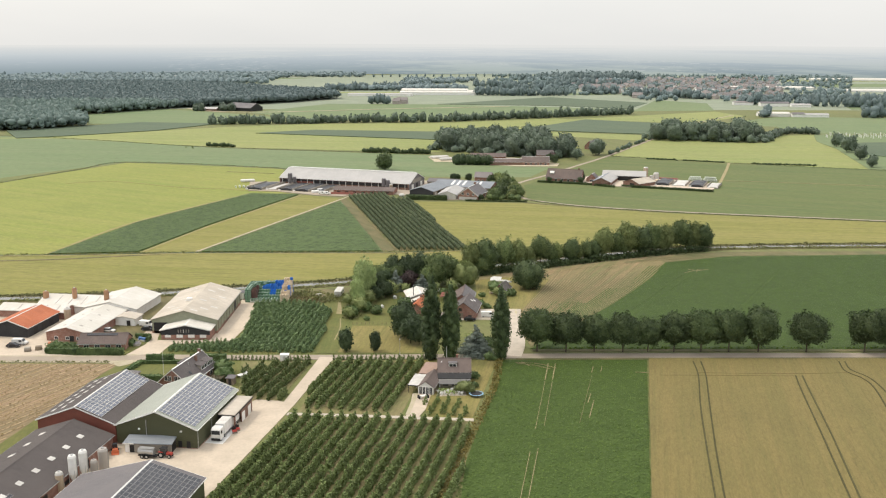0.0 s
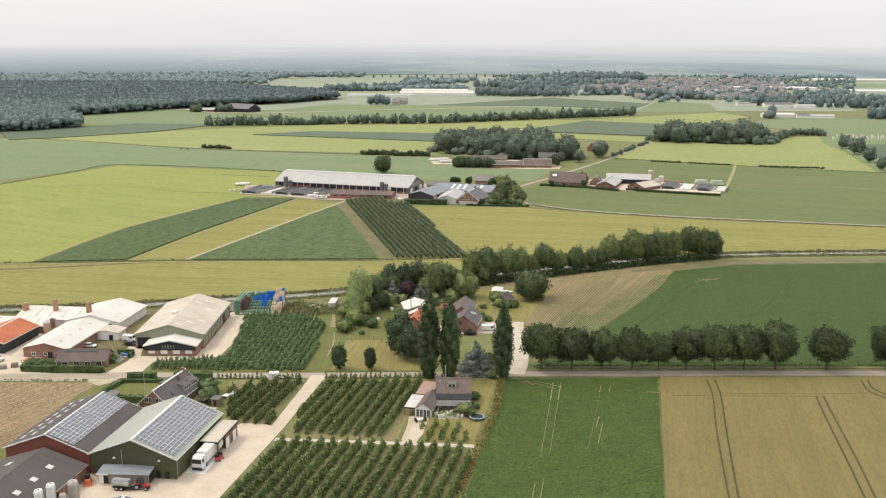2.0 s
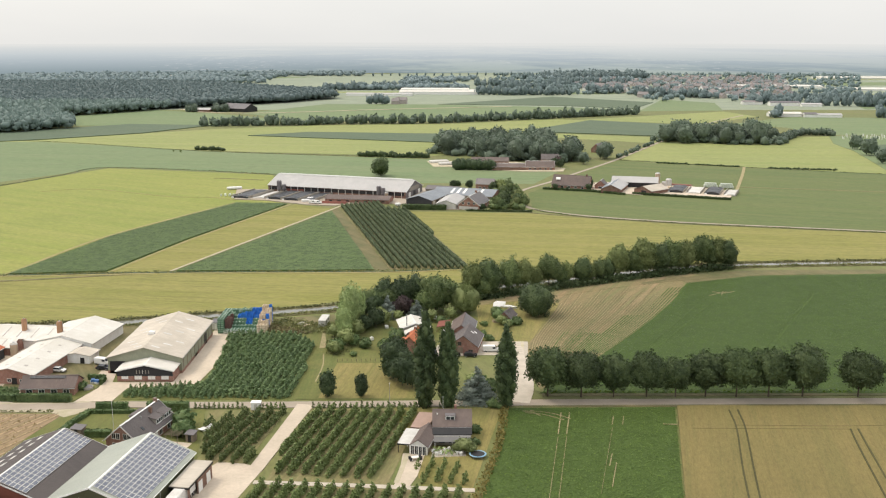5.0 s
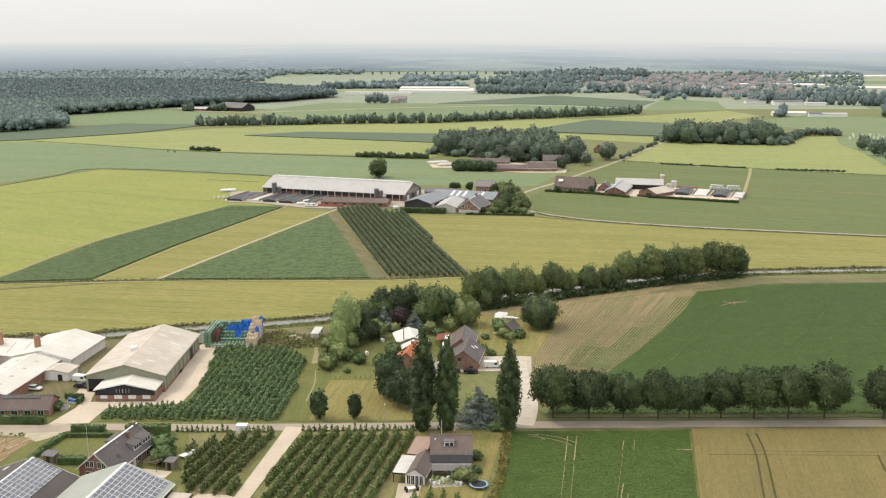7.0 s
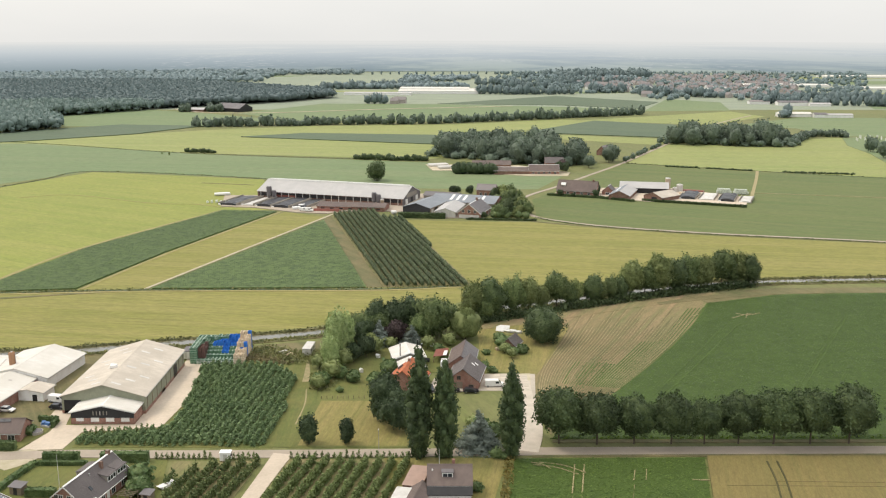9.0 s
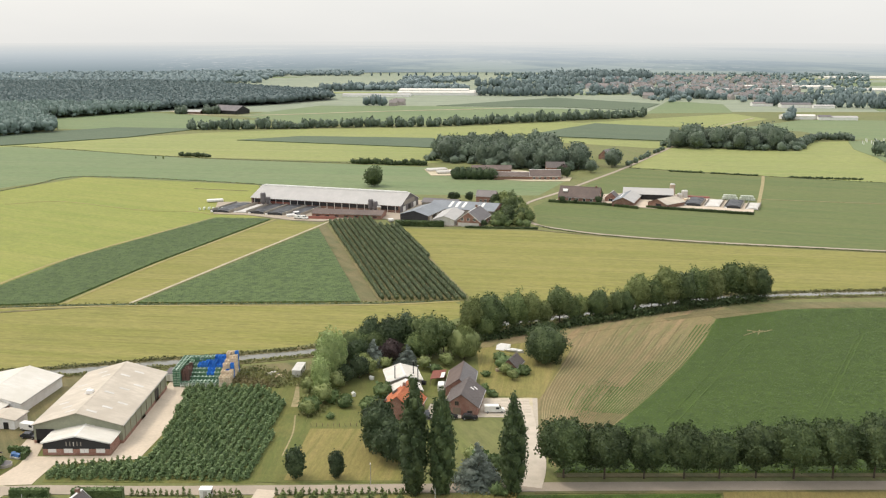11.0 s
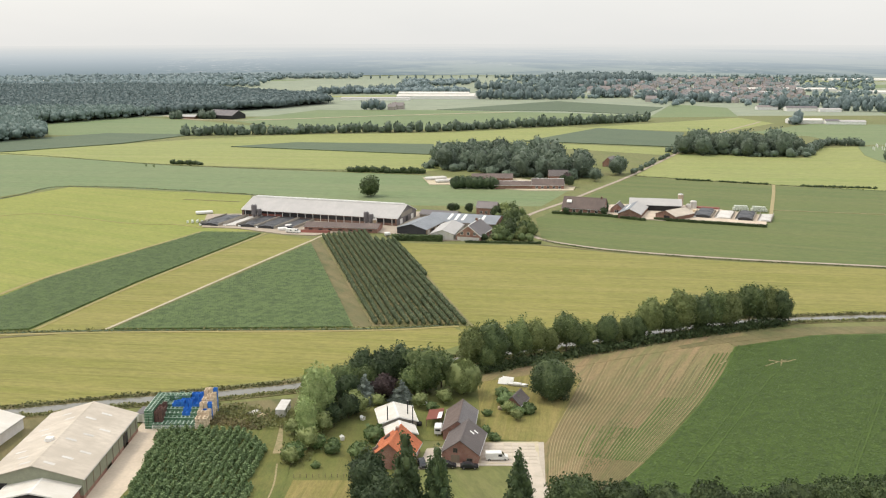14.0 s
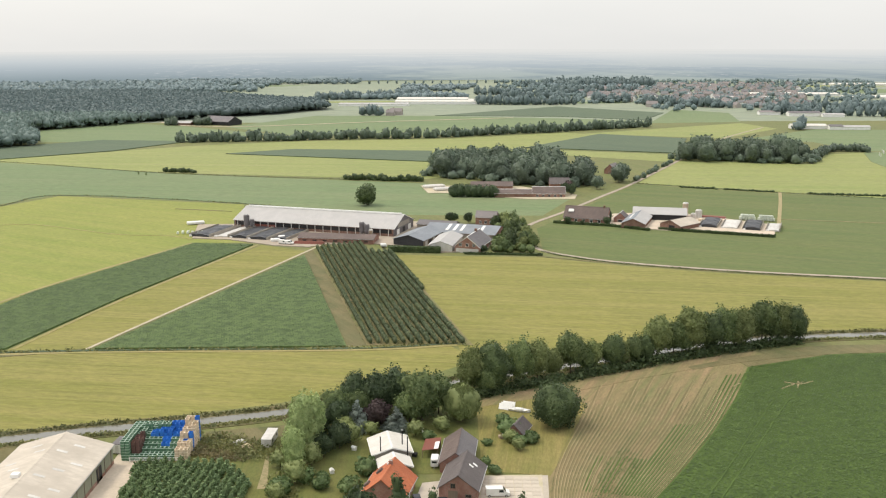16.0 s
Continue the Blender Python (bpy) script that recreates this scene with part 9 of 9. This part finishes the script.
sheet("pavement", [(-14, 836), (-8, 800), (10, 800), (60, 772), (92, 772), (96, 790), (60, 830)], 0.64, M["track"], "sandy yard of the brick farm", "yard")
for x, y, w, l in ((-4, 826, 16, 6), (2, 812, 12, 6)):
    t = thing("goods_pile", pose(x, y, 0.6, 0, 0, 20), "pale heap of sand and stone", "heap")
    part("mound", box(-w / 2, w / 2, -l / 2, l / 2, -0.1, 2.0, 0.6), M["silo"], t)
barn("house", pose(140, 905, 0, 0, 0, -30), 9, 13, 3.5, 8, ("brick", "brick", "brick", "brick", "village_tile", "village_tile"), "brick house with a muted orange roof by the lane", "house")
# single tree in the meadow
orchard_stuff("field_bush", [(-246, 905), (-238, 900)], "two small bushes in the pasture", 77, 1.2, 1.2)

# pale garden tree on the terrace and clutter round the old shed
gm = make_tree("garden_maple", 3.6, 2.7, 0.6, M["leaf_willow"], 960, 800, 0.22, 14, "round", "low spreading green garden tree by the terrace", "tree")
gm.matrix_world = pose(7.0, 263.2, 0.2)
OC = np.random.default_rng(961)
for k, (x, y, w, l, h, mt, lab) in enumerate(((21.0, 379.5, 2.2, 1.4, 0.7, "white", "white tarpaulin over a low heap"), (22.8, 372.0, 1.0, 1.8, 0.6, "wood", "stack of weathered boards"), (27.6, 379.6, 1.4, 1.0, 0.8, "silo", "pale plastic tub beside the shed"), (19.6, 373.6, 0.9, 0.9, 0.9, "silo_tan", "old tan barrel on the grass"), (28.8, 374.0, 2.4, 0.8, 0.5, "wood", "pile of grey timber"), (24.0, 383.0, 1.6, 1.2, 0.9, "white", "white covered trailer load"))):
    t = thing("yard_clutter", pose(x, y, 0.22, 0, 0, OC.uniform(0, 180)), lab + " in the grass" if len(lab.split()) < 4 else lab, "clutter")
    part("body", box(-w / 2, w / 2, -l / 2, l / 2, 0.12, h, 0.12), M[mt], t)
    part("base", box(-w / 2 + 0.1, w / 2 - 0.1, -l / 2 + 0.1, l / 2 - 0.1, -0.05, 0.12), M["wood"], t)
# ridge vents and grey sheet joints on the white stable roofs
for k in range(5):
    on_roof(wd, "right", -12 + 5 * k, -11.6 + 5 * k, 1.0, 7.0, 0.04, "silo_grey", "sheet_joint", "grey roof joint")
    on_roof(wd, "left", -12 + 5 * k, -11.6 + 5 * k, 1.0, 7.0, 0.04, "silo_grey", "sheet_joint", "grey roof joint")
for k in range(4):
    on_roof(wc, "right", -11 + 6.5 * k, -10.2 + 6.5 * k, 2.6, 3.6, 0.05, "silo_grey", "skylight", "grey roof light")
    on_roof(wc, "left", -11 + 6.5 * k, -10.2 + 6.5 * k, 2.6, 3.6, 0.05, "silo_grey", "skylight", "grey roof light")
for k in range(4):
    on_roof(wl, "left", -10 + 5 * k, -9.5 + 5 * k, 0.6, 4.0, 0.04, "silo_grey", "sheet_joint", "grey roof joint")

# ---------------------------------------------------------------- distance
def backdrop():
    """The hazy country beyond 2.9 km: a plain curved wall up to the skyline. Its woods and fields thin out with their true distance."""
    m = bpy.data.materials.new("hazy_distance")
    m.use_nodes = True
    nt = m.node_tree
    nt.nodes.clear()
    sep = nt.nodes.new("ShaderNodeSeparateXYZ")
    nt.links.new(coords(nt), sep.inputs[0])

    def calc(op, a, b):
        n = nt.nodes.new("ShaderNodeMath")
        n.operation = op
        for sock, val in zip(n.inputs, (a, b)):
            if isinstance(val, (int, float)):
                sock.default_value = val
            else:
                nt.links.new(val, sock)
        return n.outputs[0]

    x, z = sep.outputs[0], sep.outputs[2]
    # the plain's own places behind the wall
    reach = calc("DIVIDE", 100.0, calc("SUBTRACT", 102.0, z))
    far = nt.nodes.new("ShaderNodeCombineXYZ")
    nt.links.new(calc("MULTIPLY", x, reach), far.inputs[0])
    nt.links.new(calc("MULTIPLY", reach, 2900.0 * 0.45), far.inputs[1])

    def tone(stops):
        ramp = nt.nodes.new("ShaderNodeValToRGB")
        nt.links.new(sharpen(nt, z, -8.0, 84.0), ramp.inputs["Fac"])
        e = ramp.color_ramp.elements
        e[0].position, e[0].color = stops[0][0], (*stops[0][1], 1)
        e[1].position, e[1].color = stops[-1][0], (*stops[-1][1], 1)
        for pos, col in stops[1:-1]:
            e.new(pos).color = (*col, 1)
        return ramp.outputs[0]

    # haze painted into the glow: tones pale with height until they meet the sky
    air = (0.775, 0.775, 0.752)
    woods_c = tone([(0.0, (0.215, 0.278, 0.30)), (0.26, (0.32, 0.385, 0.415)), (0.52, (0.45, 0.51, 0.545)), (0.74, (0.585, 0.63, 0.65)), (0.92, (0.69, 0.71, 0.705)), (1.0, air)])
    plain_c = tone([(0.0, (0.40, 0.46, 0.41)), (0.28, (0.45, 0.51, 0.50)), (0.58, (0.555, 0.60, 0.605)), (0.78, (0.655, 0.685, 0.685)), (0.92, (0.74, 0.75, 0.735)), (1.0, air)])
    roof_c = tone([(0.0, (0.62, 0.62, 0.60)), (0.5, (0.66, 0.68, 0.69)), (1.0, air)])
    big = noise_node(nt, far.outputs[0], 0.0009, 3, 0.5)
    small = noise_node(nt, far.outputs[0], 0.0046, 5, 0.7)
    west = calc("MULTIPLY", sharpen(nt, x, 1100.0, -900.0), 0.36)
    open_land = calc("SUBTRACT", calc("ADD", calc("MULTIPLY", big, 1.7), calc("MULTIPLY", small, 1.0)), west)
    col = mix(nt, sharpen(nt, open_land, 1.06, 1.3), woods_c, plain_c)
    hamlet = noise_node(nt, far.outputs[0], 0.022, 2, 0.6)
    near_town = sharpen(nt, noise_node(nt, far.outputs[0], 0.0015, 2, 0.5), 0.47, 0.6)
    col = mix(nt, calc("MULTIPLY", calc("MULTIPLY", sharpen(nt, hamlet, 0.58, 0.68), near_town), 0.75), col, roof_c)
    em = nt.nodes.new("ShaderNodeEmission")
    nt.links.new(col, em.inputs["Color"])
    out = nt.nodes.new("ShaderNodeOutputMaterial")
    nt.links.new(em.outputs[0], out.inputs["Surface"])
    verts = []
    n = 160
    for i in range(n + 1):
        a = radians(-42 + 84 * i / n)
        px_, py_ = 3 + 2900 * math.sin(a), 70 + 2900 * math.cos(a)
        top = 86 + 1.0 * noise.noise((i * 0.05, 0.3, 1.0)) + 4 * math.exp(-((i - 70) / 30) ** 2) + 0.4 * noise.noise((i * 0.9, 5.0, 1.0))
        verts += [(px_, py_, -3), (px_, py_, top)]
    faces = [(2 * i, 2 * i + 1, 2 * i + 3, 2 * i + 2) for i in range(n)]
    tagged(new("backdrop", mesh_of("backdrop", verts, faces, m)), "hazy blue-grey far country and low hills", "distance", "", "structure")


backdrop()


def far_woods():
    """Patches of wood beyond two kilometres, thicker to the west, with clearings."""
    rng = np.random.default_rng(90)
    near_spots, far_spots = [], []
    y = 1980.0
    while y < 2850:
        step = 17 + (y - 1980) * 0.012
        for x in np.arange(-0.62 * y, 0.62 * y, step):
            px, py = x + rng.uniform(-0.5, 0.5) * step, y + rng.uniform(-0.5, 0.5) * step
            n1 = noise.noise((px * 0.0016, py * 0.0042, 0.5))
            n2 = noise.noise((px * 0.006, py * 0.011, 3.5)) * 0.5
            west = max(-0.35, min(0.42, -px / 1500)) + (0.35 if px < -260 else 0.0)
            clear = (-430 < px < -100 and 2030 < py < 2700) or (-230 < px < 430 and 2480 < py < 3460) or (60 < px < 760 and 1980 < py < 2650 and n2 < 0.22)
            if math.hypot(px, py - 70) < 2860 and n1 + n2 + west > 0.02 and not clear and not (-900 < px < -200 and py < 2280):
                (near_spots if py < 2600 else far_spots).append((px, py))
        y += step
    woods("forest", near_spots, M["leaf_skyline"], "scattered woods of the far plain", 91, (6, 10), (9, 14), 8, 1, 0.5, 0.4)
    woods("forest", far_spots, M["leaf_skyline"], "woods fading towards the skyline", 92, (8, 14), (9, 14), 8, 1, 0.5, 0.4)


far_woods()
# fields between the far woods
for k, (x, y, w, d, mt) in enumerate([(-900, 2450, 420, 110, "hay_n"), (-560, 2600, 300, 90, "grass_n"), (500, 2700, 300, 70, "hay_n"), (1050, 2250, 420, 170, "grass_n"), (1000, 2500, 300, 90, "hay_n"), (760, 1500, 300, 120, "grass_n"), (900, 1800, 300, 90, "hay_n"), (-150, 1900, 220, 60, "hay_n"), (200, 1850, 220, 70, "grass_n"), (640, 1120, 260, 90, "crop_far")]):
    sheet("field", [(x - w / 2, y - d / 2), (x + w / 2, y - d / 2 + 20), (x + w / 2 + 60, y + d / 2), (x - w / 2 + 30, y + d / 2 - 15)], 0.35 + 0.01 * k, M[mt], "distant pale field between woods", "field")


def far_house(name, w, l, e, r, wall, roof, label, category="house"):
    t = thing(name, pose(0, 0, 0), label, category, "village houses" if category == "house" else "")
    g = [(-w / 2, -0.2), (w / 2, -0.2), (w / 2, e), (0, r), (-w / 2, e)]
    part("wall", prism(g, "y", -l / 2, l / 2), M[wall], t)
    for s in (-1, 1):
        part("roof_slope", prism([(0, r + 0.02), (s * (w / 2 + 0.4), e - 0.25), (s * (w / 2 + 0.4), e), (0, r + 0.3)], "y", -l / 2 - 0.3, l / 2 + 0.3), M[roof], t)
    if category == "house":
        part("chimney", box(-0.4, 0.4, l * 0.2, l * 0.2 + 0.8, r - 0.5, r + 1.2), M["brick_brown"], t)
    return t


vil = [far_house("house", 9, 12, 5, 9, "village_wall", "village_tile", "village house with a haze-greyed orange roof"), far_house("house", 9, 14, 5, 9.5, "village_wall", "village_slate", "brown brick village house with chimney"), far_house("house", 8, 11, 5, 8.5, "white", "village_slate", "white village house with a grey roof"), far_house("house", 10, 18, 5.5, 10, "village_wall", "village_tile", "terrace of brick village houses")]
VR = np.random.default_rng(95)
vspots = []
while len(vspots) < 260:
    s = VR.uniform()
    y = 1680 + 900 * s ** 0.9
    x = VR.uniform(0.12 * y + 60 * (1 - s), 0.33 * y + 40)
    if y < 1900 and x < 330:
        continue
    if all((x - a) ** 2 + ((y - b) * 0.7) ** 2 > 17 ** 2 for a, b in vspots):
        vspots.append((x, y))
for i, (x, y) in enumerate(vspots):
    m = pose(x, y, 0, 0, 0, VR.choice([20, 110, 60, 150]) + VR.uniform(-8, 8))
    if i < 4:
        vil[i].matrix_world = m
    else:
        copy_thing(vil[VR.integers(0, 4)], m)
# trees between the houses, and the dark belts before the village
vt = []
for k in range(1150):
    s = VR.uniform()
    y = 1600 + 1200 * s ** 0.8
    vt.append((VR.uniform(0.05 * y, 0.42 * y), y))
vt = [p for p in vt if not (p[1] < 1800 and p[0] < 340)]
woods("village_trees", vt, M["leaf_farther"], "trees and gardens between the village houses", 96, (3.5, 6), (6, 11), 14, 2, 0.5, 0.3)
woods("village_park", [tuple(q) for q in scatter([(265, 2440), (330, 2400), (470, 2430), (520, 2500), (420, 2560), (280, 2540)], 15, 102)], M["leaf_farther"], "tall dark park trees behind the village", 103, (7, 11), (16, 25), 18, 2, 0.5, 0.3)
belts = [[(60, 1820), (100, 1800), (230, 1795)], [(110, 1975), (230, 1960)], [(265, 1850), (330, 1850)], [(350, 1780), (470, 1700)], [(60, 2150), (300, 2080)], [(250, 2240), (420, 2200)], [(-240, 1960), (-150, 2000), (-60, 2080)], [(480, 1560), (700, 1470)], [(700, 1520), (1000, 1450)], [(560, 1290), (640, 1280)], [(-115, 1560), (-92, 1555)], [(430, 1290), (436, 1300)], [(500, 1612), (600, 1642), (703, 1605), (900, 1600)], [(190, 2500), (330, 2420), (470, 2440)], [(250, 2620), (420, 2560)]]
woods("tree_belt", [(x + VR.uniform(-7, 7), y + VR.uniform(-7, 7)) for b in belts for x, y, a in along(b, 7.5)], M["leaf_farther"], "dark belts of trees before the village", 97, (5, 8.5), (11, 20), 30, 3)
# poplar rows on the skyline meadows
woods("tree_belt", [(x, y) for x, y, a in along([(-200, 2700), (120, 2730), (420, 2760)], 24)], M["leaf_farther"], "thin row of avenue trees on a far meadow", 98, (2.5, 3.5), (9, 12), 16, 1)
# glasshouses, sheds and the reservoir
for x, y, w, l, h, mt, lab in ((-10, 1835, 32, 150, 7, "white_roof", "long white glasshouse block"), (-20, 1905, 36, 130, 8, "white_roof", "white packing hall beside the glasshouses"), (-120, 1790, 22, 120, 5, "steel_roof", "low grey glasshouse with long roof"), (75, 1880, 24, 60, 6, "white_roof", "small white hall by the glasshouses"), (449, 1312, 14, 42, 6, "white_roof", "white-roofed farm shed by the lane"), (478, 1300, 12, 16, 6, "slate_roof", "dark round-roofed farm shed"), (501, 1298, 11, 34, 5, "steel_roof", "grey farm shed by the lane"), (690, 2080, 60, 190, 6, "white_roof", "wide white glasshouse by the village"), (560, 1950, 30, 110, 6, "steel_roof", "grey hall at the village edge"), (880, 1990, 70, 210, 4, "white_roof", "large glasshouse with a pale roof"), (1120, 2530, 80, 330, 6, "white_roof", "very long pale glasshouse near the skyline"), (480, 1550, 16, 30, 6, "village_tile", "barn with a faded red roof by the village"), (520, 1520, 18, 44, 7, "slate_roof", "dark barn by the village edge"), (556, 1505, 14, 30, 5, "steel_roof", "grey barn by the village"), (-700, 2640, 30, 160, 6, "white_roof", "far pale roofs among the woods"), (-1010, 2520, 30, 160, 6, "white_roof", "far pale hall among woods")):
    t = far_house("hall", w, l, h * 0.72, h, "white", mt, lab, "hall")
    t.matrix_world = pose(x, y, 0, 0, 0, 86)
for x, y, rot, lab, kk in ((-78, 1552, 80, "red-roofed farmhouse on the plain", 0), (-70, 1568, 80, "red-roofed barn on the plain", 3)):
    copy_thing(vil[kk], pose(x, y, 0, 0, 0, rot))
# cattle farm beside the forest
fb = far_house("barn", 26, 44, 5, 11, "dark", "slate_roof", "dark open barn near the forest", "barn")
fb.matrix_world = pose(-292, 1402, 0, 0, 0, 60)
fb2 = far_house("barn", 14, 30, 3, 5, "brick_brown", "steel_roof", "low shed near the forest", "barn")
fb2.matrix_world = pose(-345, 1400, 0, 0, 0, 80)
woods("farm_trees", [(-318 + VR.uniform(-10, 10), 1395 + VR.uniform(-8, 8)) for k in range(10)] + [(-360, 1392), (-352, 1388)], M["leaf_far"], "trees round the farm by the forest", 99, (4, 6), (8, 13))
ribbon("path", [(-386, 1440), (-330, 1378), (-240, 1370), (-100, 1430), (100, 1500)], 6, 0.6, M["track"], "pale track past the forest farm", "track")
# far orchard posts on the east side
rows_e, _ = row_spots([(400, 1015), (520, 985), (640, 990), (640, 1050), (420, 1048)], 80, 7, 9, 98)
bm = bmesh.new()
for x, y in rows_e[:300]:
    box_into(bm, x - 0.25, x + 0.25, y - 0.25, y + 0.25, 0, 3.2)
me = bpy.data.meshes.new("orchard_posts")
bm.to_mesh(me)
bm.free()
me.materials.append(M["white"])
tagged(new("orchard_posts", me), "rows of pale posts of a far orchard", "posts", "", "stuff")

# small trees along the road to the village
woods("roadside_trees", [(150 + 4.4 * i + VR.uniform(-1, 1), 858 + 9.3 * i + VR.uniform(-2, 2)) for i in range(15) if i % 5 != 3], M["leaf_far"], "row of small roadside trees", 101, (1.6, 2.6), (3.5, 5.5))
